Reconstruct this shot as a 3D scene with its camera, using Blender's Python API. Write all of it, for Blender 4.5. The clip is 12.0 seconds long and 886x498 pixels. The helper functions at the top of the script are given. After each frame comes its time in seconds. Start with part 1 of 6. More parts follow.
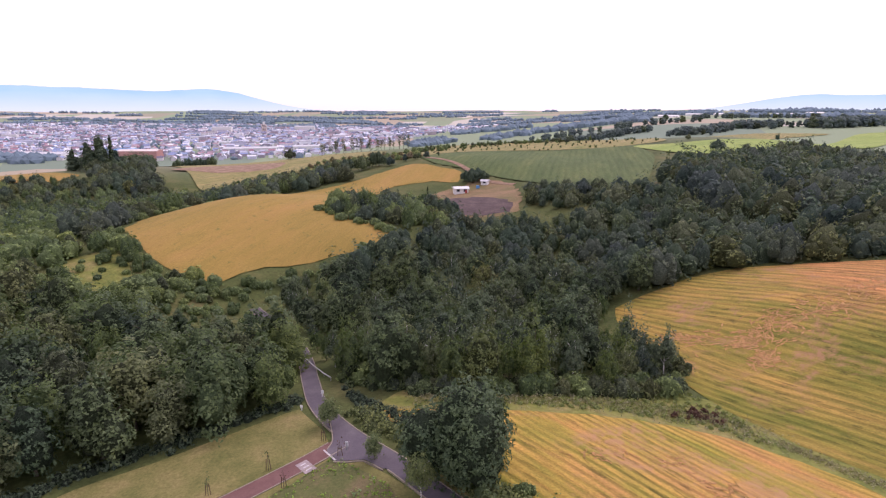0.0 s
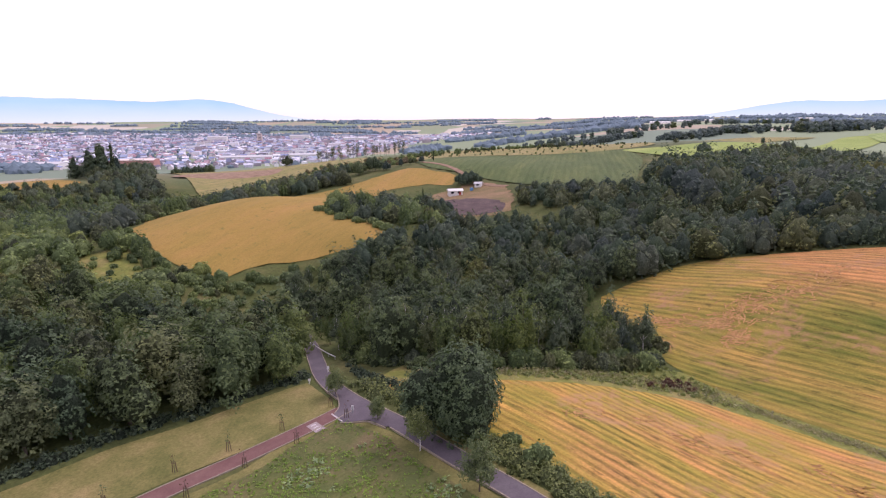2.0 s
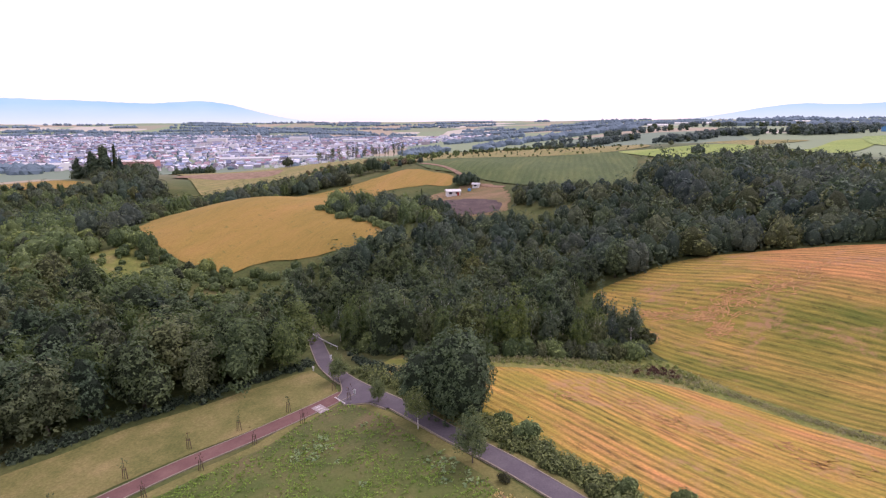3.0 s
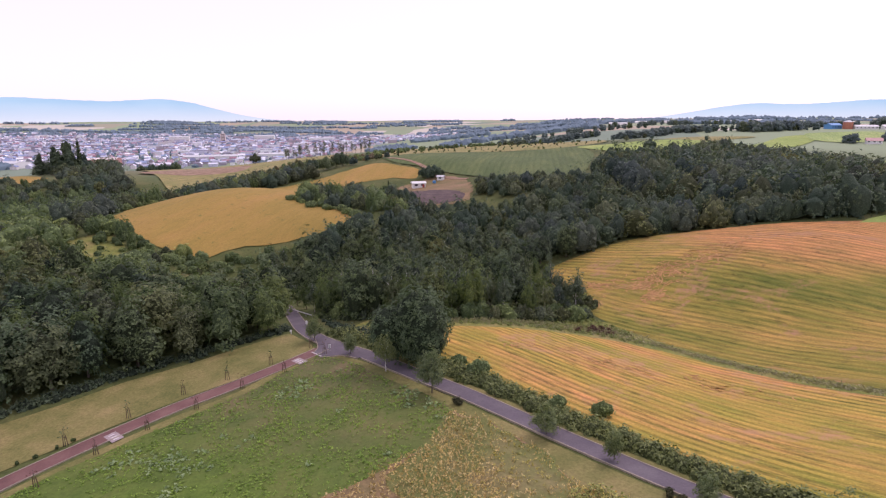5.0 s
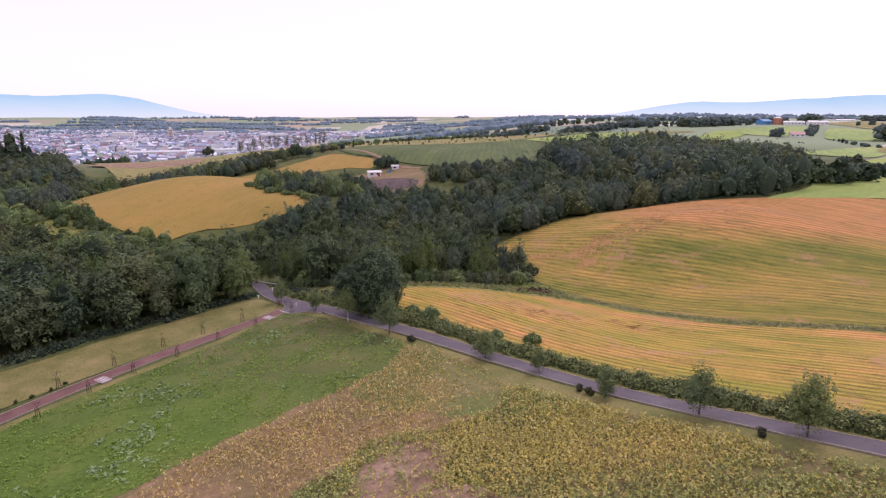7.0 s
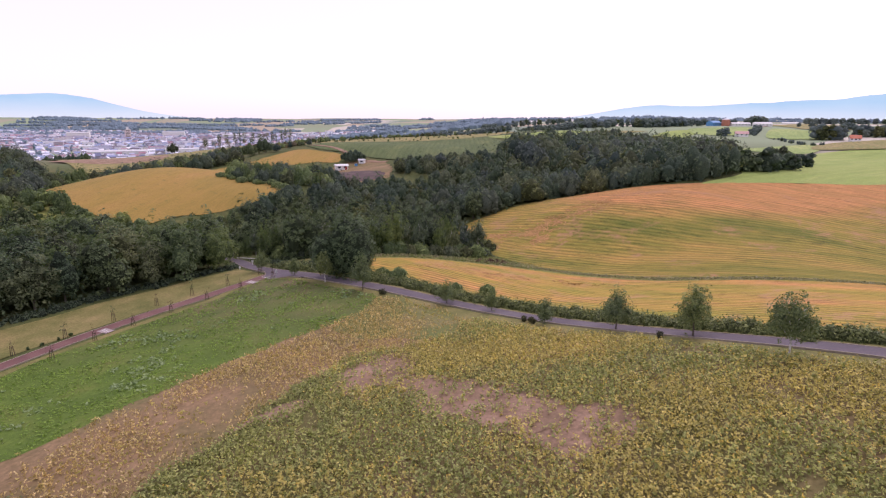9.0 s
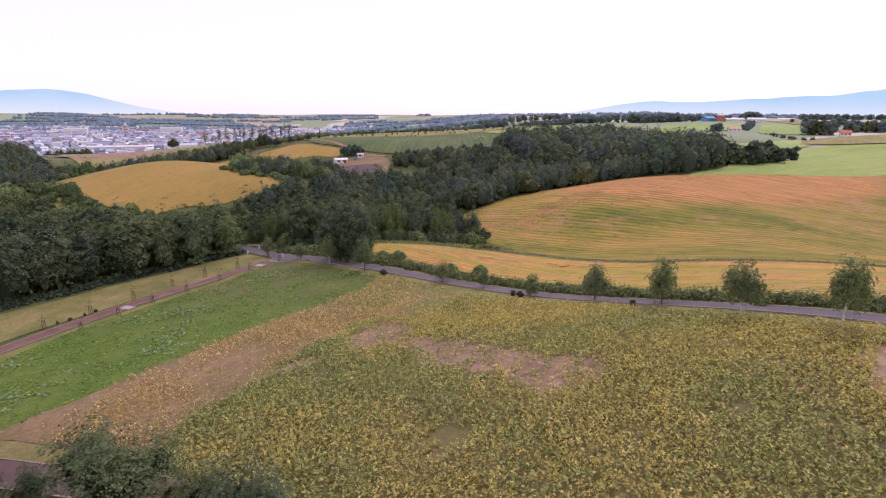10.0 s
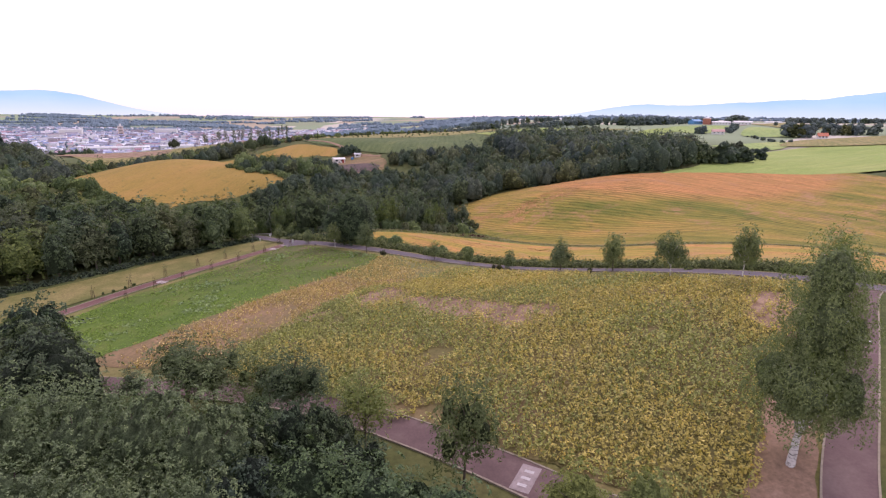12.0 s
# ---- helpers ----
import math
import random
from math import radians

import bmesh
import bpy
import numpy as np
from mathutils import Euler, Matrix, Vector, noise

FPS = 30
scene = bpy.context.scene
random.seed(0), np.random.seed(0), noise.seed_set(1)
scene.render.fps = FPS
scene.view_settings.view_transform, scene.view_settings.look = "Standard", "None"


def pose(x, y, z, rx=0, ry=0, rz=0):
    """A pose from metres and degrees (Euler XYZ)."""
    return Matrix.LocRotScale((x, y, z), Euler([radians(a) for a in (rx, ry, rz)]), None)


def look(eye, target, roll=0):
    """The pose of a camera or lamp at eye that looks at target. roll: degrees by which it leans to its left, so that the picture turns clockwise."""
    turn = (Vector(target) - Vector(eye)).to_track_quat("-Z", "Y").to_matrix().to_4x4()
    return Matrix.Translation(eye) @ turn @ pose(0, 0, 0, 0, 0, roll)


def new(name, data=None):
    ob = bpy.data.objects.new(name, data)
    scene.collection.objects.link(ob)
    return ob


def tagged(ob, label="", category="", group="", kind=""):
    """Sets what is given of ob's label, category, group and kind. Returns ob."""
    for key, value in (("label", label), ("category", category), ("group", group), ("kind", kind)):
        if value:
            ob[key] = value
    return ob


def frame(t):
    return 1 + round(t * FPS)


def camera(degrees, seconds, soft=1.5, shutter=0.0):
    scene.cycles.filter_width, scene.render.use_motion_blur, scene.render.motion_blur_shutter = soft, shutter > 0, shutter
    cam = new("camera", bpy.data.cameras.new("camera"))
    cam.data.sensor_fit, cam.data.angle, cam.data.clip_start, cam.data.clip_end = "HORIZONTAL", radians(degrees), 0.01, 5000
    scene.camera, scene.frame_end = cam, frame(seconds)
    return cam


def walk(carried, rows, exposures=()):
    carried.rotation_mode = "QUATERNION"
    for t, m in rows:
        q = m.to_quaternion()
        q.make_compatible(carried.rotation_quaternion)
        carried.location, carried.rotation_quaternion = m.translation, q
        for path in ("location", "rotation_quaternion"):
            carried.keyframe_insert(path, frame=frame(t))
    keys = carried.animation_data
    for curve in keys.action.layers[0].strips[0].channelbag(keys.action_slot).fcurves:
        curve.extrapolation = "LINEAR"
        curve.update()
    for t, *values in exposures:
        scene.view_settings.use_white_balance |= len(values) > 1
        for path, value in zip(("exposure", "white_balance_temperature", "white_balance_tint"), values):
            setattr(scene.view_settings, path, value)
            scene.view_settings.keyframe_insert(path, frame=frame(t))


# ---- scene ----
cam = camera(77.3, 12.0, soft=1.25)
PATH = [
    (0, (1.374, 1.296, 47.727), (1.32, 3.233, 47.231), 0.1),
    (0.5, (1.355, -0.791, 47.211), (1.302, 1.147, 46.717), -0.1),
    (1, (1.435, -3.066, 46.56), (1.382, -1.127, 46.072), -0.2),
    (1.5, (1.58, -5.647, 46.064), (1.535, -3.705, 45.586), -0.3),
    (2, (1.732, -8.323, 45.876), (1.694, -6.379, 45.409), -0.3),
    (2.5, (1.975, -11.201, 45.825), (1.94, -9.256, 45.36), -0.2),
    (3, (2.199, -14.246, 45.774), (2.165, -12.299, 45.314), -0.2),
    (5, (3.345, -28.489, 43.539), (3.425, -26.545, 43.076), -0.1),
    (5.5, (3.384, -32.06, 42.811), (3.501, -30.119, 42.344), 0.0),
    (6, (3.434, -35.654, 41.941), (3.59, -33.716, 41.473), 0.1),
    (6.5, (3.315, -39.198, 41.054), (3.51, -37.264, 40.585), 0.1),
    (7, (3.097, -43.041, 40.234), (3.333, -41.112, 39.762), 0.1),
    (9, (0.973, -58.512, 36.366), (1.332, -56.6, 35.903), 0.4),
    (9.5, (0.314, -62.853, 35.971), (0.677, -60.943, 35.499), 0.4),
    (10, (-0.39, -67.305, 35.691), (-0.023, -65.398, 35.215), 0.4),
    (10.5, (-1.129, -71.787, 35.529), (-0.756, -69.881, 35.051), 0.4),
    (11, (-1.833, -76.163, 35.465), (-1.453, -74.258, 34.989), 0.5),
    (11.5, (-2.564, -80.688, 35.515), (-2.179, -78.784, 35.041), 0.5),
    (12, (-3.415, -85.315, 35.567), (-3.025, -83.411, 35.099), 0.6),
]
walk(cam, [(t, look(eye, target, roll)) for t, eye, target, roll in PATH], [(0.0, 0.02, 6420, 37), (3.0, 0.0, 6420, 37), (5.5, -0.1, 6420, 37), (9.5, -0.1, 6420, 37), (12.0, 0.0, 6420, 37)])

# ---- world and light ----
SUN_ELEV, SUN_ROT = 52.0, 50.0
world = bpy.data.worlds.new("overcast_sky")
scene.world = world
world.use_nodes = True
wn, wl = world.node_tree.nodes, world.node_tree.links
wn.clear()
sky = wn.new("ShaderNodeTexSky")
sky.sky_type, sky.sun_disc = "NISHITA", False
sky.sun_elevation, sky.sun_rotation = radians(SUN_ELEV), radians(SUN_ROT)
clear_bg, cloud_bg, both, wout = (wn.new("ShaderNodeBackground"), wn.new("ShaderNodeBackground"), wn.new("ShaderNodeAddShader"),
                                  wn.new("ShaderNodeOutputWorld"))
wl.new(sky.outputs[0], clear_bg.inputs[0])
clear_bg.inputs[1].default_value = 0.05
cloud_bg.inputs[0].default_value = (0.97, 0.965, 1.0, 1)
cloud_bg.inputs[1].default_value = 0.88
wl.new(clear_bg.outputs[0], both.inputs[0])
wl.new(cloud_bg.outputs[0], both.inputs[1])
wl.new(both.outputs[0], wout.inputs[0])
sun = new("sun", bpy.data.lights.new("sun", "SUN"))
sun.data.energy, sun.data.angle, sun.data.color = 1.5, radians(18), (1.0, 0.95, 0.88)
sun.matrix_world = look((0, 0, 200), (200 * math.sin(radians(SUN_ROT)) * -0.8, 200 * math.cos(radians(SUN_ROT)) * -0.8, 200 - 200))
scene.view_settings.exposure = 0.0


# ---- materials ----
def mat(name):
    m = bpy.data.materials.new(name)
    m.use_nodes = True
    nt = m.node_tree
    bsdf = nt.nodes["Principled BSDF"]
    bsdf.inputs["Specular IOR Level"].default_value = 0.2
    bsdf.inputs["Roughness"].default_value = 0.85
    return m, nt, bsdf


def node(nt, kind, **vals):
    n = nt.nodes.new(kind)
    for k, v in vals.items():
        n.inputs[k.replace("_", " ")].default_value = v
    return n


def ramp(nt, src, stops, interp="LINEAR"):
    r = nt.nodes.new("ShaderNodeValToRGB")
    r.color_ramp.interpolation = interp
    el = r.color_ramp.elements
    while len(el) < len(stops):
        el.new(0.5)
    for e, (p, c) in zip(el, stops):
        e.position, e.color = p, (*c, 1)
    nt.links.new(src, r.inputs[0])
    return r.outputs[0]


def mix(nt, fac, a, b, mode="MIX"):
    n = nt.nodes.new("ShaderNodeMix")
    n.data_type, n.blend_type = "RGBA", mode
    for sock, v in ((n.inputs[0], fac), (n.inputs[6], a), (n.inputs[7], b)):
        if isinstance(v, (int, float)):
            sock.default_value = v
        elif isinstance(v, tuple):
            sock.default_value = (*v, 1)
        else:
            nt.links.new(v, sock)
    return n.outputs[2]


def coords(nt, scale=(1, 1, 1), turn=0.0):
    tc = nt.nodes.new("ShaderNodeTexCoord")
    mp = nt.nodes.new("ShaderNodeMapping")
    mp.inputs["Scale"].default_value = scale
    mp.inputs["Rotation"].default_value = (0, 0, radians(turn))
    nt.links.new(tc.outputs["Object"], mp.inputs[0])
    return mp.outputs[0]


def noise_tex(nt, vec, scale, detail=4.0, rough=0.55, distort=0.0):
    n = node(nt, "ShaderNodeTexNoise", Scale=scale, Detail=detail, Roughness=rough, Distortion=distort)
    nt.links.new(vec, n.inputs["Vector"])
    return n.outputs["Fac"]


def bump(nt, bsdf, src, strength, dist):
    b = node(nt, "ShaderNodeBump", Strength=strength, Distance=dist)
    nt.links.new(src, b.inputs["Height"])
    nt.links.new(b.outputs[0], bsdf.inputs["Normal"])


CANOPY = {}


def plant_tint(nt, spread):
    """A tint of its own for each plant: of the object, or of the plant within a joined wood."""
    info = nt.nodes.new("ShaderNodeObjectInfo")
    own = nt.nodes.new("ShaderNodeAttribute")
    own.attribute_name = "plant"
    add, fract = nt.nodes.new("ShaderNodeMath"), nt.nodes.new("ShaderNodeMath")
    add.operation, fract.operation = "ADD", "FRACT"
    nt.links.new(info.outputs["Random"], add.inputs[0])
    nt.links.new(own.outputs["Fac"], add.inputs[1])
    nt.links.new(add.outputs[0], fract.inputs[0])
    k = spread / 0.35
    stops = ((0.0, (-0.26, -0.20, -0.02)), (0.22, (0.02, 0.02, 0.02)), (0.4, (-0.14, -0.06, -0.04)), (0.6, (0.12, 0.10, -0.06)), (0.8, (-0.02, 0.04, 0.12)), (1.0, (0.38, 0.27, -0.05)))
    return ramp(nt, fract.outputs[0], [(p, tuple(1 + k * v for v in c)) for p, c in stops])


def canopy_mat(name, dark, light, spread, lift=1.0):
    """The filled part of a crown: clotted foliage in leaf-sized tones, inner shade put into the colour."""
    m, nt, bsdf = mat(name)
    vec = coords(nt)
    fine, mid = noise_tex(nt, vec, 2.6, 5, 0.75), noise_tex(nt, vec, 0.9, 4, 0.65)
    # Shade between leaves is coloured in: mostly the dark leaf tone, scaled by lift.
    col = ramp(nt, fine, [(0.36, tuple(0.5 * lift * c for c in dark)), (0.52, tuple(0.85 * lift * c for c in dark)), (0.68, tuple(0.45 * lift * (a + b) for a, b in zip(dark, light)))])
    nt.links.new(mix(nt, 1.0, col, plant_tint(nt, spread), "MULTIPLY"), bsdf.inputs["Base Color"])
    bsdf.inputs["Roughness"].default_value = 0.85
    add = nt.nodes.new("ShaderNodeMath")
    add.operation = "ADD"
    nt.links.new(fine, add.inputs[0])
    nt.links.new(mid, add.inputs[1])
    bump(nt, bsdf, add.outputs[0], 1.0, 0.5)
    return m


def leaf_mat(name, dark, light, back=0.16, spread=0.5, lift=1.0):
    """Leaves: each leaf its own shade, each plant its own tint."""
    made = leaf_shader(name, dark, light, back, spread)
    CANOPY[made] = canopy_mat("shaded_inner_" + name, dark, light, spread, lift)
    return made


def leaf_shader(name, dark, light, back, spread):
    m, nt, bsdf = mat(name)
    geo = nt.nodes.new("ShaderNodeNewGeometry")
    col = ramp(nt, geo.outputs["Random Per Island"], [(0.0, dark), (0.6, tuple((a + b) / 2 for a, b in zip(dark, light))), (1.0, light)])
    col = mix(nt, 1.0, col, plant_tint(nt, spread), "MULTIPLY")
    vec = coords(nt)
    col = mix(nt, 1.0, col, ramp(nt, noise_tex(nt, vec, 0.16, 3, 0.6), [(0.3, (0.86, 0.89, 0.92)), (0.7, (1.12, 1.09, 1.0))]), "MULTIPLY")
    col = mix(nt, 1.0, col, ramp(nt, noise_tex(nt, vec, 0.75, 4, 0.65), [(0.34, (0.84, 0.86, 0.88)), (0.66, (1.18, 1.15, 1.08))]), "MULTIPLY")
    nt.links.new(col, bsdf.inputs["Base Color"])
    bsdf.inputs["Roughness"].default_value = 0.6
    tr = nt.nodes.new("ShaderNodeBsdfTranslucent")
    nt.links.new(mix(nt, 1.0, col, (1.0, 1.15, 0.5), "MULTIPLY"), tr.inputs[0])
    ms = node(nt, "ShaderNodeMixShader", Fac=back)
    nt.links.new(bsdf.outputs[0], ms.inputs[1])
    nt.links.new(tr.outputs[0], ms.inputs[2])
    nt.links.new(ms.outputs[0], nt.nodes["Material Output"].inputs[0])
    return m


def noisy_mat(name, a, b, c, s1, s2, rough=0.9, bump_strength=0.4, bump_dist=0.05, mid=0.5, grain=1.0):
    """Ground-like surface with blotches (s1) and grain (s2)."""
    m, nt, bsdf = mat(name)
    vec = coords(nt)
    n1, n2 = noise_tex(nt, vec, s1, 5, 0.6), noise_tex(nt, vec, s2, 5, 0.7)
    col = ramp(nt, n1, [(0.3, a), (mid, b), (0.7, c)])
    col = mix(nt, 1.0, col, ramp(nt, n2, [(0.25, tuple(1 - grain * k for k in (0.38, 0.36, 0.40))), (0.75, tuple(1 + grain * k for k in (0.35, 0.33, 0.30)))]), "MULTIPLY")
    nt.links.new(col, bsdf.inputs["Base Color"])
    bsdf.inputs["Roughness"].default_value = rough
    bump(nt, bsdf, n2, bump_strength, bump_dist)
    return m


def crop_mat(name, stops, turn, row, distort, contrast, blotch=0.03, bare=None, ripe=None, bow=5.0, streaks=1.0, specks=None):
    """A field in rows: row is the spacing in metres, turn its direction."""
    m, nt, bsdf = mat(name)
    vec, plain = coords(nt, (1, 1, 1), turn), coords(nt)
    w = node(nt, "ShaderNodeTexWave", Scale=0.314 / row, Distortion=distort, Detail=2.0)
    w.inputs["Detail Scale"].default_value = 0.12 / (0.314 / row) * 0.3
    bend = node(nt, "ShaderNodeTexNoise", Scale=0.011, Detail=2.0)
    nt.links.new(plain, bend.inputs["Vector"])
    shift = nt.nodes.new("ShaderNodeVectorMath")
    shift.operation = "MULTIPLY_ADD"
    nt.links.new(bend.outputs["Color"], shift.inputs[0])
    shift.inputs[1].default_value = (row * bow, row * bow, 0)
    nt.links.new(vec, shift.inputs[2])
    nt.links.new(shift.outputs[0], w.inputs["Vector"])
    def stretched(across, along, detail=5, rough=0.65):
        sq = nt.nodes.new("ShaderNodeVectorMath")
        sq.operation = "MULTIPLY"
        nt.links.new(shift.outputs[0], sq.inputs[0])
        sq.inputs[1].default_value = (across, along, 0.05)
        return noise_tex(nt, sq.outputs[0], 1.0, detail, rough)

    n1 = stretched(blotch * 3.2, blotch * 0.8, 6, 0.66)
    streak = stretched(0.55, 0.07)
    strokes = stretched(1.1, 0.22, 4, 0.7)
    where = noise_tex(nt, plain, 0.05, 4, 0.65)
    grain = noise_tex(nt, plain, 3.0, 4, 0.7)
    col = ramp(nt, n1, stops)
    if ripe:
        colour, cx, cy, squeeze, lo, hi = ripe
        off, flat, far = (nt.nodes.new("ShaderNodeVectorMath") for _ in range(3))
        off.operation, flat.operation, far.operation = "SUBTRACT", "MULTIPLY", "LENGTH"
        nt.links.new(plain, off.inputs[0])
        off.inputs[1].default_value, flat.inputs[1].default_value = (cx, cy, 0), (squeeze, 1, 0)
        nt.links.new(off.outputs[0], flat.inputs[0])
        nt.links.new(flat.outputs[0], far.inputs[0])
        wob = nt.nodes.new("ShaderNodeMath")
        wob.operation = "MULTIPLY_ADD"
        nt.links.new(stretched(0.03, 0.012, 5, 0.65), wob.inputs[0])
        wob.inputs[1].default_value = 24.0
        nt.links.new(far.outputs["Value"], wob.inputs[2])
        mr = node(nt, "ShaderNodeMapRange")
        mr.inputs["From Min"].default_value, mr.inputs["From Max"].default_value = hi + 12.0, lo + 12.0
        nt.links.new(wob.outputs[0], mr.inputs["Value"])
        col = mix(nt, mr.outputs[0], col, colour)
    k = contrast
    rows = ramp(nt, where, [(0.36, (0.35, 0.35, 0.35)), (0.56, (1, 1, 1))])
    col = mix(nt, rows, col, mix(nt, 1.0, col, ramp(nt, strokes, [(0.36, (1 - 0.5 * streaks, 1 - 0.48 * streaks, 1 - 0.45 * streaks)), (0.46, (1, 1, 1)), (0.58, (1, 1, 1)), (0.7, (1 + 0.25 * streaks, 1 + 0.2 * streaks, 1 + 0.1 * streaks))]), "MULTIPLY"))
    col = mix(nt, rows, col, mix(nt, 1.0, col, ramp(nt, w.outputs["Fac"], [(0.15, (1 - k, 1 - k * 0.9, 1 - k)), (0.6, (1 + k * 0.35, 1 + k * 0.35, 1 + k * 0.3))]), "MULTIPLY"))
    col = mix(nt, 1.0, col, ramp(nt, streak, [(0.3, (1 - 0.36 * streaks, 1 - 0.20 * streaks, 1 - 0.36 * streaks)), (0.7, (1 + 0.26 * streaks, 1 + 0.15 * streaks, 1 + 0.12 * streaks))]), "MULTIPLY")
    col = mix(nt, 1.0, col, ramp(nt, grain, [(0.25, (0.66, 0.68, 0.66)), (0.75, (1.3, 1.28, 1.26))]), "MULTIPLY")
    if bare:
        n2 = noise_tex(nt, plain, 0.045, 6, 0.7, 1.2)
        n3 = noise_tex(nt, plain, 0.35, 5, 0.7, 1.0)
        both_n = nt.nodes.new("ShaderNodeMath")
        both_n.operation = "MULTIPLY"
        nt.links.new(ramp(nt, n2, [(0.52, (0, 0, 0)), (0.62, (0.85, 0.85, 0.85))]), both_n.inputs[0])
        nt.links.new(ramp(nt, n3, [(0.42, (0, 0, 0)), (0.6, (1, 1, 1))]), both_n.inputs[1])
        col = mix(nt, both_n.outputs[0], col, bare)
    if specks:
        n4 = ramp(nt, noise_tex(nt, plain, 0.32, 4, 0.75), [(0.60, (0, 0, 0)), (0.68, (0.85, 0.85, 0.85))])
        col = mix(nt, n4, col, specks)
    nt.links.new(col, bsdf.inputs["Base Color"])
    bsdf.inputs["Roughness"].default_value = 0.95
    add = nt.nodes.new("ShaderNodeMath")
    add.operation = "ADD"
    nt.links.new(w.outputs["Fac"], add.inputs[0])
    nt.links.new(grain, add.inputs[1])
    bump(nt, bsdf, add.outputs[0], 0.5, 0.15)
    return m


def plain_mat(name, col, rough=0.8, var=0.15, scale=2.0, metal=0.0):
    m, nt, bsdf = mat(name)
    n = noise_tex(nt, coords(nt), scale, 5, 0.65)
    c = mix(nt, 1.0, tuple(col), ramp(nt, n, [(0.25, (1 - var,) * 3), (0.75, (1 + var,) * 3)]), "MULTIPLY")
    nt.links.new(c, bsdf.inputs["Base Color"])
    bsdf.inputs["Roughness"].default_value = rough
    bsdf.inputs["Metallic"].default_value = metal
    bump(nt, bsdf, n, 0.2, 0.02)
    return m


def palette_mat(name, cols, per_island=False, rough=0.7):
    """One of a few paints, by the piece's own random number."""
    m, nt, bsdf = mat(name)
    src = nt.nodes.new("ShaderNodeNewGeometry").outputs["Random Per Island"] if per_island else nt.nodes.new("ShaderNodeObjectInfo").outputs["Random"]
    c = ramp(nt, src, [(i / len(cols), col) for i, col in enumerate(cols)], "CONSTANT")
    n = noise_tex(nt, coords(nt), 0.4, 3)
    c = mix(nt, 1.0, c, ramp(nt, n, [(0.3, (0.85,) * 3), (0.7, (1.1,) * 3)]), "MULTIPLY")
    nt.links.new(c, bsdf.inputs["Base Color"])
    bsdf.inputs["Roughness"].default_value = rough
    return m


M_VERGE = noisy_mat("mown_grass", (0.118, 0.128, 0.038), (0.192, 0.176, 0.062), (0.28, 0.222, 0.096), 0.14, 2.5)
M_WEEDS = noisy_mat("weedy_green", (0.065, 0.118, 0.018), (0.097, 0.158, 0.024), (0.136, 0.167, 0.036), 0.12, 2.0, bump_dist=0.15)
_nt = M_WEEDS.node_tree
_soil = ramp(_nt, noise_tex(_nt, coords(_nt), 0.16, 5, 0.7), [(0.36, (0.085, 0.100, 0.036)), (0.52, (0.125, 0.120, 0.048)), (0.66, (0.185, 0.130, 0.075))])
_soil = mix(_nt, 1.0, _soil, ramp(_nt, noise_tex(_nt, coords(_nt), 2.4, 5, 0.7), [(0.25, (0.6,) * 3), (0.75, (1.4,) * 3)]), "MULTIPLY")
_axis = _nt.nodes.new("ShaderNodeVectorMath")
_axis.operation = "DOT_PRODUCT"
_nt.links.new(coords(_nt), _axis.inputs[0])
_axis.inputs[1].default_value = (0.35, 0.9, 0)
_wob = node(_nt, "ShaderNodeMath")
_wob.operation = "MULTIPLY_ADD"
_nt.links.new(noise_tex(_nt, coords(_nt), 0.05, 4, 0.6), _wob.inputs[0])
_wob.inputs[1].default_value = 40.0
_nt.links.new(_axis.outputs["Value"], _wob.inputs[2])
_mr = node(_nt, "ShaderNodeMapRange")
_mr.inputs["From Min"].default_value, _mr.inputs["From Max"].default_value = 30.0, 76.0
_nt.links.new(_wob.outputs[0], _mr.inputs["Value"])
_bsdf = _nt.nodes["Principled BSDF"]
_nt.links.new(mix(_nt, _mr.outputs[0], _bsdf.inputs["Base Color"].links[0].from_socket, _soil), _bsdf.inputs["Base Color"])
M_DRY = noisy_mat("dry_soil", (0.15, 0.135, 0.055), (0.225, 0.155, 0.080), (0.29, 0.19, 0.11), 0.10, 1.6, bump_dist=0.12)
M_SUNSOIL = noisy_mat("sunflower_soil", (0.105, 0.110, 0.036), (0.150, 0.130, 0.050), (0.225, 0.155, 0.085), 0.07, 1.8, bump_dist=0.12)
M_BARE = noisy_mat("bare_soil", (0.20, 0.135, 0.085), (0.28, 0.182, 0.125), (0.37, 0.25, 0.18), 0.2, 2.0)
M_BARLEY = crop_mat("barley", [(0.34, (0.135, 0.146, 0.026)), (0.48, (0.262, 0.208, 0.044)), (0.66, (0.385, 0.240, 0.068))], -37, 2.2, 3.0, 0.27, 0.022, (0.37, 0.20, 0.105), ((0.47, 0.225, 0.088), 150, 135, 0.8, 44, 56), 9.0)
M_STUBBLE = crop_mat("stubble", [(0.34, (0.285, 0.252, 0.045)), (0.5, (0.410, 0.268, 0.066)), (0.65, (0.52, 0.246, 0.100))], -38, 1.6, 2.5, 0.32, 0.03, (0.42, 0.235, 0.115))
M_WHEAT = crop_mat("ripe_wheat", [(0.3, (0.25, 0.185, 0.045)), (0.5, (0.325, 0.215, 0.057)), (0.7, (0.38, 0.225, 0.072))], 20, 4.0, 4.0, 0.0, 0.02, streaks=0.22, specks=(0.155, 0.15, 0.04))
M_CORN = crop_mat("tall_green_crop", [(0.3, (0.075, 0.11, 0.04)), (0.5, (0.10, 0.135, 0.05)), (0.7, (0.14, 0.165, 0.06))], 12, 4.0, 1.0, 0.12, 0.02, None, None, 0.5, 0.5)
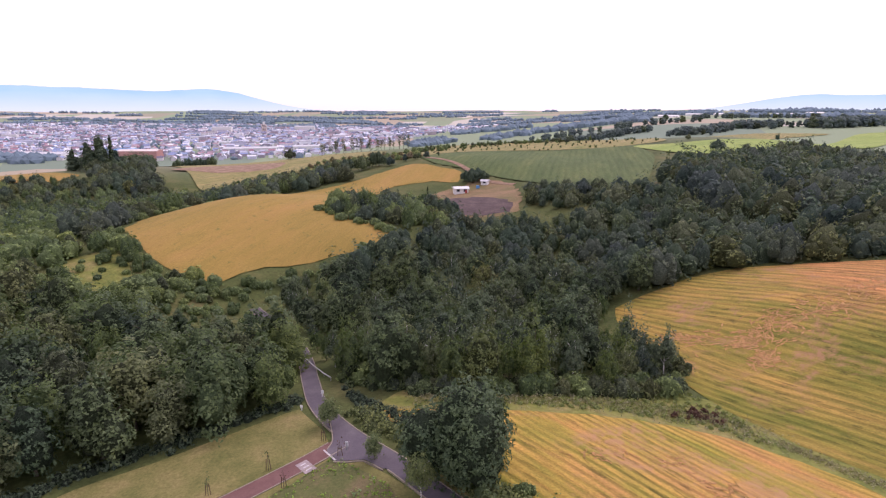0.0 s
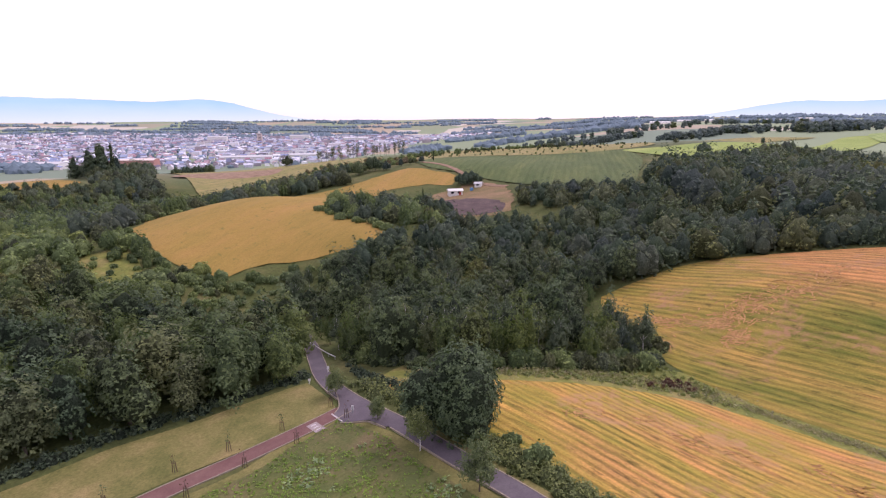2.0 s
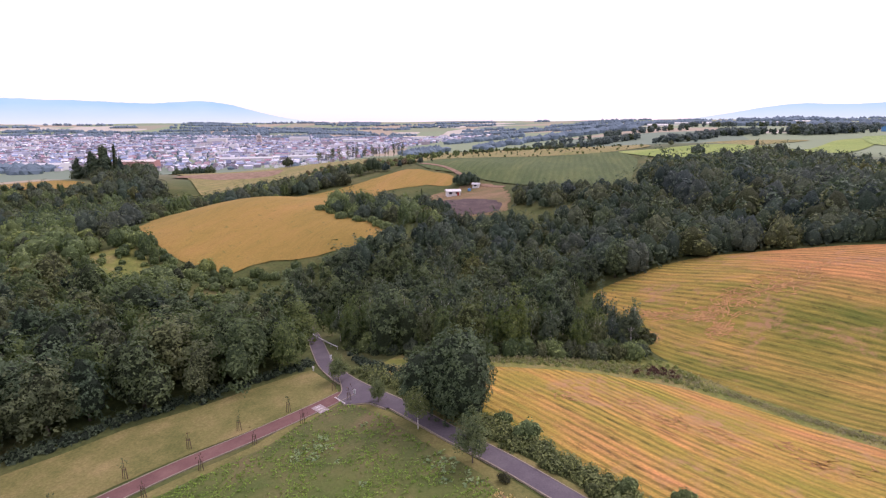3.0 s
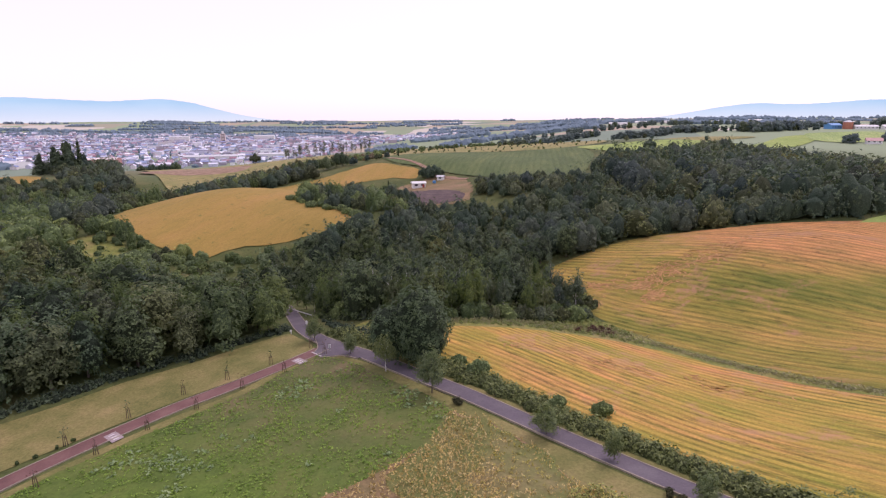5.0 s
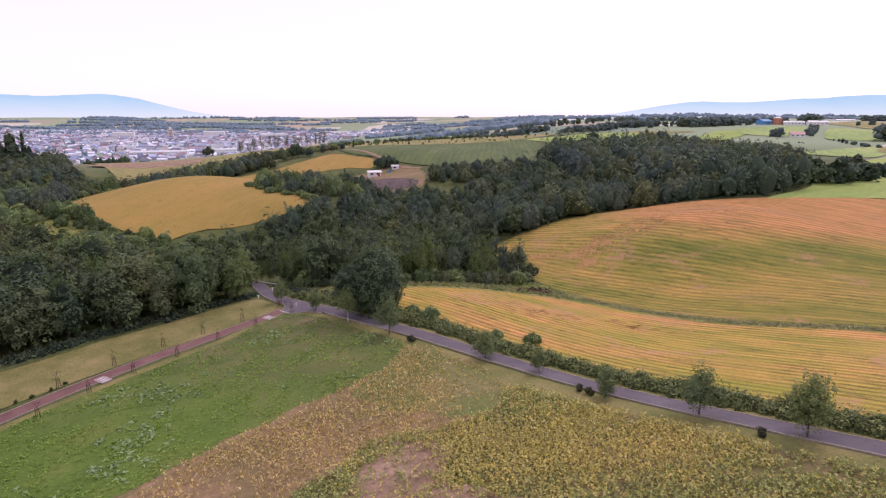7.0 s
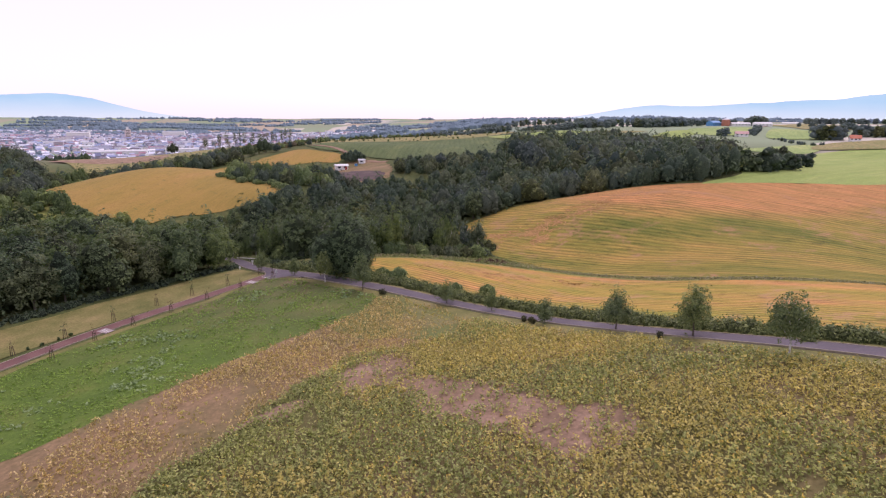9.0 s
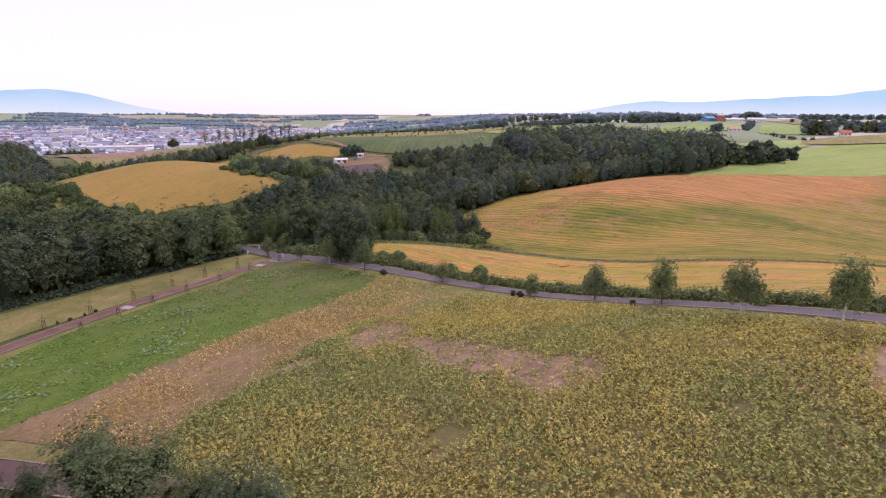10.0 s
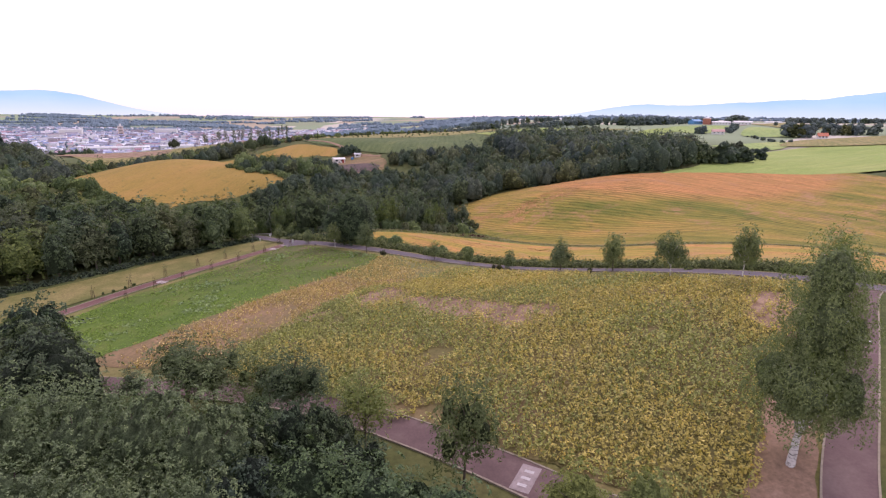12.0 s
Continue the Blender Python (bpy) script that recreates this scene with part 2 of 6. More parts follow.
M_MEADOW = crop_mat("bright_meadow", [(0.3, (0.22, 0.30, 0.08)), (0.5, (0.27, 0.345, 0.095)), (0.7, (0.34, 0.38, 0.13))], 70, 6.0, 3.0, 0.04, 0.012, streaks=0.35)
M_PALE = crop_mat("pale_field", [(0.3, (0.22, 0.22, 0.08)), (0.5, (0.29, 0.25, 0.11)), (0.7, (0.34, 0.28, 0.14))], 40, 5.0, 3.0, 0.1, 0.02)
M_GLADE = noisy_mat("yellowing_grass", (0.11, 0.14, 0.035), (0.19, 0.20, 0.05), (0.27, 0.22, 0.09), 0.15, 1.0)
M_PLOUGH = noisy_mat("dark_tilled_soil", (0.07, 0.05, 0.05), (0.10, 0.07, 0.068), (0.14, 0.10, 0.09), 0.2, 1.2, bump_dist=0.2)
M_ASPHALT = noisy_mat("grey_asphalt", (0.105, 0.09, 0.105), (0.13, 0.11, 0.125), (0.16, 0.14, 0.15), 0.25, 4.0, 0.8, 0.2, 0.01, grain=0.4)
M_RED = noisy_mat("red_brown_paving", (0.145, 0.075, 0.07), (0.175, 0.092, 0.083), (0.215, 0.12, 0.105), 0.3, 4.0, 0.85, 0.2, 0.01, grain=0.4)
M_BROWNPATH = noisy_mat("purple_brown_asphalt", (0.13, 0.085, 0.082), (0.16, 0.105, 0.10), (0.20, 0.14, 0.13), 0.3, 4.0, 0.85, 0.2, 0.01, grain=0.4)
M_KERB = plain_mat("pale_concrete", (0.31, 0.265, 0.20), 0.9, 0.25, 3.0)
M_PAINT = plain_mat("worn_white_paint", (0.55, 0.51, 0.50), 0.8, 0.25, 2.0)
M_BARK = plain_mat("grey_bark", (0.11, 0.09, 0.07), 0.95, 0.35, 4.0)
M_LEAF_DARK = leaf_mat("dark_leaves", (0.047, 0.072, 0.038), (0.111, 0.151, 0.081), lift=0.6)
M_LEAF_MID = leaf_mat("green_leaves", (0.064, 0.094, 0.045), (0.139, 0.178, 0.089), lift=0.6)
M_LEAF_GREY = leaf_mat("grey_green_leaves", (0.081, 0.108, 0.062), (0.154, 0.188, 0.111))
M_LEAF_SCRUB = leaf_mat("scrub_leaves", (0.129, 0.178, 0.066), (0.285, 0.350, 0.140), 0.2, 0.3, 1.0)
# The two hill-wood leaves are paler and bluer: distance haze put into the colour.
M_LEAF_HILL = leaf_mat("hazed_hill_leaves", (0.057, 0.086, 0.053), (0.124, 0.166, 0.099), lift=1.0)
M_LEAF_HILLGREY = leaf_mat("hazed_hill_grey_leaves", (0.081, 0.105, 0.068), (0.161, 0.190, 0.126), lift=1.0)
M_LEAF_OLIVE = leaf_mat("olive_leaves", (0.075, 0.092, 0.041), (0.158, 0.180, 0.086), lift=0.75)
M_LEAF_SILVER = leaf_mat("silvery_leaves", (0.099, 0.140, 0.066), (0.214, 0.268, 0.140), 0.2, 0.12, 1.0)
M_LEAF_BIRCH = leaf_mat("birch_leaves", (0.150, 0.195, 0.084), (0.255, 0.300, 0.145), 0.35, 0.05)
M_LEAF_BLUE = leaf_mat("blue_green_leaves", (0.045, 0.078, 0.035), (0.145, 0.210, 0.092), 0.2, 0.15, 0.7)
M_LEAF_MOUND = leaf_mat("dark_shrub_leaves", (0.045, 0.048, 0.022), (0.120, 0.118, 0.055), 0.1, 0.2)
M_LEAF_RUST = leaf_mat("rusty_scrub_leaves", (0.130, 0.105, 0.050), (0.260, 0.200, 0.100), 0.15, 0.3)
M_LEAF_FRESH = leaf_mat("leafy_green_leaves", (0.077, 0.116, 0.045), (0.158, 0.204, 0.081), 0.3, 0.3, 1.1)
M_LEAF_YOUNG = leaf_mat("young_tree_leaves", (0.110, 0.150, 0.070), (0.225, 0.270, 0.125), 0.3, 0.15, 1.1)
M_LEAF_BRIGHT = leaf_mat("fresh_green_leaves", (0.140, 0.172, 0.054), (0.270, 0.300, 0.105), 0.3, 0.25, 1.4)
M_HEDGE = leaf_mat("hedge_leaves", (0.080, 0.105, 0.045), (0.215, 0.250, 0.110))
M_GREYWEED = leaf_mat("grey_weeds", (0.25, 0.235, 0.13), (0.45, 0.41, 0.26), 0.25, 0.1)
M_SUNLEAF = leaf_mat("sunflower_leaves", (0.315, 0.280, 0.080), (0.660, 0.550, 0.190), 0.2, 0.05)
M_SUNGREEN = leaf_mat("green_sunflower_leaves", (0.175, 0.208, 0.066), (0.460, 0.470, 0.180), 0.2, 0.05)
M_SUNHEAD = leaf_mat("sunflower_heads", (0.540, 0.375, 0.075), (0.720, 0.520, 0.140), 0.15, 0.1)
M_DRYLEAF = leaf_mat("withered_stalks", (0.38, 0.27, 0.105), (0.74, 0.58, 0.29), 0.2, 0.1)
M_WEEDLEAF = leaf_mat("weed_leaves", (0.125, 0.218, 0.030), (0.24, 0.350, 0.065), 0.25, 0.1)
M_PALELEAF = leaf_mat("broad_pale_leaves", (0.155, 0.230, 0.105), (0.31, 0.40, 0.215), 0.25, 0.1)
# Far tree belts: the bluish pallor of haze is mixed into the leaf colour.
M_FARWOOD = leaf_mat("hazed_distant_leaves", (0.100, 0.135, 0.125), (0.165, 0.210, 0.190), 0.1, 0.2, 1.2)
M_BROWNLEAF = leaf_mat("brown_leaves", (0.06, 0.030, 0.02), (0.15, 0.08, 0.05), 0.15, 0.2)


# ---- the lie of the land ----
HILLS_NEAR = [(-20, -40, 50, -1.2), (35, -40, 50, 5.5), (80, -20, 50, 10.5), (-50, 20, 45, -4.8), (5, 20, 45, 1.8), (55, 30, 40, -2.5), (100, 40, 50, 1.5), (-30, 75, 35, -0.1), (20, 70, 32, 2.9), (60, 85, 32, -6.0), (-90, 100, 45, -1.8), (-15, 125, 40, 0.4), (40, 125, 36, -4.3), (85, 125, 42, 4.3), (140, 120, 60, 5.0), (-45, 150, 40, -12.5), (15, 165, 42, -6.9), (70, 185, 45, -2.4), (150, 190, 70, 8.2), (-90, 190, 55, 10.3)]
HILLS_FAR = [(-20, 220, 45, 1.1), (60, 270, 70, 5.2), (170, 330, 95, 10.7), (-30, 350, 80, 13.6), (90, 440, 110, 13.3), (-140, 330, 90, -20.1), (-25, 183, 26, 9.0), (78, 222, 30, 4.3), (-150, 160, 60, -1.3), (102, 170, 30, -4.6), (-90, 440, 90, 2.8), (0, 290, 36, -6.3), (-50, 570, 140, 18.8), (-260, 400, 120, 10.9), (290, 130, 90, 16.4), (-30, -5, 40, 4.0), (-85, 235, 35, 7.9), (-110, 310, 45, 9.2), (-170, 480, 70, -2.2), (230, 440, 90, 10.8), (95, 420, 85, -8), (90, 600, 120, 4)]


def smooth(v):
    v = np.clip(v, 0, 1)
    return v * v * (3 - 2 * v)


def height(x, y):
    """Height of the land at x, y (numbers or arrays)."""
    x, y = np.asarray(x, float), np.asarray(y, float)
    r = np.hypot(x, y)
    right = smooth((x / np.maximum(r, 1) + 0.12) / 0.55)
    z = smooth((np.hypot(x + 40, y) - 260) / 700) * (-37 + 62 * right)
    for hx, hy, hr, hh in HILLS_NEAR + HILLS_FAR:
        z = z + hh * np.exp(-((x - hx) ** 2 + (y - hy) ** 2) / (2 * (0.8 * hr) ** 2))
    far = smooth((r - 2300) / 2300)
    z = z + far * (50 - 52 * right)
    roll = np.sin(x / 310 + 1.3) * np.cos(y / 270 + x / 900) + 0.6 * np.sin(y / 160 + x / 210)
    z = z + roll * smooth((r - 1100) / 1800) * (4 + 5 * right)
    return z


def h(x, y):
    return float(height(x, y))


def inside(poly, x, y):
    """Which of the points lie in the outline."""
    x, y = np.asarray(x, float), np.asarray(y, float)
    res = np.zeros(x.shape, bool)
    for (x0, y0), (x1, y1) in zip(poly, poly[1:] + poly[:1]):
        cross = (y0 > y) != (y1 > y)
        res ^= cross & (x < (x1 - x0) * (y - y0) / ((y1 - y0) or 1e-9) + x0)
    return res


def mesh_from(name, verts, faces, mats, index=None, smooth_shade=False):
    me = bpy.data.meshes.new(name)
    me.from_pydata([tuple(v) for v in np.asarray(verts, float).tolist()], [], faces)
    for m in mats:
        me.materials.append(m)
    if index is not None:
        me.polygons.foreach_set("material_index", np.asarray(index, np.int32))
    if smooth_shade:
        me.polygons.foreach_set("use_smooth", np.ones(len(me.polygons), bool))
    me.update()
    return me


def outline(pts, step):
    """Rounded, evenly stepped outline through the corners."""
    out = []
    n = len(pts)
    for i in range(n):
        p0, p1, p2, p3 = (Vector(pts[(i + k - 1) % n]) for k in range(4))
        m = max(1, int((p2 - p1).length / step))
        for j in range(m):
            t = j / m
            c = 0.5 * (2 * p1 + (p2 - p0) * t + (2 * p0 - 5 * p1 + 4 * p2 - p3) * t * t + (3 * p1 - p0 - 3 * p2 + p3) * t ** 3)
            q = p1.lerp(p2, t).lerp(c, 0.7)
            out.append((q.x, q.y))
    return out


from mathutils.geometry import delaunay_2d_cdt

FIELD_OUTLINES = []
BED = {}


def field(name, pts, step, material, label, lift=0.06, category="field", ragged=0.0):
    """A sheet of crop or grass laid on the land."""
    edge = outline(pts, step)
    if ragged:
        edge = [(x + ragged * noise.noise((x * 0.3, y * 0.3, 0)), y + ragged * noise.noise((x * 0.3, y * 0.3, 9))) for x, y in edge]
    FIELD_OUTLINES.append(edge)
    BED[name] = edge
    xs, ys = [p[0] for p in edge], [p[1] for p in edge]
    gx, gy = np.meshgrid(np.arange(min(xs), max(xs), step), np.arange(min(ys), max(ys), step))
    gx, gy = gx.ravel(), gy.ravel()
    keep = inside(edge, gx, gy)
    pts2 = [Vector(p) for p in edge] + [Vector(p) for p in zip(gx[keep].tolist(), gy[keep].tolist())]
    v, _, f, *_ = delaunay_2d_cdt(pts2, [], [list(range(len(edge)))], 1, 0.01)
    v = np.array([(p.x, p.y) for p in v])
    z = height(v[:, 0], v[:, 1]) + lift
    f = [t if (v[t[1]][0] - v[t[0]][0]) * (v[t[2]][1] - v[t[0]][1]) - (v[t[1]][1] - v[t[0]][1]) * (v[t[2]][0] - v[t[0]][0]) > 0 else t[::-1] for t in f]
    ob = new(name, mesh_from(name, np.column_stack([v, z]), f, [material], smooth_shade=True))
    return tagged(ob, label, category, kind="structure")


# outlines of the fields and woods, in plan
PARK = [(-17.5, 70.5), (-7, 63.5), (3, 52.5), (12, 42.5), (25, 27), (34.5, 15), (43, 3), (52, -10), (61, -22), (66, -29),
        (52, -41), (38, -51), (27, -59), (19, -54), (9.5, -44), (-4, -31.5), (-18, -22), (-30, -15.5), (-42, -9), (-56, -2), (-62, 8), (-56, 25),
        (-48, 37), (-41, 45), (-34.5, 51.5), (-27, 57.5)]
WEEDS = [(-15.8, 69), (-12.5, 66.5), (-7.5, 61.5), (2, 50.5), (8, 43), (4, 34), (-5, 27), (-14, 20), (-25, 9), (-33.5, 0.5), (-39, -5), (-52, 2), (-57, 10),
         (-53, 24), (-47, 36), (-40, 43.5), (-33, 50.5), (-25, 57)]
DRYPART = [(8, 43), (14, 38), (19, 28), (22, 18), (12, 14), (3, 13), (-5, 5), (-10, -3), (-17, -12), (-18, -18), (-29, -11), (-39, -5), (-33, 1), (-25, 9.5), (-14, 20.5), (-5, 27.5), (3.5, 34)]
SUNFLOWERS = [(21, 24), (34, 9.5), (45, -5), (55, -18), (60, -25), (47, -36), (34, -47), (26.5, -55), (23, -56.5), (17.5, -50.5), (11.5, -43.5), (-0.5, -32.5), (-11.5, -23.3), (-17, -19),
              (-17, -12), (-10, -3), (-5, 5), (3, 13), (12, 15), (18, 19)]
VERGE_WEST = [(-17.5, 73), (-24, 66), (-29, 62), (-37, 56), (-43.5, 50), (-49, 44.5), (-54, 39), (-62, 28), (-72, 14), (-84, 30), (-72, 43), (-62, 52.5), (-56, 58), (-50, 64.5), (-42, 70), (-33, 77.5), (-25, 84), (-22, 80)]
STUBBLE = [(-11.5, 81.5), (-4.0, 72.1), (3.5, 63.8), (10.7, 55.9), (19.8, 45.9), (29.7, 34.3), (38.6, 22.7), (46.7, 11.6), (54.7, -0.2), (62.5, -10.6), (73.3, -23.5), (98, -10), (106, 12), (84, 36), (70, 47.5), (60, 62), (52, 74), (42, 80.5), (30, 82), (16, 81), (4, 81)]
BARLEY = [(44, 144), (56, 149.5), (69, 154.5), (84, 156), (98, 150.5), (113, 143), (125, 137), (140, 132), (170, 125), (220, 115), (230, 60), (200, 10), (150, -20), (112, 10), (88, 37), (74, 49), (64, 65), (55, 79), (49, 90), (44, 103), (43, 120), (42, 134)]
MEADOW = [(136, 131), (152, 139), (167, 148), (186, 174), (215, 213), (245, 258), (300, 285), (345, 315), (415, 345), (520, 350), (560, 250), (400, 120), (222, 116), (172, 125.5)]
WHEAT = [(-116, 190), (-118, 222), (-108, 258), (-92, 281), (-75, 293), (-58, 314), (-45, 332), (-27, 348), (-10, 336), (3, 323), (1, 306), (-14, 309), (-33, 300), (-45, 262), (-53, 222), (-38, 205), (-20, 188), (-30, 178), (-45, 171), (-59, 167), (-70, 158), (-80, 156), (-92, 163), (-103, 173)]
CORN = [(-24, 378), (-8, 404), (30, 434), (86, 438), (130, 432), (128, 370), (104, 300), (79, 240), (60, 250), (46, 276), (29, 300), (4, 330), (-13, 345)]
UPMEADOW = [(132, 428), (160, 416), (191, 423), (225, 434), (300, 480), (423, 612), (470, 627), (424, 556), (310, 445), (262, 405), (235, 388), (190, 362), (162, 352), (145, 362), (136, 388)]
SCRUBTOP = [(-26, 381), (-9, 407), (29, 437), (86, 441), (131, 435), (165, 450), (170, 560), (90, 590), (0, 560), (-45, 450)]
PLATEAU = [(-300, 480), (-245, 470), (-205, 420), (-165, 362), (-110, 352), (-72, 385), (-66, 430), (-60, 480), (-110, 520), (-204, 545), (-300, 560)]
YELLOWLEFT = [(-300, 340), (-262, 345), (-262, 380), (-320, 400), (-380, 390), (-380, 350)]
BANK = [(-11.6, 83.5), (3.7, 79.8), (16.1, 79.8), (30.0, 80.8), (41.2, 79.4), (50.4, 73.5), (58.2, 61.8), (68.4, 47.0), (82.5, 35.4), (104.5, 11.4), (113.8, 13.3), (89.6, 40.1), (75.7, 51.4), (65.9, 67.2), (56.9, 81.2), (49.4, 92.7), (40.0, 95.2), (25.7, 93.2), (10.0, 91.2), (-4.4, 93.2)]
APRON = [(-20.0, 81.5), (-18.2, 77.5), (-16.9, 73.0), (-17.2, 70.6), (-15.6, 67.8), (-13.7, 67.6), (-11.2, 67.6), (-8.2, 65.2), (-6.8, 66.4), (-14, 75)]
YARD = [(-14, 268), (-12, 284), (-2, 296), (10, 304), (24, 300), (30, 280), (30, 250), (26, 230), (8, 224), (-6, 226), (-10, 246)]
TILLED = [(-8, 229), (-9, 250), (-8, 268), (2, 271), (13, 266), (22, 253), (24, 240), (23, 230), (8, 226)]
GLADE = [(-92, 132), (-86, 142), (-93, 152), (-104, 163), (-115, 158), (-112, 145), (-98, 136)]

field("lawn_strip", PARK, 3.0, M_VERGE, "short dry grass margin round the park beds", 0.03, "lawn")
field("weed_bed", WEEDS, 2.5, M_WEEDS, "green bed of low weeds and vegetables", 0.06, "field", 0.8)
field("dry_flower_bed", DRYPART, 2.5, M_DRY, "withered tan flower bed on bare soil", 0.08, "field", 1.4)
field("mixed_bed", [(8, 43), (14, 38), (19, 28), (22, 18), (16, 15.5), (9, 18), (4, 22), (-2, 26.5), (3.5, 34)], 2.0, noisy_mat("weedy_soil", (0.11, 0.145, 0.040), (0.15, 0.16, 0.052), (0.225, 0.18, 0.085), 0.12, 1.8, bump_dist=0.12), "weedy green and tan bed by the road", 0.10, "field", 2.2)
field("sunflower_bed", SUNFLOWERS, 2.5, M_SUNSOIL, "brown soil bed under the sunflowers", 0.115, "field", 1.8)
field("lawn_verge", VERGE_WEST, 3.0, M_VERGE, "dry yellowish mown grass verge beside the red path", 0.05, "lawn")
field("stubble_field", STUBBLE, 3.0, M_STUBBLE, "harvested yellow and orange barley stubble in curved rows", 0.08, "field", 0.6)
field("barley_field", BARLEY, 4.0, M_BARLEY, "large golden barley field with green rows and reddish patches", 0.08, "field", 0.8)
field("grass_bank", BANK, 2.5, M_GLADE, "rough green grass bank between two grain fields", 0.04, "grass")
field("green_meadow", MEADOW, 8.0, M_MEADOW, "bright green mown meadow behind the barley", 0.1)
field("wheat_field", WHEAT, 5.0, M_WHEAT, "ripe golden wheat field on a rounded hill", 0.1, "field", 2.5)
field("corn_field", CORN, 6.0, M_CORN, "dark green crop field in faint rows", 0.1)
field("upper_meadow", UPMEADOW, 8.0, M_MEADOW, "light green field on the hilltop", 0.16)
field("scrub_ground", SCRUBTOP, 8.0, M_PALE, "rough tan hilltop with scrub", 0.1)
field("plateau_field", PLATEAU, 8.0, M_PALE, "pale green field above the town", 0.15)
field("bare_plot", [(-222, 430), (-190, 424), (-160, 428), (-140, 445), (-150, 474), (-190, 468), (-215, 452)], 6.0, M_BARE, "pale bare earth on the plateau above the town", 0.25, "soil", 5.0)
field("yellow_field", YELLOWLEFT, 8.0, M_WHEAT, "small golden field beyond the woods", 0.15)
field("road_junction", APRON, 1.2, M_ASPHALT, "widened grey asphalt where footpath and road meet", 0.158, "road")
field("yard", YARD, 3.0, M_DRY, "pale earth yard round the shed", 0.12, "field", 4.0)
field("tilled_plot", TILLED, 4.0, M_PLOUGH, "dark freshly tilled soil plot", 0.2, "field", 4.0)
field("glade", GLADE, 4.0, M_GLADE, "yellow green grassy glade in the scrub", 0.1, "grass", 4.0)

# ---- ground: one sheet to the horizon ----
def graded(lo, hi, step, limit, grow=1.09):
    mid = list(np.arange(lo, hi + 0.1, step))
    up, s = [mid[-1]], step
    while up[-1] < limit:
        s *= grow
        up.append(up[-1] + s)
    dn, s = [mid[0]], step
    while dn[-1] > -limit:
        s *= grow
        dn.append(dn[-1] - s)
    return np.array(dn[:0:-1] + mid + up[1:])


def far_land_mat():
    """Grass near by, a patchwork of fields and woods far off."""
    m, nt, bsdf = mat("countryside")
    vec = coords(nt)
    n1, n2 = noise_tex(nt, vec, 0.06, 5, 0.6), noise_tex(nt, vec, 1.2, 5, 0.7)
    near = ramp(nt, n1, [(0.3, (0.060, 0.082, 0.024)), (0.5, (0.092, 0.108, 0.034)), (0.7, (0.145, 0.135, 0.052))])
    near = mix(nt, 1.0, near, ramp(nt, n2, [(0.25, (0.6,) * 3), (0.75, (1.35,) * 3)]), "MULTIPLY")
    vor = node(nt, "ShaderNodeTexVoronoi", Scale=0.0042)
    nt.links.new(coords(nt, (1, 0.6, 0), 20), vor.inputs["Vector"])
    sep = nt.nodes.new("ShaderNodeSeparateColor")
    nt.links.new(vor.outputs["Color"], sep.inputs[0])
    # Field colours greyed and paled, so haze over the far land is painted in.
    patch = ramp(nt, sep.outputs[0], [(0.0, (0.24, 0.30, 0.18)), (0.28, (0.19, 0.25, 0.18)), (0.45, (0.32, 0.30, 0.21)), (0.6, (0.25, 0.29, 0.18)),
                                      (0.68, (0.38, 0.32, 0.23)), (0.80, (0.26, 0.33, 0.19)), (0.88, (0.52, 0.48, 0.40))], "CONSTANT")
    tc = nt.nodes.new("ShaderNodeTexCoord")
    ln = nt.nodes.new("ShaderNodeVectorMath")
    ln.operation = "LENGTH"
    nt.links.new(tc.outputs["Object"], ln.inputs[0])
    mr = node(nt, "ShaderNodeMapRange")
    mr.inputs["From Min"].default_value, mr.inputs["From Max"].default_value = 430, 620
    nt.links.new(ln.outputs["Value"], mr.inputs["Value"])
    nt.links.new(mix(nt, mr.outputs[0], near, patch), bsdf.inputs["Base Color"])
    bsdf.inputs["Roughness"].default_value = 0.95
    bump(nt, bsdf, n2, 0.5, 0.1)
    return m


gx, gy = graded(-130, 180, 3.0, 4800), graded(-130, 300, 3.0, 4800)
X, Y = np.meshgrid(gx, gy)
Z = height(X, Y)
for poly in FIELD_OUTLINES:
    Z = Z - np.where(inside(poly, X, Y), 0.12 if np.hypot(*np.mean(poly, axis=0)) < 200 else 0.3 if np.hypot(*np.mean(poly, axis=0)) < 330 else 1.0, 0)
nx, ny = len(gx), len(gy)
quads = [(j * nx + i, j * nx + i + 1, (j + 1) * nx + i + 1, (j + 1) * nx + i) for j in range(ny - 1) for i in range(nx - 1)]
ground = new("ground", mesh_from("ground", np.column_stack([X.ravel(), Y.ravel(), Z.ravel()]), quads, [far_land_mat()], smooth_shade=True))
tagged(ground, "rolling grassland and farmland reaching to the horizon", "ground", kind="structure")


# ---- roads and paths ----
def spline(pts, step=1.5):
    out = []
    n = len(pts)
    for i in range(n - 1):
        p0, p1, p2, p3 = Vector(pts[max(i - 1, 0)]), Vector(pts[i]), Vector(pts[i + 1]), Vector(pts[min(i + 2, n - 1)])
        m = max(1, int((p2 - p1).length / step))
        for j in range(m):
            t = j / m
            c = 0.5 * (2 * p1 + (p2 - p0) * t + (2 * p0 - 5 * p1 + 4 * p2 - p3) * t * t + (3 * p1 - p0 - 3 * p2 + p3) * t ** 3)
            out.append((c.x, c.y))
    return out + [tuple(pts[-1])]


def offset_line(line, d):
    """The line moved d metres to its right."""
    a = np.array(line)
    t = np.gradient(a, axis=0)
    t /= np.linalg.norm(t, axis=1)[:, None]
    return a + np.column_stack([t[:, 1], -t[:, 0]]) * d


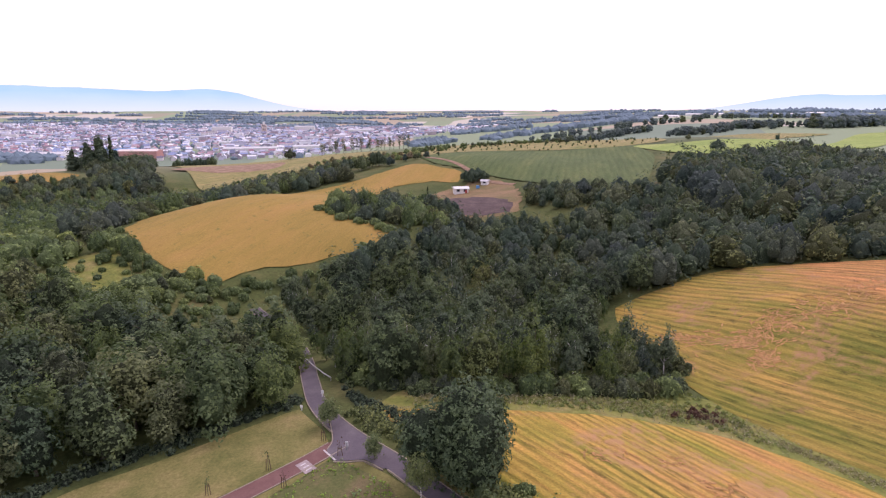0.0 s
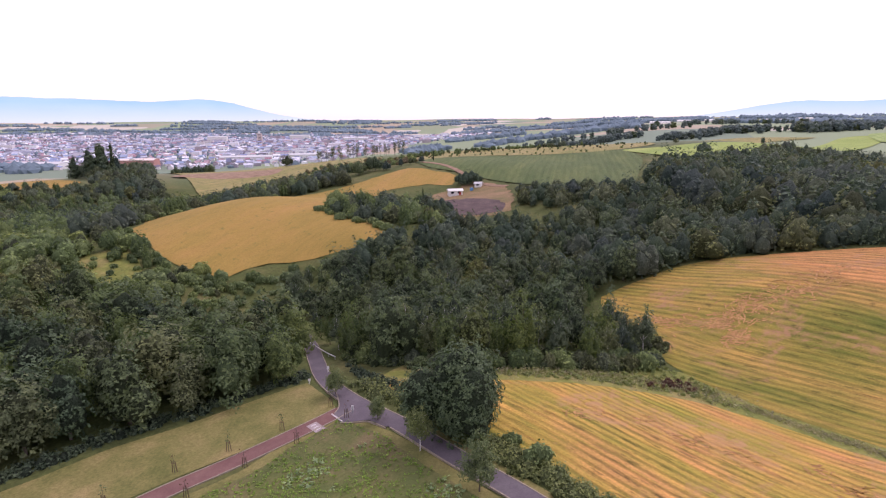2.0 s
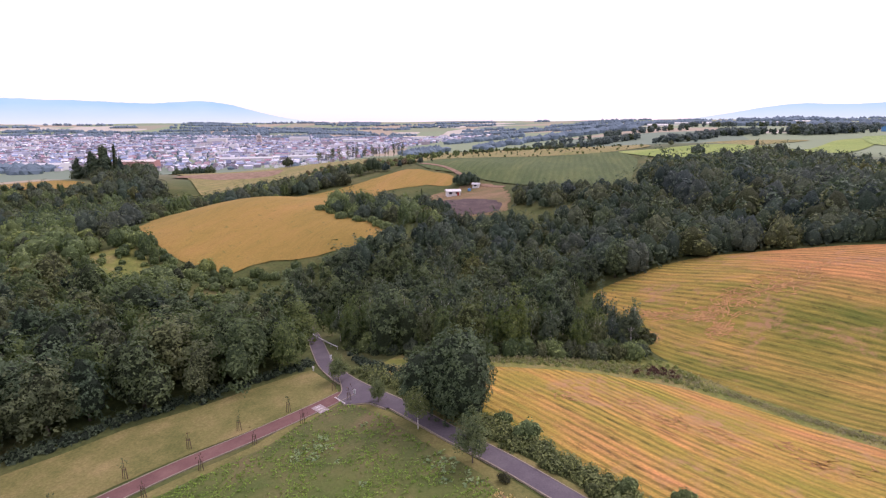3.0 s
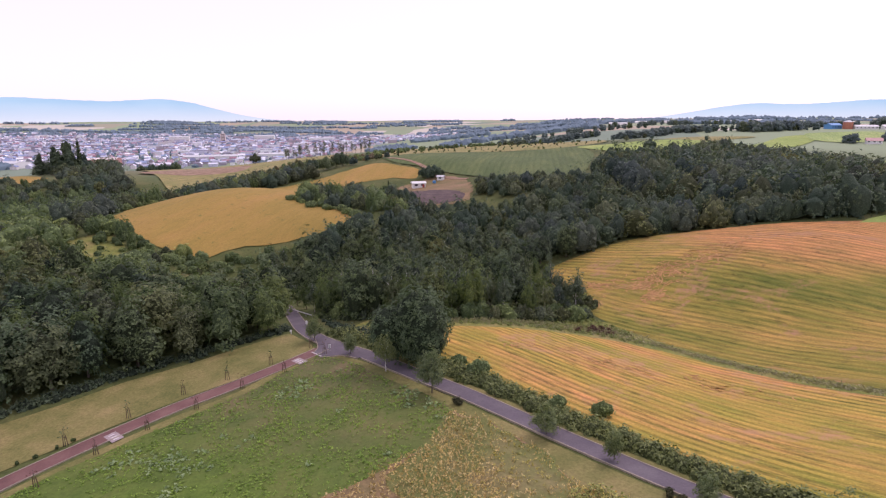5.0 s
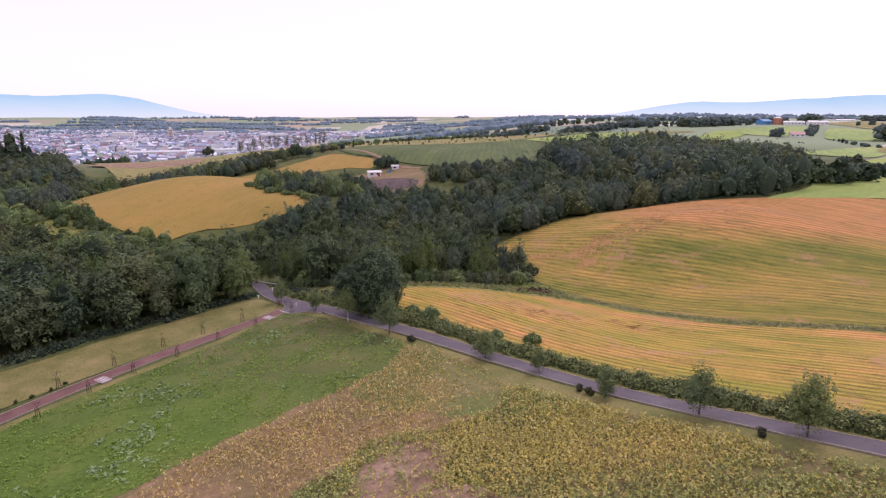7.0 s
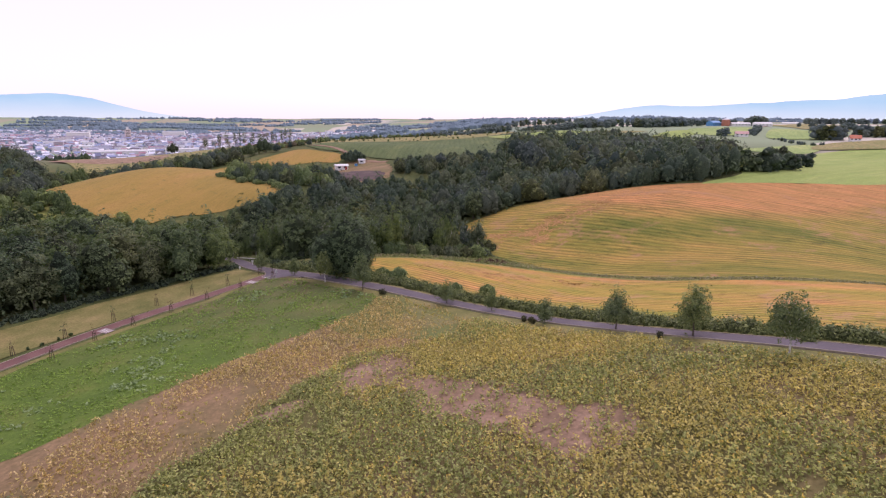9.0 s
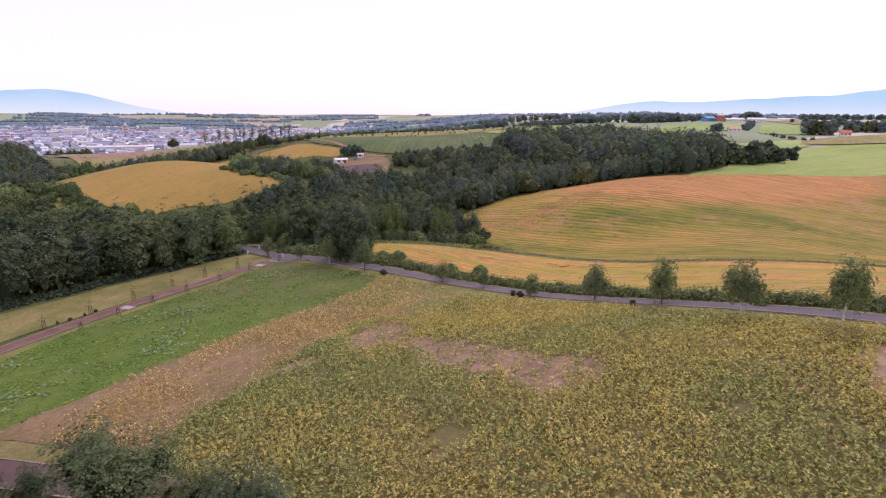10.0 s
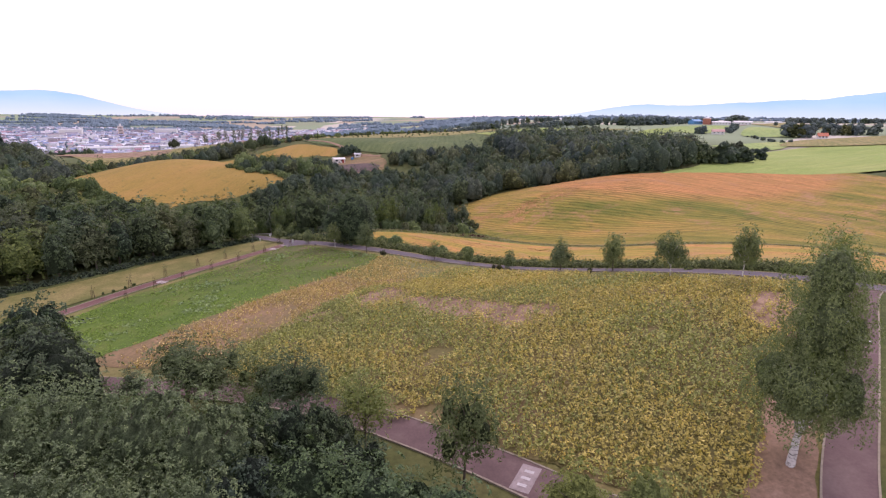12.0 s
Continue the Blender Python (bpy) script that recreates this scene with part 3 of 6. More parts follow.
def ribbon(name, line, d0, d1, lift, thick, material):
    """A slab along the line between two offsets, with its upper face lift above the land."""
    a, b = offset_line(line, d0), offset_line(line, d1)
    za, zb = height(a[:, 0], a[:, 1]), height(b[:, 0], b[:, 1])
    n = len(line)
    v = np.vstack([np.column_stack([a, za + lift]), np.column_stack([b, zb + lift]), np.column_stack([b, zb + lift - thick]), np.column_stack([a, za + lift - thick])])
    f = []
    for i in range(n - 1):
        for k in range(4):
            f.append((k * n + i, ((k + 1) % 4) * n + i, ((k + 1) % 4) * n + i + 1, k * n + i + 1))
    f += [(0, n, 2 * n, 3 * n), (n - 1, 4 * n - 1, 3 * n - 1, 2 * n - 1)]
    me = mesh_from(name, v, f, [material])
    bm = bmesh.new()
    bm.from_mesh(me)
    bmesh.ops.recalc_face_normals(bm, faces=bm.faces)
    bm.to_mesh(me)
    bm.free()
    return new(name, me)


def road(name, pts, half, material, label, kerbs=(1, 1), lift=0.14):
    line = spline(pts)
    ob = tagged(ribbon(name, line, -half, half, lift, 0.3, material), label, "path" if "path" in name else "road", kind="structure")
    a = np.array(line)
    for side, on in zip((-1, 1), kerbs):
        e = offset_line(line, side * (half + 0.1))
        clear = inside(APRON, e[:, 0], e[:, 1]) if side > 0 else np.zeros(len(e), bool)
        runs, run = [], []
        for p, c in zip(line, clear):
            if c:
                runs.append(run)
                run = []
            else:
                run.append(p)
        for run in runs + [run]:
            if on and len(run) > 3:
                k = ribbon("kerb", run, side * half, side * (half + 0.16), lift + 0.05, 0.35, M_KERB)
                tagged(k, "pale concrete edging along the paving", "kerb", kind="structure")
    return line


ROAD = [(-56, 147), (-46, 138), (-37, 124), (-30.8, 109), (-26.3, 96), (-21.9, 85), (-15.5, 75.5), (-6.5, 66), (2.3, 56), (11.6, 46.2), (25.3, 30.2), (34.8, 17.8), (41.5, 8.5), (49, -2.5), (57.5, -14), (66, -24.5), (78, -37), (92, -50)]
REDPATH = [(-15.6, 72.3), (-19.7, 67.8), (-28.3, 60), (-36, 53.8), (-42.2, 47.7), (-47.4, 41.7), (-51.6, 36), (-57, 27), (-62, 16), (-64, 6), (-58, -3), (-45, -9.5)]
NEARPATH = [(-46, -9), (-38, -11.5), (-27.5, -17), (-16, -22.8), (-4, -31), (3.5, -38.3), (9.5, -45), (15, -51.5), (22, -58.5), (29, -64)]
RIGHTPATH = [(-16, -118), (4, -92), (24, -68), (33, -57), (42, -48.5), (53, -38.5), (63, -29.5), (69, -25.5)]
road_line = road("road", ROAD, 1.5, M_ASPHALT, "narrow grey asphalt road past the flower park", lift=0.16)
red_line = road("footpath", REDPATH, 1.5, M_RED, "red brown paved footpath with pale edging", lift=0.13)
near_line = road("footpath", NEARPATH, 1.75, M_BROWNPATH, "purple brown asphalt footpath below the trees", lift=0.12)
tagged(ribbon("verge_strip", road_line[60:], -2.7, -1.7, 0.1, 0.3, M_VERGE), "narrow dry grass strip beside the road", "grass", kind="structure")
right_line = road("footpath", RIGHTPATH, 1.75, M_BROWNPATH, "purple brown footpath beside the birch", lift=0.1)


# ---- trees ----

def tube(path, radii, sides=6):
    """Tapered tube along a list of points."""
    v, f = [], []
    for i, (p, r) in enumerate(zip(path, radii)):
        p = Vector(p)
        d = (Vector(path[min(i + 1, len(path) - 1)]) - Vector(path[max(i - 1, 0)])).normalized()
        u = d.orthogonal().normalized()
        w = d.cross(u)
        for k in range(sides):
            a = 2 * math.pi * k / sides
            v.append(tuple(p + (u * math.cos(a) + w * math.sin(a)) * r))
    for i in range(len(path) - 1):
        for k in range(sides):
            f.append((i * sides + k, i * sides + (k + 1) % sides, (i + 1) * sides + (k + 1) % sides, (i + 1) * sides + k))
    return v, f


def joined(parts):
    V, F = [], []
    for v, f in parts:
        b = len(V)
        V += v
        F += [tuple(i + b for i in q) for q in f]
    return V, F


_ico = bmesh.new()
bmesh.ops.create_icosphere(_ico, subdivisions=2, radius=1.0)
ICO_V = np.array([v.co[:] for v in _ico.verts])
ICO_F = [tuple(v.index for v in f.verts) for f in _ico.faces]
_ico.free()
_ico = bmesh.new()
bmesh.ops.create_icosphere(_ico, subdivisions=1, radius=1.06)
ICO1_V = np.array([v.co[:] for v in _ico.verts])
ICO1_F = [tuple(v.index for v in f.verts) for f in _ico.faces]
_ico.free()


def leaf_cards(rng, centre, normal, size, droop=0.0, small=False):
    """Folded leaf tufts of two triangles each, or single pointed ones where small."""
    n = len(centre)
    t = rng.normal(size=(n, 3))
    t[:, 2] -= droop
    t -= normal * (t * normal).sum(1)[:, None]
    t /= np.linalg.norm(t, axis=1)[:, None] + 1e-9
    b = np.cross(normal, t)
    s = (size * rng.uniform(0.6, 1.35, n))[:, None]
    if small:
        v = np.stack([centre - t * s * 1.1, centre + t * s * 0.7 + b * s * 0.62, centre + t * s * 0.7 - b * s * 0.62], 1).reshape(-1, 3)
        return v, np.arange(n * 3).reshape(-1, 3)
    v = np.stack([centre - t * s, centre + b * s * 0.55 - normal * s * 0.22, centre + t * s, centre - b * s * 0.55 - normal * s * 0.22], 1).reshape(-1, 3)
    k = np.arange(n)[:, None] * 4
    f = np.concatenate([k + np.array([[0, 1, 2]]), k + np.array([[0, 2, 3]])], 1).reshape(-1, 3)
    return v, f


def crown_mesh(name, rng, lobes, count, size, leaf, core=0.86, droop=0.0, ragged=0.25, spray=22, reach=4.2, small=True):
    """Crown of leafy sprays in loose tiers over lobes (x, y, z, rx, rz), with foliage inside coloured dark for shade.
    """
    L = np.array(lobes)
    area = L[:, 3] ** 2 + L[:, 3] * L[:, 4]
    pts, out = [], []
    for i, (lx, ly, lz, rx, rz) in enumerate(L):
        n = int(count / spray * area[i] / area.sum() * 1.5) + 2
        u = 1 - 2 * (np.arange(n) + 0.5) / n
        a = np.arange(n) * 2.39996 + rng.uniform(0, 6.283)
        w = np.sqrt(1 - u * u)
        d = np.column_stack([np.cos(a) * w, np.sin(a) * w, u]) + rng.normal(size=(n, 3)) * 0.16
        d /= np.linalg.norm(d, axis=1)[:, None]
        rr = 1 + ragged * (rng.random(n) - 0.65)
        p = np.array([lx, ly, lz]) + d * np.array([rx, rx, rz]) * rr[:, None]
        keep = np.ones(n, bool)
        for j, (ox, oy, oz, orx, orz) in enumerate(L):
            if j != i:
                q = (p - np.array([ox, oy, oz])) / np.array([orx, orx, orz])
                keep &= (q ** 2).sum(1) > 0.62
        keep &= (d[:, 2] > -0.7) | (rng.random(n) < 0.4)
        pts.append(p[keep])
        out.append(d[keep])
    pts, out = np.vstack(pts), np.vstack(out)
    face = out * 0.6 + np.array([0, 0, 0.75]) + rng.normal(size=out.shape) * 0.22
    face /= np.linalg.norm(face, axis=1)[:, None]
    side = np.cross(face, rng.normal(size=face.shape))
    side /= np.linalg.norm(side, axis=1)[:, None]
    fore = np.cross(face, side)
    n = len(pts)
    R = size * reach * rng.uniform(0.6, 1.25, n)
    a, q = rng.uniform(0, 6.283, (n, spray)), np.sqrt(rng.random((n, spray)))
    c, s_ = (np.cos(a) * q)[..., None], (np.sin(a) * q)[..., None]
    Rk = R[:, None, None]
    cen = pts[:, None] + side[:, None] * c * Rk + fore[:, None] * s_ * Rk - face[:, None] * (q ** 2)[..., None] * Rk * 0.35
    if droop:
        cen[..., 2] -= rng.random((n, spray)) ** 1.5 * Rk[..., 0] * droop
    nor = face[:, None] + rng.normal(size=(n, spray, 3)) * 0.5 + (side[:, None] * c + fore[:, None] * s_) * 0.35
    nor /= np.linalg.norm(nor, axis=2)[..., None]
    v, f = leaf_cards(rng, cen.reshape(-1, 3), nor.reshape(-1, 3), size, droop, small)
    V, F, idx = [v], f.tolist(), [0] * len(f)
    base = len(v)
    if core:
        IV, IF = (ICO_V, ICO_F) if count > 8000 else (ICO1_V, ICO1_F)
        for lx, ly, lz, rx, rz in L:
            j = 1 + 0.42 * (rng.random(len(IV)) - 0.5)
            V.append(IV * j[:, None] * np.array([rx, rx, rz]) * core + np.array([lx, ly, lz]))
            F += [(a + base, b + base, c + base) for a, b, c in IF]
            idx += [1] * len(IF)
            base += len(IV)
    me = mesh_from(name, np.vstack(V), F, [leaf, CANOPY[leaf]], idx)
    me.polygons.foreach_set("use_smooth", np.array(idx) == 1)
    return me


def round_lobes(rng, height_m, radius, base, n, fine=1.0):
    """Lobes of a broad crown from base to height_m."""
    mid, half = (height_m + base) / 2, (height_m - base) / 2
    out = [(0, 0, mid, radius * 0.62, half * 0.72)]
    for i in range(n):
        a, u = i * 2.399 + rng.uniform(-0.3, 0.3), 1 - 2 * (i + 0.5) / n
        u = u * 0.92
        w = math.sqrt(1 - u * u) ** 0.8
        r = radius * rng.uniform(0.36, 0.60) * fine
        k = rng.uniform(0.46, 0.66) + 0.3 * (1 - fine)
        out.append((math.cos(a) * w * radius * k, math.sin(a) * w * radius * k, mid + u * half * 0.78, r, r * rng.uniform(0.7, 0.95)))
    return out


def tall_lobes(rng, height_m, radius, base, n, fine=1.0, top=0.25):
    """Lobes of a slim crown that narrows upwards."""
    out = []
    for i in range(n):
        u = (i + 0.5) / n
        r = radius * (1 - (1 - top) * u ** 1.3) * min(1, 0.55 + u * 3)
        a = i * 2.399
        k = r * 0.45 * rng.uniform(0.4, 1.2)
        out.append((math.cos(a) * k, math.sin(a) * k, base + (height_m - base) * (0.06 + 0.9 * u), r * rng.uniform(0.6, 0.8), (height_m - base) / n * rng.uniform(1.5, 2.4)))
    return out


def trunk_mesh(name, rng, height_m, r, lobes, material, limbs=6, lean=0.03):
    pts = [(lean * z * math.sin(z * 0.5), lean * z * math.cos(z * 0.7), z) for z in np.linspace(-0.4, height_m * 0.8, 7)]
    parts = [tube(pts, [r * (1.25 if i == 0 else 1 - 0.13 * i) for i in range(7)], 8)]
    for lx, ly, lz, rx, rz in lobes[1:limbs + 1]:
        z0 = max(height_m * 0.12, lz - rx * 1.2 - height_m * 0.1)
        p0 = Vector((lean * z0, 0, z0))
        p2 = Vector((lx, ly, lz))
        p1 = p0.lerp(p2, 0.5) + Vector((0, 0, rx * 0.25))
        parts.append(tube([p0, p1, p2], [r * 0.42, r * 0.28, r * 0.1], 5))
    v, f = joined(parts)
    return mesh_from(name, v, f, [material], smooth_shade=True)


def profile(kind, u):
    """Half-width of a crown, as a share of its radius, at the share u of its height."""
    u = np.clip(u, 0, 1)
    if kind == "oak":
        return np.sqrt(np.clip(1 - np.where(u > 0.42, (u - 0.42) / 0.58, (0.42 - u) / 0.6) ** 2, 0, 1))
    if kind == "birch":
        return np.where(u < 0.3, 0.62 + 0.38 * u / 0.3, np.clip(1 - (u - 0.3) / 0.7, 0, 1) ** 0.45)
    return np.where(u < 0.15, 0.7 + 2.0 * u, np.clip(1 - (u - 0.15) / 0.85, 0, 1) ** 0.9)  # spire


def swell(p, seed, depth, width):
    """Bulges with creases between them, at points p: about 1 on average."""
    out = np.ones(len(p))
    for a, w in ((depth, width), (depth * 0.55, width * 0.42)):
        out += a * (3.2 * np.abs(np.array([noise.noise((x / w + seed, y / w, z / w * 0.8)) for x, y, z in p.tolist()])) - 0.7)
    return out


def hull_crown(name, rng, kind, stems, count, size, leaf, core=0.78, depth=0.2, width=2.6, spray=9, reach=2.4, droop=0.0, up=0.35, inner=0.22, grid=(12, 9), loose=0.38, skirt=1.0):
    """Foliage over one or more swelling hulls; stems are x, y, base, top, radius, and skirt how full their lowest third is."""
    V, F, idx, base = [], [], [], 0
    share = np.array([r * (t - b) for _, _, b, t, r in stems])
    for (sx, sy, b0, top, R), w in zip(stems, share / share.sum()):
        seed = rng.uniform(0, 90)
        n = max(6, int(count * w / spray))
        u = rng.random(n * 3)
        u = u[rng.random(n * 3) < (profile(kind, u) * 0.9 + 0.1) * np.where(u < 0.34, skirt, 1.0)][:n]
        n = len(u)
        a = np.arange(n) * 2.39996 + rng.normal(size=n) * 0.3
        r = profile(kind, u)
        slope = (profile(kind, u + 0.03) - profile(kind, u - 0.03)) / 0.06 * R / (top - b0)
        out = np.column_stack([np.cos(a), np.sin(a), -slope])
        out /= np.linalg.norm(out, axis=1)[:, None]
        raw = np.column_stack([np.cos(a) * r * R, np.sin(a) * r * R, b0 + u * (top - b0)])
        k = swell(raw, seed, depth, width) * (1 - inner * rng.random(n) ** 2) * (1 + 0.05 * rng.normal(size=n))
        mid = np.array([0, 0, b0 + 0.42 * (top - b0)])
        pts = mid + (raw - mid) * np.column_stack([k, k, 0.25 + 0.75 * k]) + np.array([sx, sy, 0])
        face = out + np.array([0, 0, up]) + rng.normal(size=out.shape) * 0.22
        face /= np.linalg.norm(face, axis=1)[:, None]
        side = np.cross(face, rng.normal(size=face.shape))
        side /= np.linalg.norm(side, axis=1)[:, None]
        fore = np.cross(face, side)
        Rk = (size * reach * rng.uniform(0.6, 1.3, n))[:, None, None]
        t, q = rng.uniform(0, 6.283, (n, spray)), np.sqrt(rng.random((n, spray)))
        c, s_ = (np.cos(t) * q)[..., None], (np.sin(t) * q)[..., None]
        cen = pts[:, None] + side[:, None] * c * Rk + fore[:, None] * s_ * Rk - face[:, None] * (q ** 2)[..., None] * Rk * 0.35
        if droop:
            cen[..., 2] -= rng.random((n, spray)) ** 1.5 * Rk[..., 0] * droop
        nor = face[:, None] + rng.normal(size=(n, spray, 3)) * loose + (side[:, None] * c + fore[:, None] * s_) * 0.35
        nor /= np.linalg.norm(nor, axis=2)[..., None]
        v, f = leaf_cards(rng, cen.reshape(-1, 3), nor.reshape(-1, 3), size, droop, True)
        V.append(v)
        F += (f + base).tolist()
        idx += [0] * len(f)
        base += len(v)
        if core:
            na, nz = grid
            uu, aa = np.meshgrid(0.5 - 0.5 * np.cos(np.linspace(0.3, 2.9, nz)), np.arange(na) / na * 6.2832, indexing="ij")
            uu, aa = uu.ravel(), aa.ravel()
            raw = np.column_stack([np.cos(aa) * profile(kind, uu) * R, np.sin(aa) * profile(kind, uu) * R, b0 + uu * (top - b0)])
            k = swell(raw, seed, depth * 0.6, width) * core
            g = mid + (raw - mid) * np.column_stack([k, k, 0.25 * core + 0.75 * k]) + np.array([sx, sy, 0])
            V.append(g)
            for j in range(nz - 1):
                for i in range(na):
                    p, q2, r2, s2 = (base + jj * na + ii % na for jj, ii in ((j, i), (j, i + 1), (j + 1, i + 1), (j + 1, i)))
                    F += [[p, q2, r2], [p, r2, s2]]
            cap = base + (nz - 1) * na
            F += [[cap, cap + i, cap + i + 1] for i in range(1, na - 1)]
            idx += [1] * (2 * na * (nz - 1) + na - 2)
            base += len(g)
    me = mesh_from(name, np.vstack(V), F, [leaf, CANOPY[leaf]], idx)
    me.polygons.foreach_set("use_smooth", np.array(idx) == 1)
    return me


M_BIRCHBARK = mat("birch_bark")
_m, _nt, _b = M_BIRCHBARK
_n = noise_tex(_nt, coords(_nt, (1.5, 1.5, 9)), 1.2, 4, 0.6)
_nt.links.new(ramp(_nt, _n, [(0.40, (0.05, 0.042, 0.04)), (0.46, (0.62, 0.60, 0.56)), (0.8, (0.75, 0.73, 0.70))]), _b.inputs["Base Color"])
M_BIRCHBARK = _m

TREES = {}


def tree_kind(key, seed, shape, height_m, radius, base, lobes, count, size, leaf, bark=M_BARK, r=0.2, core=0.8, droop=0.0, ragged=0.35, limbs=6, taper=0.0, spray=22, reach=4.2, small=True, fine=1.0):
    rng = np.random.default_rng(seed)
    L = {"round": round_lobes, "tall": tall_lobes}[shape](rng, height_m, radius, base, lobes, fine)
    if taper:
        L = [(x * (1 + taper * (0.5 - z / height_m)), y * (1 + taper * (0.5 - z / height_m)), z, a * (1 + taper * (0.5 - z / height_m)), b) for x, y, z, a, b in L]
    TREES[key] = (trunk_mesh("trunk", rng, height_m, r, L, bark, limbs), crown_mesh("crown", rng, L, count, size, leaf, core, droop, ragged, spray, reach, small), height_m)


def leafy_kind(key, seed, kind, height_m, radius, base, count, size, leaf, bark=M_BARK, r=0.2, tops=1, limbs=6, **how):
    """A kind of tree whose crown swells over hulls; tops is the number of leaders."""
    rng = np.random.default_rng(seed)
    stems = [(0.0, 0.0, base, height_m, radius * (1.0 if tops == 1 else 0.66))]
    for i in range(tops - 1):
        a, d = i * 6.283 / (tops - 1) + rng.uniform(-0.4, 0.4), radius * rng.uniform(0.42, 0.66)
        stems.append((math.cos(a) * d, math.sin(a) * d, base + rng.uniform(0, 0.15) * height_m, height_m * rng.uniform(0.62, 0.95), radius * rng.uniform(0.46, 0.62)))
    ends = [(0, 0, 0, 0, 0)] + [(math.cos(i * 2.4) * radius * 0.62, math.sin(i * 2.4) * radius * 0.62, base + (height_m - base) * (0.3 + 0.5 * i / max(1, limbs)), radius * 0.4, 1) for i in range(limbs)]
    TREES[key] = (trunk_mesh("trunk", rng, height_m, r, ends, bark, limbs), hull_crown("crown", rng, kind, stems, count, size, leaf, **how), height_m)


def plant_tree(key, x, y, tall, name, label, group="", turn=0.0, wide=1.0, sink=0.0):
    trunk, crown, H = TREES[key]
    s = tall / H
    root = new(name)
    root.empty_display_size = 0.5
    root.matrix_basis = Matrix.Translation((x, y, h(x, y) - sink)) @ Matrix.Rotation(turn, 4, "Z") @ Matrix.Diagonal((s * wide, s * wide, s, 1))
    for nm, me in (("trunk", trunk), ("crown", crown)):
        o = new(nm, me)
        o.parent = root
    tagged(root, label, "bush" if "bush" in name or "shrub" in name else "tree", group)
    return root


for i in range(4):
    leaf = (M_LEAF_DARK, M_LEAF_MID, M_LEAF_DARK, M_LEAF_OLIVE)[i]
    leafy_kind(f"broad{i}", 10 + i, "oak", 13, 4.7, 0.4, 3600, 0.25, leaf, r=0.24, grid=(8, 6), tops=(4, 5, 3, 4)[i], core=0.70, depth=0.28, width=2.8, spray=11, reach=2.6, inner=0.3, skirt=0.5)
    leafy_kind(f"walnut{i}", 110 + i, "oak", 12, 4.6, 0.4, 3600, 0.25, (M_LEAF_MID, M_LEAF_FRESH, M_LEAF_OLIVE, M_LEAF_FRESH)[i], r=0.22, tops=(4, 5, 3, 4)[i], core=0.60, depth=0.36, width=2.4, spray=14, reach=3.6, inner=0.4, up=0.9, droop=0.2, loose=0.3, skirt=0.5, grid=(8, 6))
    leafy_kind(f"slim{i}", 20 + i, ("birch", "oak", "birch", "oak")[i], 13, (3.3, 3.1, 3.1, 3.4)[i], (3.0, 0.5, 2.4, 0.3)[i], 2400, 0.19, (M_LEAF_GREY, M_LEAF_FRESH, M_LEAF_GREY, M_LEAF_DARK)[i], M_BARK if i in (1, 3) else M_BIRCHBARK, r=0.13, tops=(5, 4, 4, 4)[i],
               core=0.46, depth=0.34, width=1.8, grid=(7, 6), spray=9, reach=2.6, inner=0.4, up=0.2, droop=0.7)
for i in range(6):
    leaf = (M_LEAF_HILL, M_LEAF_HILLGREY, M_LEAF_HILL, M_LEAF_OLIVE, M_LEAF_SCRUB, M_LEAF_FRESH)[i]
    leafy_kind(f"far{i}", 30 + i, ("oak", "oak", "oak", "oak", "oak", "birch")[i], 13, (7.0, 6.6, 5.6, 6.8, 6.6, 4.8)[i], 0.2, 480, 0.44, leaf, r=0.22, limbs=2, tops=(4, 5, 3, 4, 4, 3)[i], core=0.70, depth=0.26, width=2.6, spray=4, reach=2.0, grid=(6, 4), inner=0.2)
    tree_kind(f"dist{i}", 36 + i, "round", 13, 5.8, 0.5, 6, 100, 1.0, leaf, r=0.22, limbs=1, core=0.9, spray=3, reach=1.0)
for i in range(3):
    leafy_kind(f"shrub{i}", 44 + i, "oak", 4, 2.4, 0.05, 340, 0.26, (M_LEAF_FRESH, M_LEAF_SCRUB, M_LEAF_SCRUB)[i], r=0.08, limbs=2, tops=3, core=0.84, depth=0.28, width=1.6, spray=5, reach=2.0, grid=(8, 5))
    leafy_kind(f"road{i}", 50 + i, "oak", 6.5, 2.0, (1.7, 1.2, 1.5)[i], 6000, 0.095, M_LEAF_YOUNG, (M_BIRCHBARK, M_BARK, M_BARK)[i], r=0.09, tops=(3, 2, 4)[i], limbs=10, core=0.4, depth=0.3, width=1.0, spray=10, reach=3.2, inner=0.6, droop=0.3)
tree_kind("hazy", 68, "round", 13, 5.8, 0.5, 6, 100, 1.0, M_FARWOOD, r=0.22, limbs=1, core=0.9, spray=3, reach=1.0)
tree_kind("poplar", 67, "round", 14, 2.0, 2.5, 12, 500, 0.24, M_LEAF_OLIVE, r=0.16, core=0.0, ragged=0.8, limbs=8, fine=0.8, spray=10)
leafy_kind("brownshrub", 66, "oak", 1.3, 0.85, 0.0, 700, 0.075, M_LEAF_MOUND, r=0.05, limbs=2, tops=3, core=0.75, depth=0.25, width=0.6, spray=6, reach=2.2)
leafy_kind("bigoak", 60, "oak", 14, 6.6, 0.2, 16000, 0.2, M_LEAF_MID, r=0.35, tops=4, core=0.78, depth=0.16, width=2.6, spray=12, reach=3.0, grid=(24, 16))
tree_kind("spire", 61, "tall", 16, 1.7, 0.5, 10, 700, 0.3, M_LEAF_MID, r=0.25, core=0.7, ragged=0.7)
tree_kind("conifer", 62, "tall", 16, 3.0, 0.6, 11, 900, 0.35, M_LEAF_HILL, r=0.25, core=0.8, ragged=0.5)

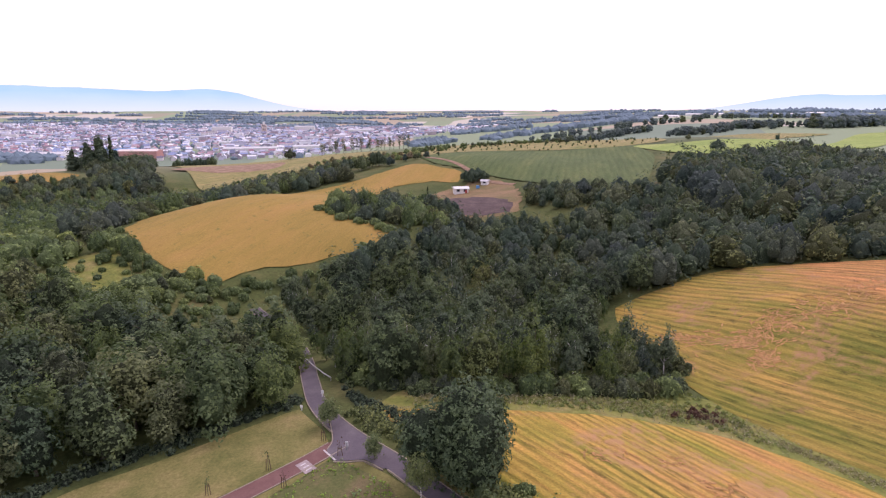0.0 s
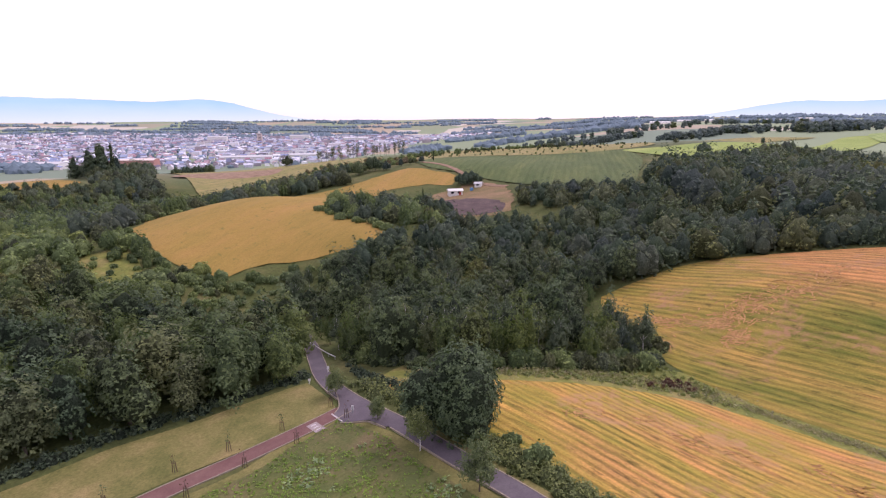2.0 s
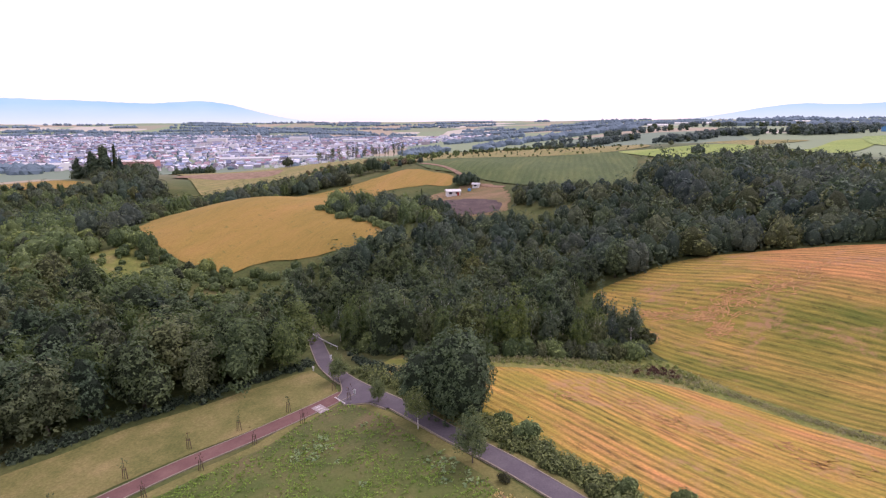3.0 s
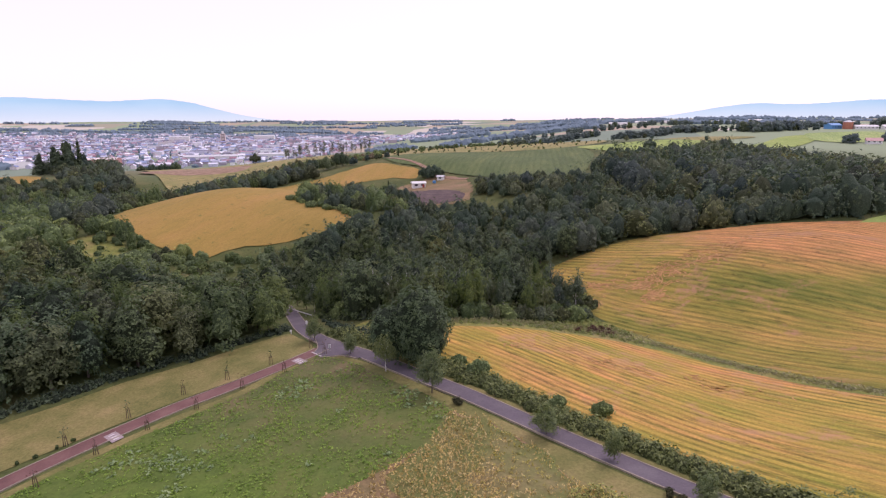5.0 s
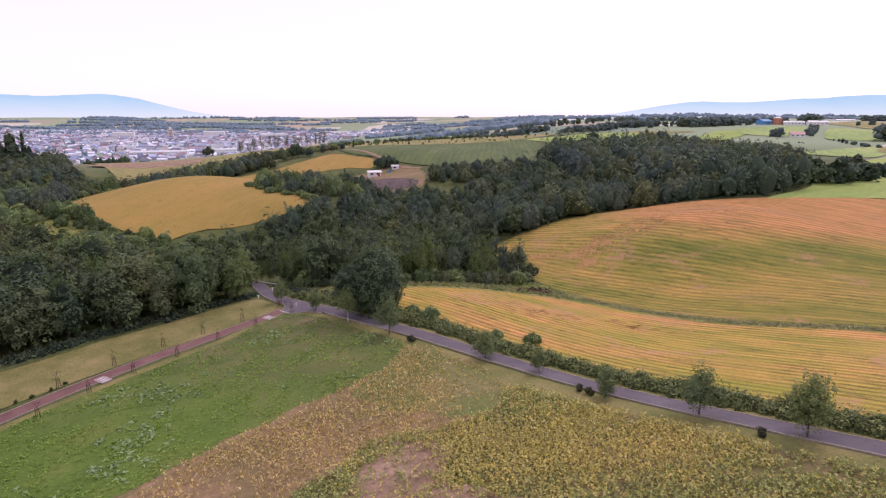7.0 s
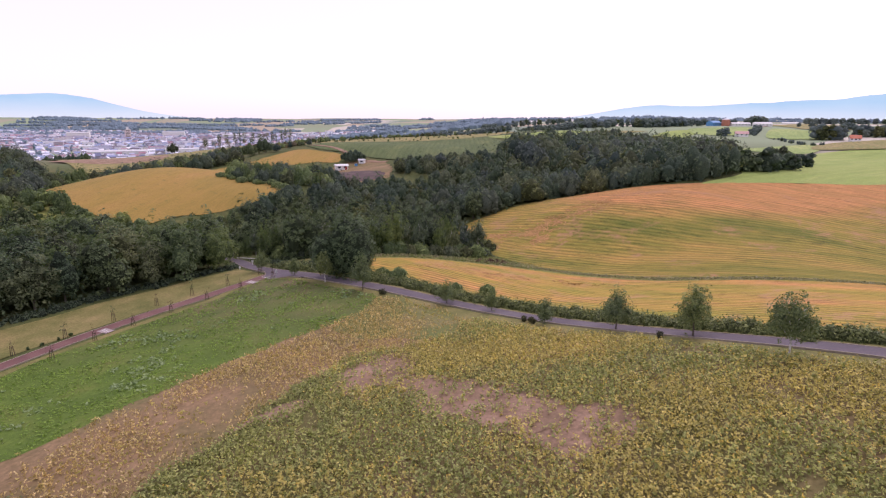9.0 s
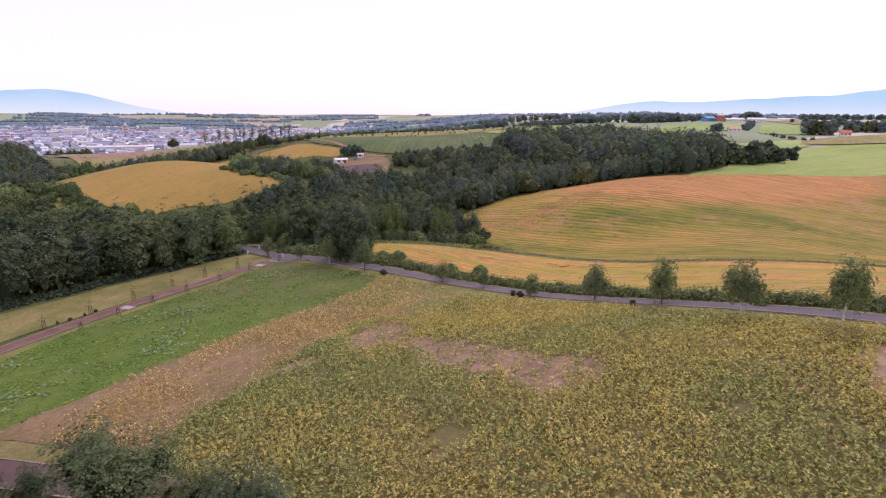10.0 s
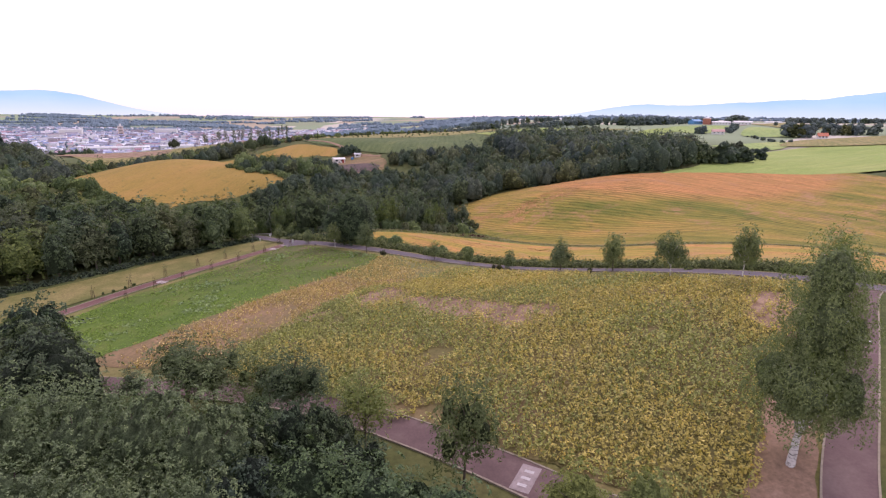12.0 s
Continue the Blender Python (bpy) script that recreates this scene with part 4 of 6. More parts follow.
WOOD_WEST = [(-23.8, 91.5), (-29, 85), (-36, 80), (-45, 73.5), (-53, 68), (-60, 61), (-68, 54), (-80, 44), (-96, 30), (-128, 30), (-140, 75), (-112, 118), (-85, 124), (-60, 128), (-45, 122), (-35, 110), (-29, 99)]
WOOD_MIDDLE = [(-23, 101), (-12, 92.5), (4, 89), (20, 92), (33, 95), (41, 98), (44, 106), (30, 117), (0, 119), (-22, 114)]
WOOD_VALLEY = [(-50, 150), (-30, 130), (-14, 122), (28, 122), (38, 130), (40, 146), (52, 152.5), (68, 158), (84, 160), (98, 154.5), (113, 146), (125, 141), (138, 139), (120, 165), (90, 200), (76, 232), (62, 226), (44, 214), (24, 215), (6, 209), (-8, 193), (-18, 180), (-28, 170)]
WOOD_HILL = [(120, 165), (138, 140), (152, 144), (166, 152), (181, 179), (208, 216), (236, 258), (262, 300), (262, 345), (225, 372), (190, 345), (150, 325), (112, 288), (92, 240), (95, 200)]
WOOD_BEHIND = [(-122, 180), (-124, 222), (-113, 262), (-96, 286), (-80, 297), (-62, 318), (-75, 345), (-120, 345), (-175, 330), (-210, 270), (-190, 205), (-150, 190)]
SCRUB_WEST = [(-90, 128), (-112, 120), (-142, 80), (-230, 90), (-240, 200), (-190, 205), (-150, 190), (-122, 178), (-106, 172), (-94, 161), (-84, 153), (-72, 155), (-58, 150), (-62, 132)]
WOOD_FARWEST = [(-185, 345), (-225, 400), (-250, 450), (-275, 500), (-330, 525), (-330, 470), (-290, 425), (-255, 388), (-225, 345)]
SCRUB_FARWEST = [(-170, 328), (-205, 275), (-190, 205), (-240, 200), (-310, 255), (-290, 335), (-225, 375)]
WOOD_YARD = [(30, 240), (44, 226), (62, 226), (78, 236), (62, 250), (46, 264), (34, 264)]
COPSE = [(-50, 216), (-36, 202), (-20, 192), (-8, 200), (4, 210), (0, 224), (-9, 240), (-28, 252), (-42, 240)]


def scatter(poly, gap, seed, clear=()):
    """Evenly strewn places in an outline, none nearer to another than gap."""
    rng = np.random.default_rng(seed)
    xs, ys = [p[0] for p in poly], [p[1] for p in poly]
    got, cell = [], {}
    tries = int((max(xs) - min(xs)) * (max(ys) - min(ys)) / gap ** 2 * 7)
    px, py = rng.uniform(min(xs), max(xs), tries), rng.uniform(min(ys), max(ys), tries)
    ok = inside(poly, px, py)
    for c in clear:
        ok &= ~inside(c, px, py)
    for x, y in zip(px[ok], py[ok]):
        k = (int(x // gap), int(y // gap))
        if all((x - a) ** 2 + (y - b) ** 2 > gap * gap for i in (-1, 0, 1) for j in (-1, 0, 1) for a, b in cell.get((k[0] + i, k[1] + j), ())):
            cell.setdefault(k, []).append((x, y))
            got.append((float(x), float(y)))
    return got, rng


def near_road(x, y, d=2.7):
    a = np.array(road_line)
    return ((a[:, 0] - x) ** 2 + (a[:, 1] - y) ** 2).min() < d * d


far_spots = []  # trees past the first three hundred: key, x, y, tall, turn
planted = 0
for poly, gap, seed, kinds, lo, hi, label in (
        (WOOD_WEST, 5.6, 1, ("broad0", "walnut0", "walnut1", "broad3", "walnut2", "walnut3", "broad1", "broad2", "slim1"), 10.5, 15.5, "dark green broadleaf tree in dense woodland"),
        (WOOD_MIDDLE, 4.0, 2, ("slim0", "slim1", "slim2", "broad1", "slim0", "slim3", "broad2"), 9.0, 14.0, "slender grey green tree in the roadside stand"),
        (WOOD_VALLEY, 5.0, 3, ("broad0", "slim1", "broad1", "broad2", "slim0", "broad3", "slim2", "walnut0"), 8.5, 14.0, "green broadleaf tree in the valley wood")):
    spots, rng = scatter(poly, gap, seed)
    spots.sort(key=lambda p: p[1] + 0.3 * abs(p[0]))
    for x, y in spots:
        if near_road(x, y):
            continue
        key, tall, turn = kinds[rng.integers(len(kinds))], rng.uniform(lo, hi), rng.uniform(0, 6.28)
        if poly is WOOD_WEST and y > 110 and x > -75:
            tall *= 0.5
        if poly is WOOD_VALLEY and y > 165 and x < 70:
            tall *= 0.8
        if planted < 285 and y < 172:
            plant_tree(key, x, y, tall, "tree", label, "woodland trees", turn, rng.uniform(0.9, 1.15))
            planted += 1
        else:
            far_spots.append((f"far{rng.integers(4)}", x, y, tall, turn))
for poly, gap, seed, lo, hi in ((WOOD_HILL, 7.4, 4, 13.5, 18.5), (WOOD_BEHIND, 5.5, 5, 8, 13), (COPSE, 4.6, 6, 6, 11), (WOOD_FARWEST, 7.0, 8, 10, 15), (SCRUB_FARWEST, 6.0, 9, 5, 8), (WOOD_YARD, 5.0, 10, 6, 9)):
    spots, rng = scatter(poly, gap, seed)
    pale = poly in (WOOD_BEHIND, SCRUB_FARWEST, COPSE)
    for x, y in spots:
        tall = rng.uniform(lo, hi) * (0.62 if poly is WOOD_HILL and y > 280 - 0.2 * (x - 150) else 1.0)
        far_spots.append((f"far{rng.integers(6) if pale else rng.integers(4)}", x, y, tall, rng.uniform(0, 6.28)))
spots, rng = scatter(GLADE, 4.5, 17)
far_spots += [(f"shrub{rng.integers(3)}", x, y, rng.uniform(1.0, 2.8), rng.uniform(0, 6.28)) for x, y in spots]
spots, rng = scatter(SCRUB_WEST, 4.6, 7, (GLADE,))
far_spots += [(("far4", "far3", "far4", "far5", "far5")[rng.integers(5)] if rng.random() < 0.5 else f"shrub{rng.integers(3)}", x, y, rng.uniform(3.5, 9) * (0.4 if x > -76 and y < 151 else 1.0), rng.uniform(0, 6.28)) for x, y in spots if not near_road(x, y)]


def merged(name, spots, label, category="woodland"):
    """Many plants that nobody could count, as one mesh."""
    V, F, I, mats, base, own = [], [], [], [], 0, []
    cache = {}
    for key, x, y, tall, turn in spots:
        _, crown, H = TREES[key]
        if key not in cache:
            n = len(crown.vertices)
            co = np.empty(n * 3)
            crown.vertices.foreach_get("co", co)
            cache[key] = (co.reshape(-1, 3), np.array([p.vertices[:] for p in crown.polygons]), np.array([p.material_index for p in crown.polygons]))
            for m in crown.materials:
                if m not in mats:
                    mats.append(m)
        co, f, mi = cache[key]
        s, c, k = math.sin(turn), math.cos(turn), tall / H
        wide = 0.85 + 0.4 * ((x * 3.7 + y * 5.3) % 1.0)
        rot = np.array([[c * wide, s * wide, 0], [-s * wide, c * wide, 0], [0, 0, 1]]) * k
        V.append(co @ rot + np.array([x, y, h(x, y) - 0.1 * tall]))
        F.append(f + base)
        slot = np.array([mats.index(m) for m in crown.materials])
        I.append(slot[mi])
        base += len(co)
        own.append(np.full(len(co), (x * 12.9898 + y * 78.233) % 1.0))
    V, F, I = np.vstack(V), np.vstack(F), np.concatenate(I)
    me = bpy.data.meshes.new(name)
    me.vertices.add(len(V))
    me.vertices.foreach_set("co", V.ravel())
    me.attributes.new("plant", "FLOAT", "POINT").data.foreach_set("value", np.concatenate(own))
    me.loops.add(F.size)
    me.loops.foreach_set("vertex_index", F.ravel().astype(np.int32))
    me.polygons.add(len(F))
    me.polygons.foreach_set("loop_start", np.arange(0, F.size, 3, dtype=np.int32))
    for m in mats:
        me.materials.append(m)
    me.polygons.foreach_set("material_index", I.astype(np.int32))
    inner = np.array([m in CANOPY.values() for m in mats])
    me.polygons.foreach_set("use_smooth", inner[I])
    me.update(calc_edges=True)
    return tagged(new(name, me), label, category, kind="stuff")


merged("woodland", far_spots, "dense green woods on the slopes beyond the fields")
for x, y, tall, key in ((-21.0, 99.5, 8.5, "slim1"), (-23.5, 104.5, 9.5, "slim2"), (-26.8, 110.5, 8.0, "slim1"), (-18.5, 95.5, 7.0, "slim3"), (-30.5, 117, 7.5, "slim1"), (-34.0, 127, 6.5, "slim2")):
    plant_tree(key, x, y, tall, "tree", "slender green tree beside the road bend", "woodland trees", x)
plant_tree("bigoak", 2.2, 62.4, 14.0, "tree", "large round dark green tree beside the road", turn=1.0, wide=1.08)
print("trees", planted, len(far_spots))
# ---- roadside trees and shrubs ----
ROADSIDE = [  # x, y, tall, wide, kind
    (-18.4, 77.6, 5.6, 1.15, "road2"), (-9.8, 67.4, 4.4, 1.3, "road1"), (-2.8, 58.4, 7.2, 0.85, "road0"), (4.8, 49.2, 8.0, 1.0, "road2"),
    (19.4, 35.6, 4.8, 1.4, "road2"), (26.0, 28.8, 4.2, 1.0, "road1"), (31.6, 18.4, 4.4, 1.35, "road1"), (38.9, 9.8, 6.8, 1.15, "road2"),
    (45.1, 1.4, 7.4, 1.2, "road1"), (48.4, -10.4, 7.8, 1.1, "road0"), (54.2, -18.8, 9.0, 0.9, "road0"), (61.5, -27.0, 8.5, 1.0, "road2")]
for i, (x, y, tall, wide, key) in enumerate(ROADSIDE):
    white = key == "road0"
    plant_tree(key, x, y, tall, "roadside_tree", "young white-stemmed birch on the grass beside the road" if white else "small leafy green tree on the grass beside the road",
               "trees along the road", i * 1.7, wide)
for x, y, tall in ((8.5, 45.0, 1.3), (29.2, 21.2, 1.1), (29.9, 19.6, 1.2), (41.6, 3.2, 1.1)):
    plant_tree("brownshrub", x, y, tall, "shrub", "small dark brownish green rounded shrub beside the road", "roadside shrubs", x)


def clumps(name, spots, size, leaf, label, category, per=26, flat=0.8, core=True, small=True):
    """Low foliage: little heaps of leaf sprays at x, y, radius."""
    rng = np.random.default_rng(len(spots))
    V, F, I, base = [], [], [], 0
    for x, y, r in spots:
        d = rng.normal(size=(per, 3))
        d[:, 2] = np.abs(d[:, 2])
        d /= np.linalg.norm(d, axis=1)[:, None]
        z = h(x, y)
        p = np.array([x, y, z]) + d * np.array([r, r, r * flat * 1.25]) * rng.uniform(0.7, 1.3, per)[:, None]
        nn = d + rng.normal(size=(per, 3)) * 0.5 + np.array([0, 0, 0.4])
        v, f = leaf_cards(rng, p, nn / np.linalg.norm(nn, axis=1)[:, None], size, 0, small)
        V.append(v)
        F.append(f + base)
        I.append(np.zeros(len(f), int))
        base += len(v)
        if core:
            c = ICO_V[:, :] * np.array([r, r, r * flat * 1.2]) * 0.8 * rng.uniform(0.7, 1.15, len(ICO_V))[:, None] + np.array([x, y, z])
            V.append(c)
            F.append(np.array(ICO_F) + base)
            I.append(np.ones(len(ICO_F), int))
            base += len(c)
    F, I = np.vstack(F), np.concatenate(I)
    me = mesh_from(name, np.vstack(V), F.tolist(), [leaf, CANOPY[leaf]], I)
    me.polygons.foreach_set("use_smooth", I == 1)
    return tagged(new(name, me), label, category, kind="stuff")


rngh = np.random.default_rng(5)
line = np.array(road_line)
hedge = []
for d, rr in ((-3.4, 0.9), (-4.3, 1.2), (-5.0, 1.2), (-5.8, 0.95)):
    for x, y in offset_line(road_line, d):
        if -40 < y < 82:
            for _ in range(2 if y < 60 else 1):
                hedge.append((x + rngh.normal() * 0.5, y + rngh.normal() * 0.5, rr * rngh.uniform(0.6, 1.2)))
clumps("hedge", hedge, 0.2, M_HEDGE, "overgrown green hedge between the road and the stubble", "hedge", 60, 1.0)
for x, y, tall in ((12.5, 54.5, 3.2), (22.5, 42.5, 2.6), (9.5, 58.5, 2.4), (28.3, 40.5, 2.6)):
    plant_tree("shrub1", x, y, tall, "bush", "bushy grey green shrub in the roadside hedge", "hedge bushes", x)

# weeds on the bank between the two fields, and under the edge of the wood
bank = spline([(-4, 84.5), (12, 86), (26, 87.5), (40, 86), (47, 84), (54, 76.5), (62, 64), (72, 49), (86, 36.5), (104, 18), (125, 2)], 1.1)
front = spline([(-20, 96.5), (-10, 91.5), (4, 88), (20, 90.5), (33, 93.5), (42, 97), (45.5, 106), (40, 118)], 1.0)
clumps("undergrowth", [(x + rngh.normal() * 1.0, y + rngh.normal() * 1.0, rngh.uniform(0.5, 1.3)) for x, y in front for _ in range(3)], 0.26, M_LEAF_MID, "green undergrowth at the foot of the roadside stand", "undergrowth", 30, 1.1)
meadow_bank = scatter([(0, 83.5), (16, 83.5), (30, 84.5), (42, 83), (50, 78), (49, 89), (44, 97), (32, 92), (18, 89), (4, 87)], 1.25, 71)[0]
clumps("bank_bushes", [(x, y, rngh.uniform(0.35, 0.9)) for x, y in meadow_bank], 0.24, M_LEAF_BRIGHT, "low leafy green weeds below the roadside stand", "weeds", 22, 0.7)
roadside = scatter([(-19, 92), (-13, 85.5), (-6, 79), (3, 71), (8, 65), (4, 64), (-6, 73), (-14, 81)], 1.0, 72)[0]
clumps("hedge", [(x, y, rngh.uniform(0.5, 1.0)) for x, y in roadside], 0.22, M_LEAF_MID, "leafy green hedge on the road bend", "hedge", 30, 1.0)
clumps("brown_thicket", [(44 + rngh.normal() * 2.0, 86 + rngh.normal() * 1.1, rngh.uniform(0.5, 1.0)) for _ in range(16)], 0.2, M_BROWNLEAF, "red brown withered thicket on the field bank", "bush", 30, 1.0)
edge_line = spline([(-25.5, 86.5), (-33.5, 79.5), (-42.5, 72), (-50.5, 66.5), (-56.8, 60), (-63, 54), (-73, 44.5), (-86, 31)], 1.0)
clumps("wood_edge_shrubs", [(x + rngh.normal() * 0.7 - 1.0, y + rngh.normal() * 0.7 + 1.0, rngh.uniform(0.5, 1.3)) for x, y in edge_line for _ in range(3)], 0.24, M_LEAF_MID,
       "dark green undergrowth along the foot of the wood", "undergrowth", 34, 0.9)

# ---- near trees below the camera's last stretch ----
leafy_kind("near0", 70, "oak", 12, 4.6, 0.6, 25000, 0.092, M_LEAF_SILVER, r=0.2, tops=7, core=0.62, depth=0.4, width=1.6, spray=16, reach=3.6, inner=0.35, loose=0.5, up=0.5, grid=(14, 10))
leafy_kind("near1", 71, "oak", 9, 4.0, 0.3, 13000, 0.11, M_LEAF_BLUE, r=0.2, tops=5, core=0.7, depth=0.3, width=1.7, spray=22, reach=4.6, inner=0.3, up=0.8, grid=(18, 12))
leafy_kind("nearbright", 72, "oak", 7, 3.1, 0.2, 9000, 0.1, M_LEAF_BRIGHT, r=0.14, tops=4, core=0.66, depth=0.3, width=1.4, spray=20, reach=4.0, inner=0.3, up=0.8, grid=(16, 10))
leafy_kind("neardark", 81, "oak", 10, 4.4, 0.3, 10000, 0.13, M_LEAF_DARK, r=0.2, tops=5, core=0.72, depth=0.28, width=1.9, spray=16, reach=3.8, inner=0.25, grid=(18, 12))
leafy_kind("slender0", 74, "oak", 9.5, 2.9, 2.4, 6500, 0.1, M_LEAF_BRIGHT, r=0.13, tops=5, limbs=14, core=0.0, depth=0.35, width=1.4, spray=14, reach=4.4, inner=0.9, up=0.8)
leafy_kind("slender1", 75, "oak", 9.5, 2.7, 2.2, 9500, 0.1, M_LEAF_MID, r=0.13, tops=5, limbs=14, core=0.35, depth=0.35, width=1.4, spray=14, reach=4.0, inner=0.7, up=0.6)


def tall_birch():
    """A birch whose foliage hangs in a few large masses."""
    rng = np.random.default_rng(80)
    masses = [(0, 0, 6.0, 19.0, 3.2), (0.5, 0.2, 12.0, 20.0, 2.5), (-1.6, -0.4, 9.5, 16.2, 2.3), (1.7, 0.3, 9.0, 15.5, 2.3), (-2.9, 0.3, 3.9, 11.5, 2.6), (2.8, -0.6, 3.2, 10.5, 2.6),
              (0.3, -2.4, 4.2, 10.8, 2.3), (-0.4, 2.4, 4.4, 11.0, 2.4), (-4.2, -0.8, 6.0, 10.0, 1.8), (3.9, 0.9, 4.6, 8.6, 1.7), (0.6, -1.5, 9.5, 14.5, 1.9)]
    ends = [(0, 0, 0, 0, 0)] + [(x * 0.9 + math.cos(k * 2.4) * r * 0.5, y * 0.9 + math.sin(k * 2.4) * r * 0.5, b + (t - b) * (0.35 + 0.1 * k), r * 0.6, 1) for k in range(4) for x, y, b, t, r in masses]
    TREES["birch"] = (trunk_mesh("trunk", rng, 20, 0.30, ends, M_BIRCHBARK, len(ends) - 1),
                      hull_crown("crown", rng, "oak", masses, 52000, 0.088, M_LEAF_BIRCH, core=0.5, depth=0.26, width=1.6, spray=22, reach=5.6, inner=0.35, droop=1.5, up=0.3, grid=(14, 12), loose=0.4), 20)


tall_birch()
birch = plant_tree("birch", 31.7, -52.7, 19.8, "birch_tree", "tall white-barked birch with drooping green foliage beside the footpath", turn=0.6)
birch.matrix_basis = birch.matrix_basis @ Matrix.Rotation(-0.6, 4, "Z") @ Matrix.Rotation(radians(4), 4, "Y") @ Matrix.Rotation(0.6, 4, "Z")
plant_tree("slender1", 6.4, -47.0, 11.0, "tree", "slim dark green tree with forked trunk by the footpath", "trees along the footpath", 0.5, 0.85)
plant_tree("slender0", -1.1, -39.6, 9.2, "tree", "airy yellow green tree by the footpath", "trees along the footpath", 2.0, 1.1)
for x, y, tall, turn, wide in ((-11.0, -31.4, 8.6, 1.2, 1.1), (-7.6, -33.0, 9.2, 4.0, 1.2), (-19.8, -24.8, 9.4, 3.2, 1.4), (-16.6, -27.0, 9.0, 5.0, 1.35), (-26.5, -21.5, 4.5, 0.4, 1.3)):
    plant_tree("slender1", x, y, tall, "tree", "small dark green tree by the footpath", "trees along the footpath", turn, wide)
SILVER, BLUE, DENSE = "grey green broadleaf tree with silvery leaves", "blue green broadleaf tree below the footpath", "dense dark green tree beside the footpath"
for x, y, tall, key, wide, label in (
        (-34.5, -21.5, 11.8, "neardark", 1.05, DENSE), (-38, -17, 11.8, "neardark", 1.0, DENSE), (-40.5, -13.5, 13.3, "neardark", 0.9, DENSE), (-44, -18, 11.8, "neardark", 1.1, DENSE),
        (-28.5, -41.5, 13.7, "near0", 1.0, SILVER), (-23, -42.5, 13.3, "near0", 1.0, SILVER), (-18.3, -44, 13.7, "near0", 0.95, SILVER), (-13.6, -47.0, 13.3, "near0", 0.95, SILVER),
        (-25.5, -47.5, 12.1, "near0", 1.1, SILVER), (-20, -50, 11.9, "near0", 1.1, SILVER), (-14.5, -53, 11.9, "near0", 1.0, SILVER), (-33, -36, 11.2, "near0", 1.1, SILVER), (-27, -35.5, 10.3, "near0", 1.0, SILVER),
        (-5.5, -51, 10.5, "near1", 0.95, BLUE), (-1.2, -54.2, 10.5, "near1", 0.95, BLUE), (3.0, -56.5, 9.9, "near1", 0.9, BLUE), (1.8, -51.6, 6.9, "near1", 0.9, BLUE), (-3.2, -51.5, 9.7, "near1", 1.0, BLUE), (12.6, -55.0, 7.4, "nearbright", 0.9, "fresh yellow green bushy tree below the footpath"), (16.6, -56.6, 7.4, "nearbright", 0.9, "fresh yellow green bushy tree below the footpath"),
        (-10.8, -44.5, 9.5, "neardark", 0.9, DENSE), (-7.2, -43, 9.5, "neardark", 0.8, DENSE), (-4.4, -43.2, 8.7, "neardark", 0.75, DENSE), (-9.5, -49.5, 9.9, "neardark", 0.9, DENSE), (-2.2, -47.6, 7.9, "neardark", 0.75, DENSE), (-13.5, -39, 8.3, "neardark", 0.9, DENSE),
        (-20, -37, 9.3, "near1", 1.0, BLUE), (-10.5, -37.5, 7.3, "near1", 0.8, BLUE)):
    plant_tree(key, x, y, tall, "tree", label, "trees below the footpath", x * 1.3, wide)

# ---- young staked trees along the red path ----
M_STAKE = plain_mat("brown_wood", (0.13, 0.09, 0.06), 0.9, 0.3, 5.0)


def staked_sapling(x, y, tall, side, leafy):
    root = new("sapling")
    root.matrix_basis = Matrix.Translation((x, y, h(x, y)))
    rng = np.random.default_rng(int(1000 + x * 7 + y * 3))
    v, f = tube([(0, 0, -0.1), (0.04, 0.02, tall * 0.5), (0.0, 0.05, tall)], [0.05, 0.04, 0.02], 6)
    o = new("trunk", mesh_from("trunk", v, f, [M_BARK]))
    o.parent = root
    for sx in (-0.35, 0.35):
        v, f = tube([(sx, 0.1, -0.1), (sx * 0.6, 0.05, tall * 0.62)], [0.06, 0.06], 6)
        o = new("stake", mesh_from("stake", v, f, [M_STAKE]))
        o.parent = root
    v, f = tube([(-0.3, 0.08, tall * 0.5), (0.3, 0.08, tall * 0.5)], [0.045, 0.045], 6)
    o = new("crossbar", mesh_from("crossbar", v, f, [M_STAKE]))
    o.parent = root
    n = 26 if leafy else 10
    p = np.array([0, 0, tall * 0.85]) + rng.normal(size=(n, 3)) * np.array([0.3, 0.3, tall * 0.16])
    nn = rng.normal(size=(n, 3))
    v, f = leaf_cards(rng, p, nn / np.linalg.norm(nn, axis=1)[:, None], 0.13)
    o = new("crown", mesh_from("crown", v, f.tolist(), [M_LEAF_MID if leafy else M_BROWNLEAF]))
    o.parent = root
    tagged(root, "young leafy tree tied to wooden stakes" if leafy else "thin bare young tree tied to wooden stakes", "tree", "staked trees along the path")


for i, (x, y) in enumerate(((-46, 35.2), (-42.2, 41.9), (-37.7, 47.4), (-32.4, 52.4), (-26.9, 58), (-21, 62.8), (-14.9, 68.9))):
    staked_sapling(x, y, 2.6, 1, False)
for i, (x, y) in enumerate(((-53.6, 38.8), (-48.2, 44.9), (-42.6, 51.6), (-36.7, 58), (-30.8, 62.2), (-24.4, 66.8), (-18.3, 73.2))):
    staked_sapling(x, y, 2.9, -1, i in (1, 2, 4, 5))
for x, y in ((-47.9, 43.6), (-49.6, 41.6), (-51.2, 40.3), (-46.6, 45.3)):
    plant_tree("shrub0", x - 1.2, y + 0.8, 0.65, "shrub", "low dark shrub on the verge beside the red path", "verge shrubs", x)

# ---- paint, posts and rail ----


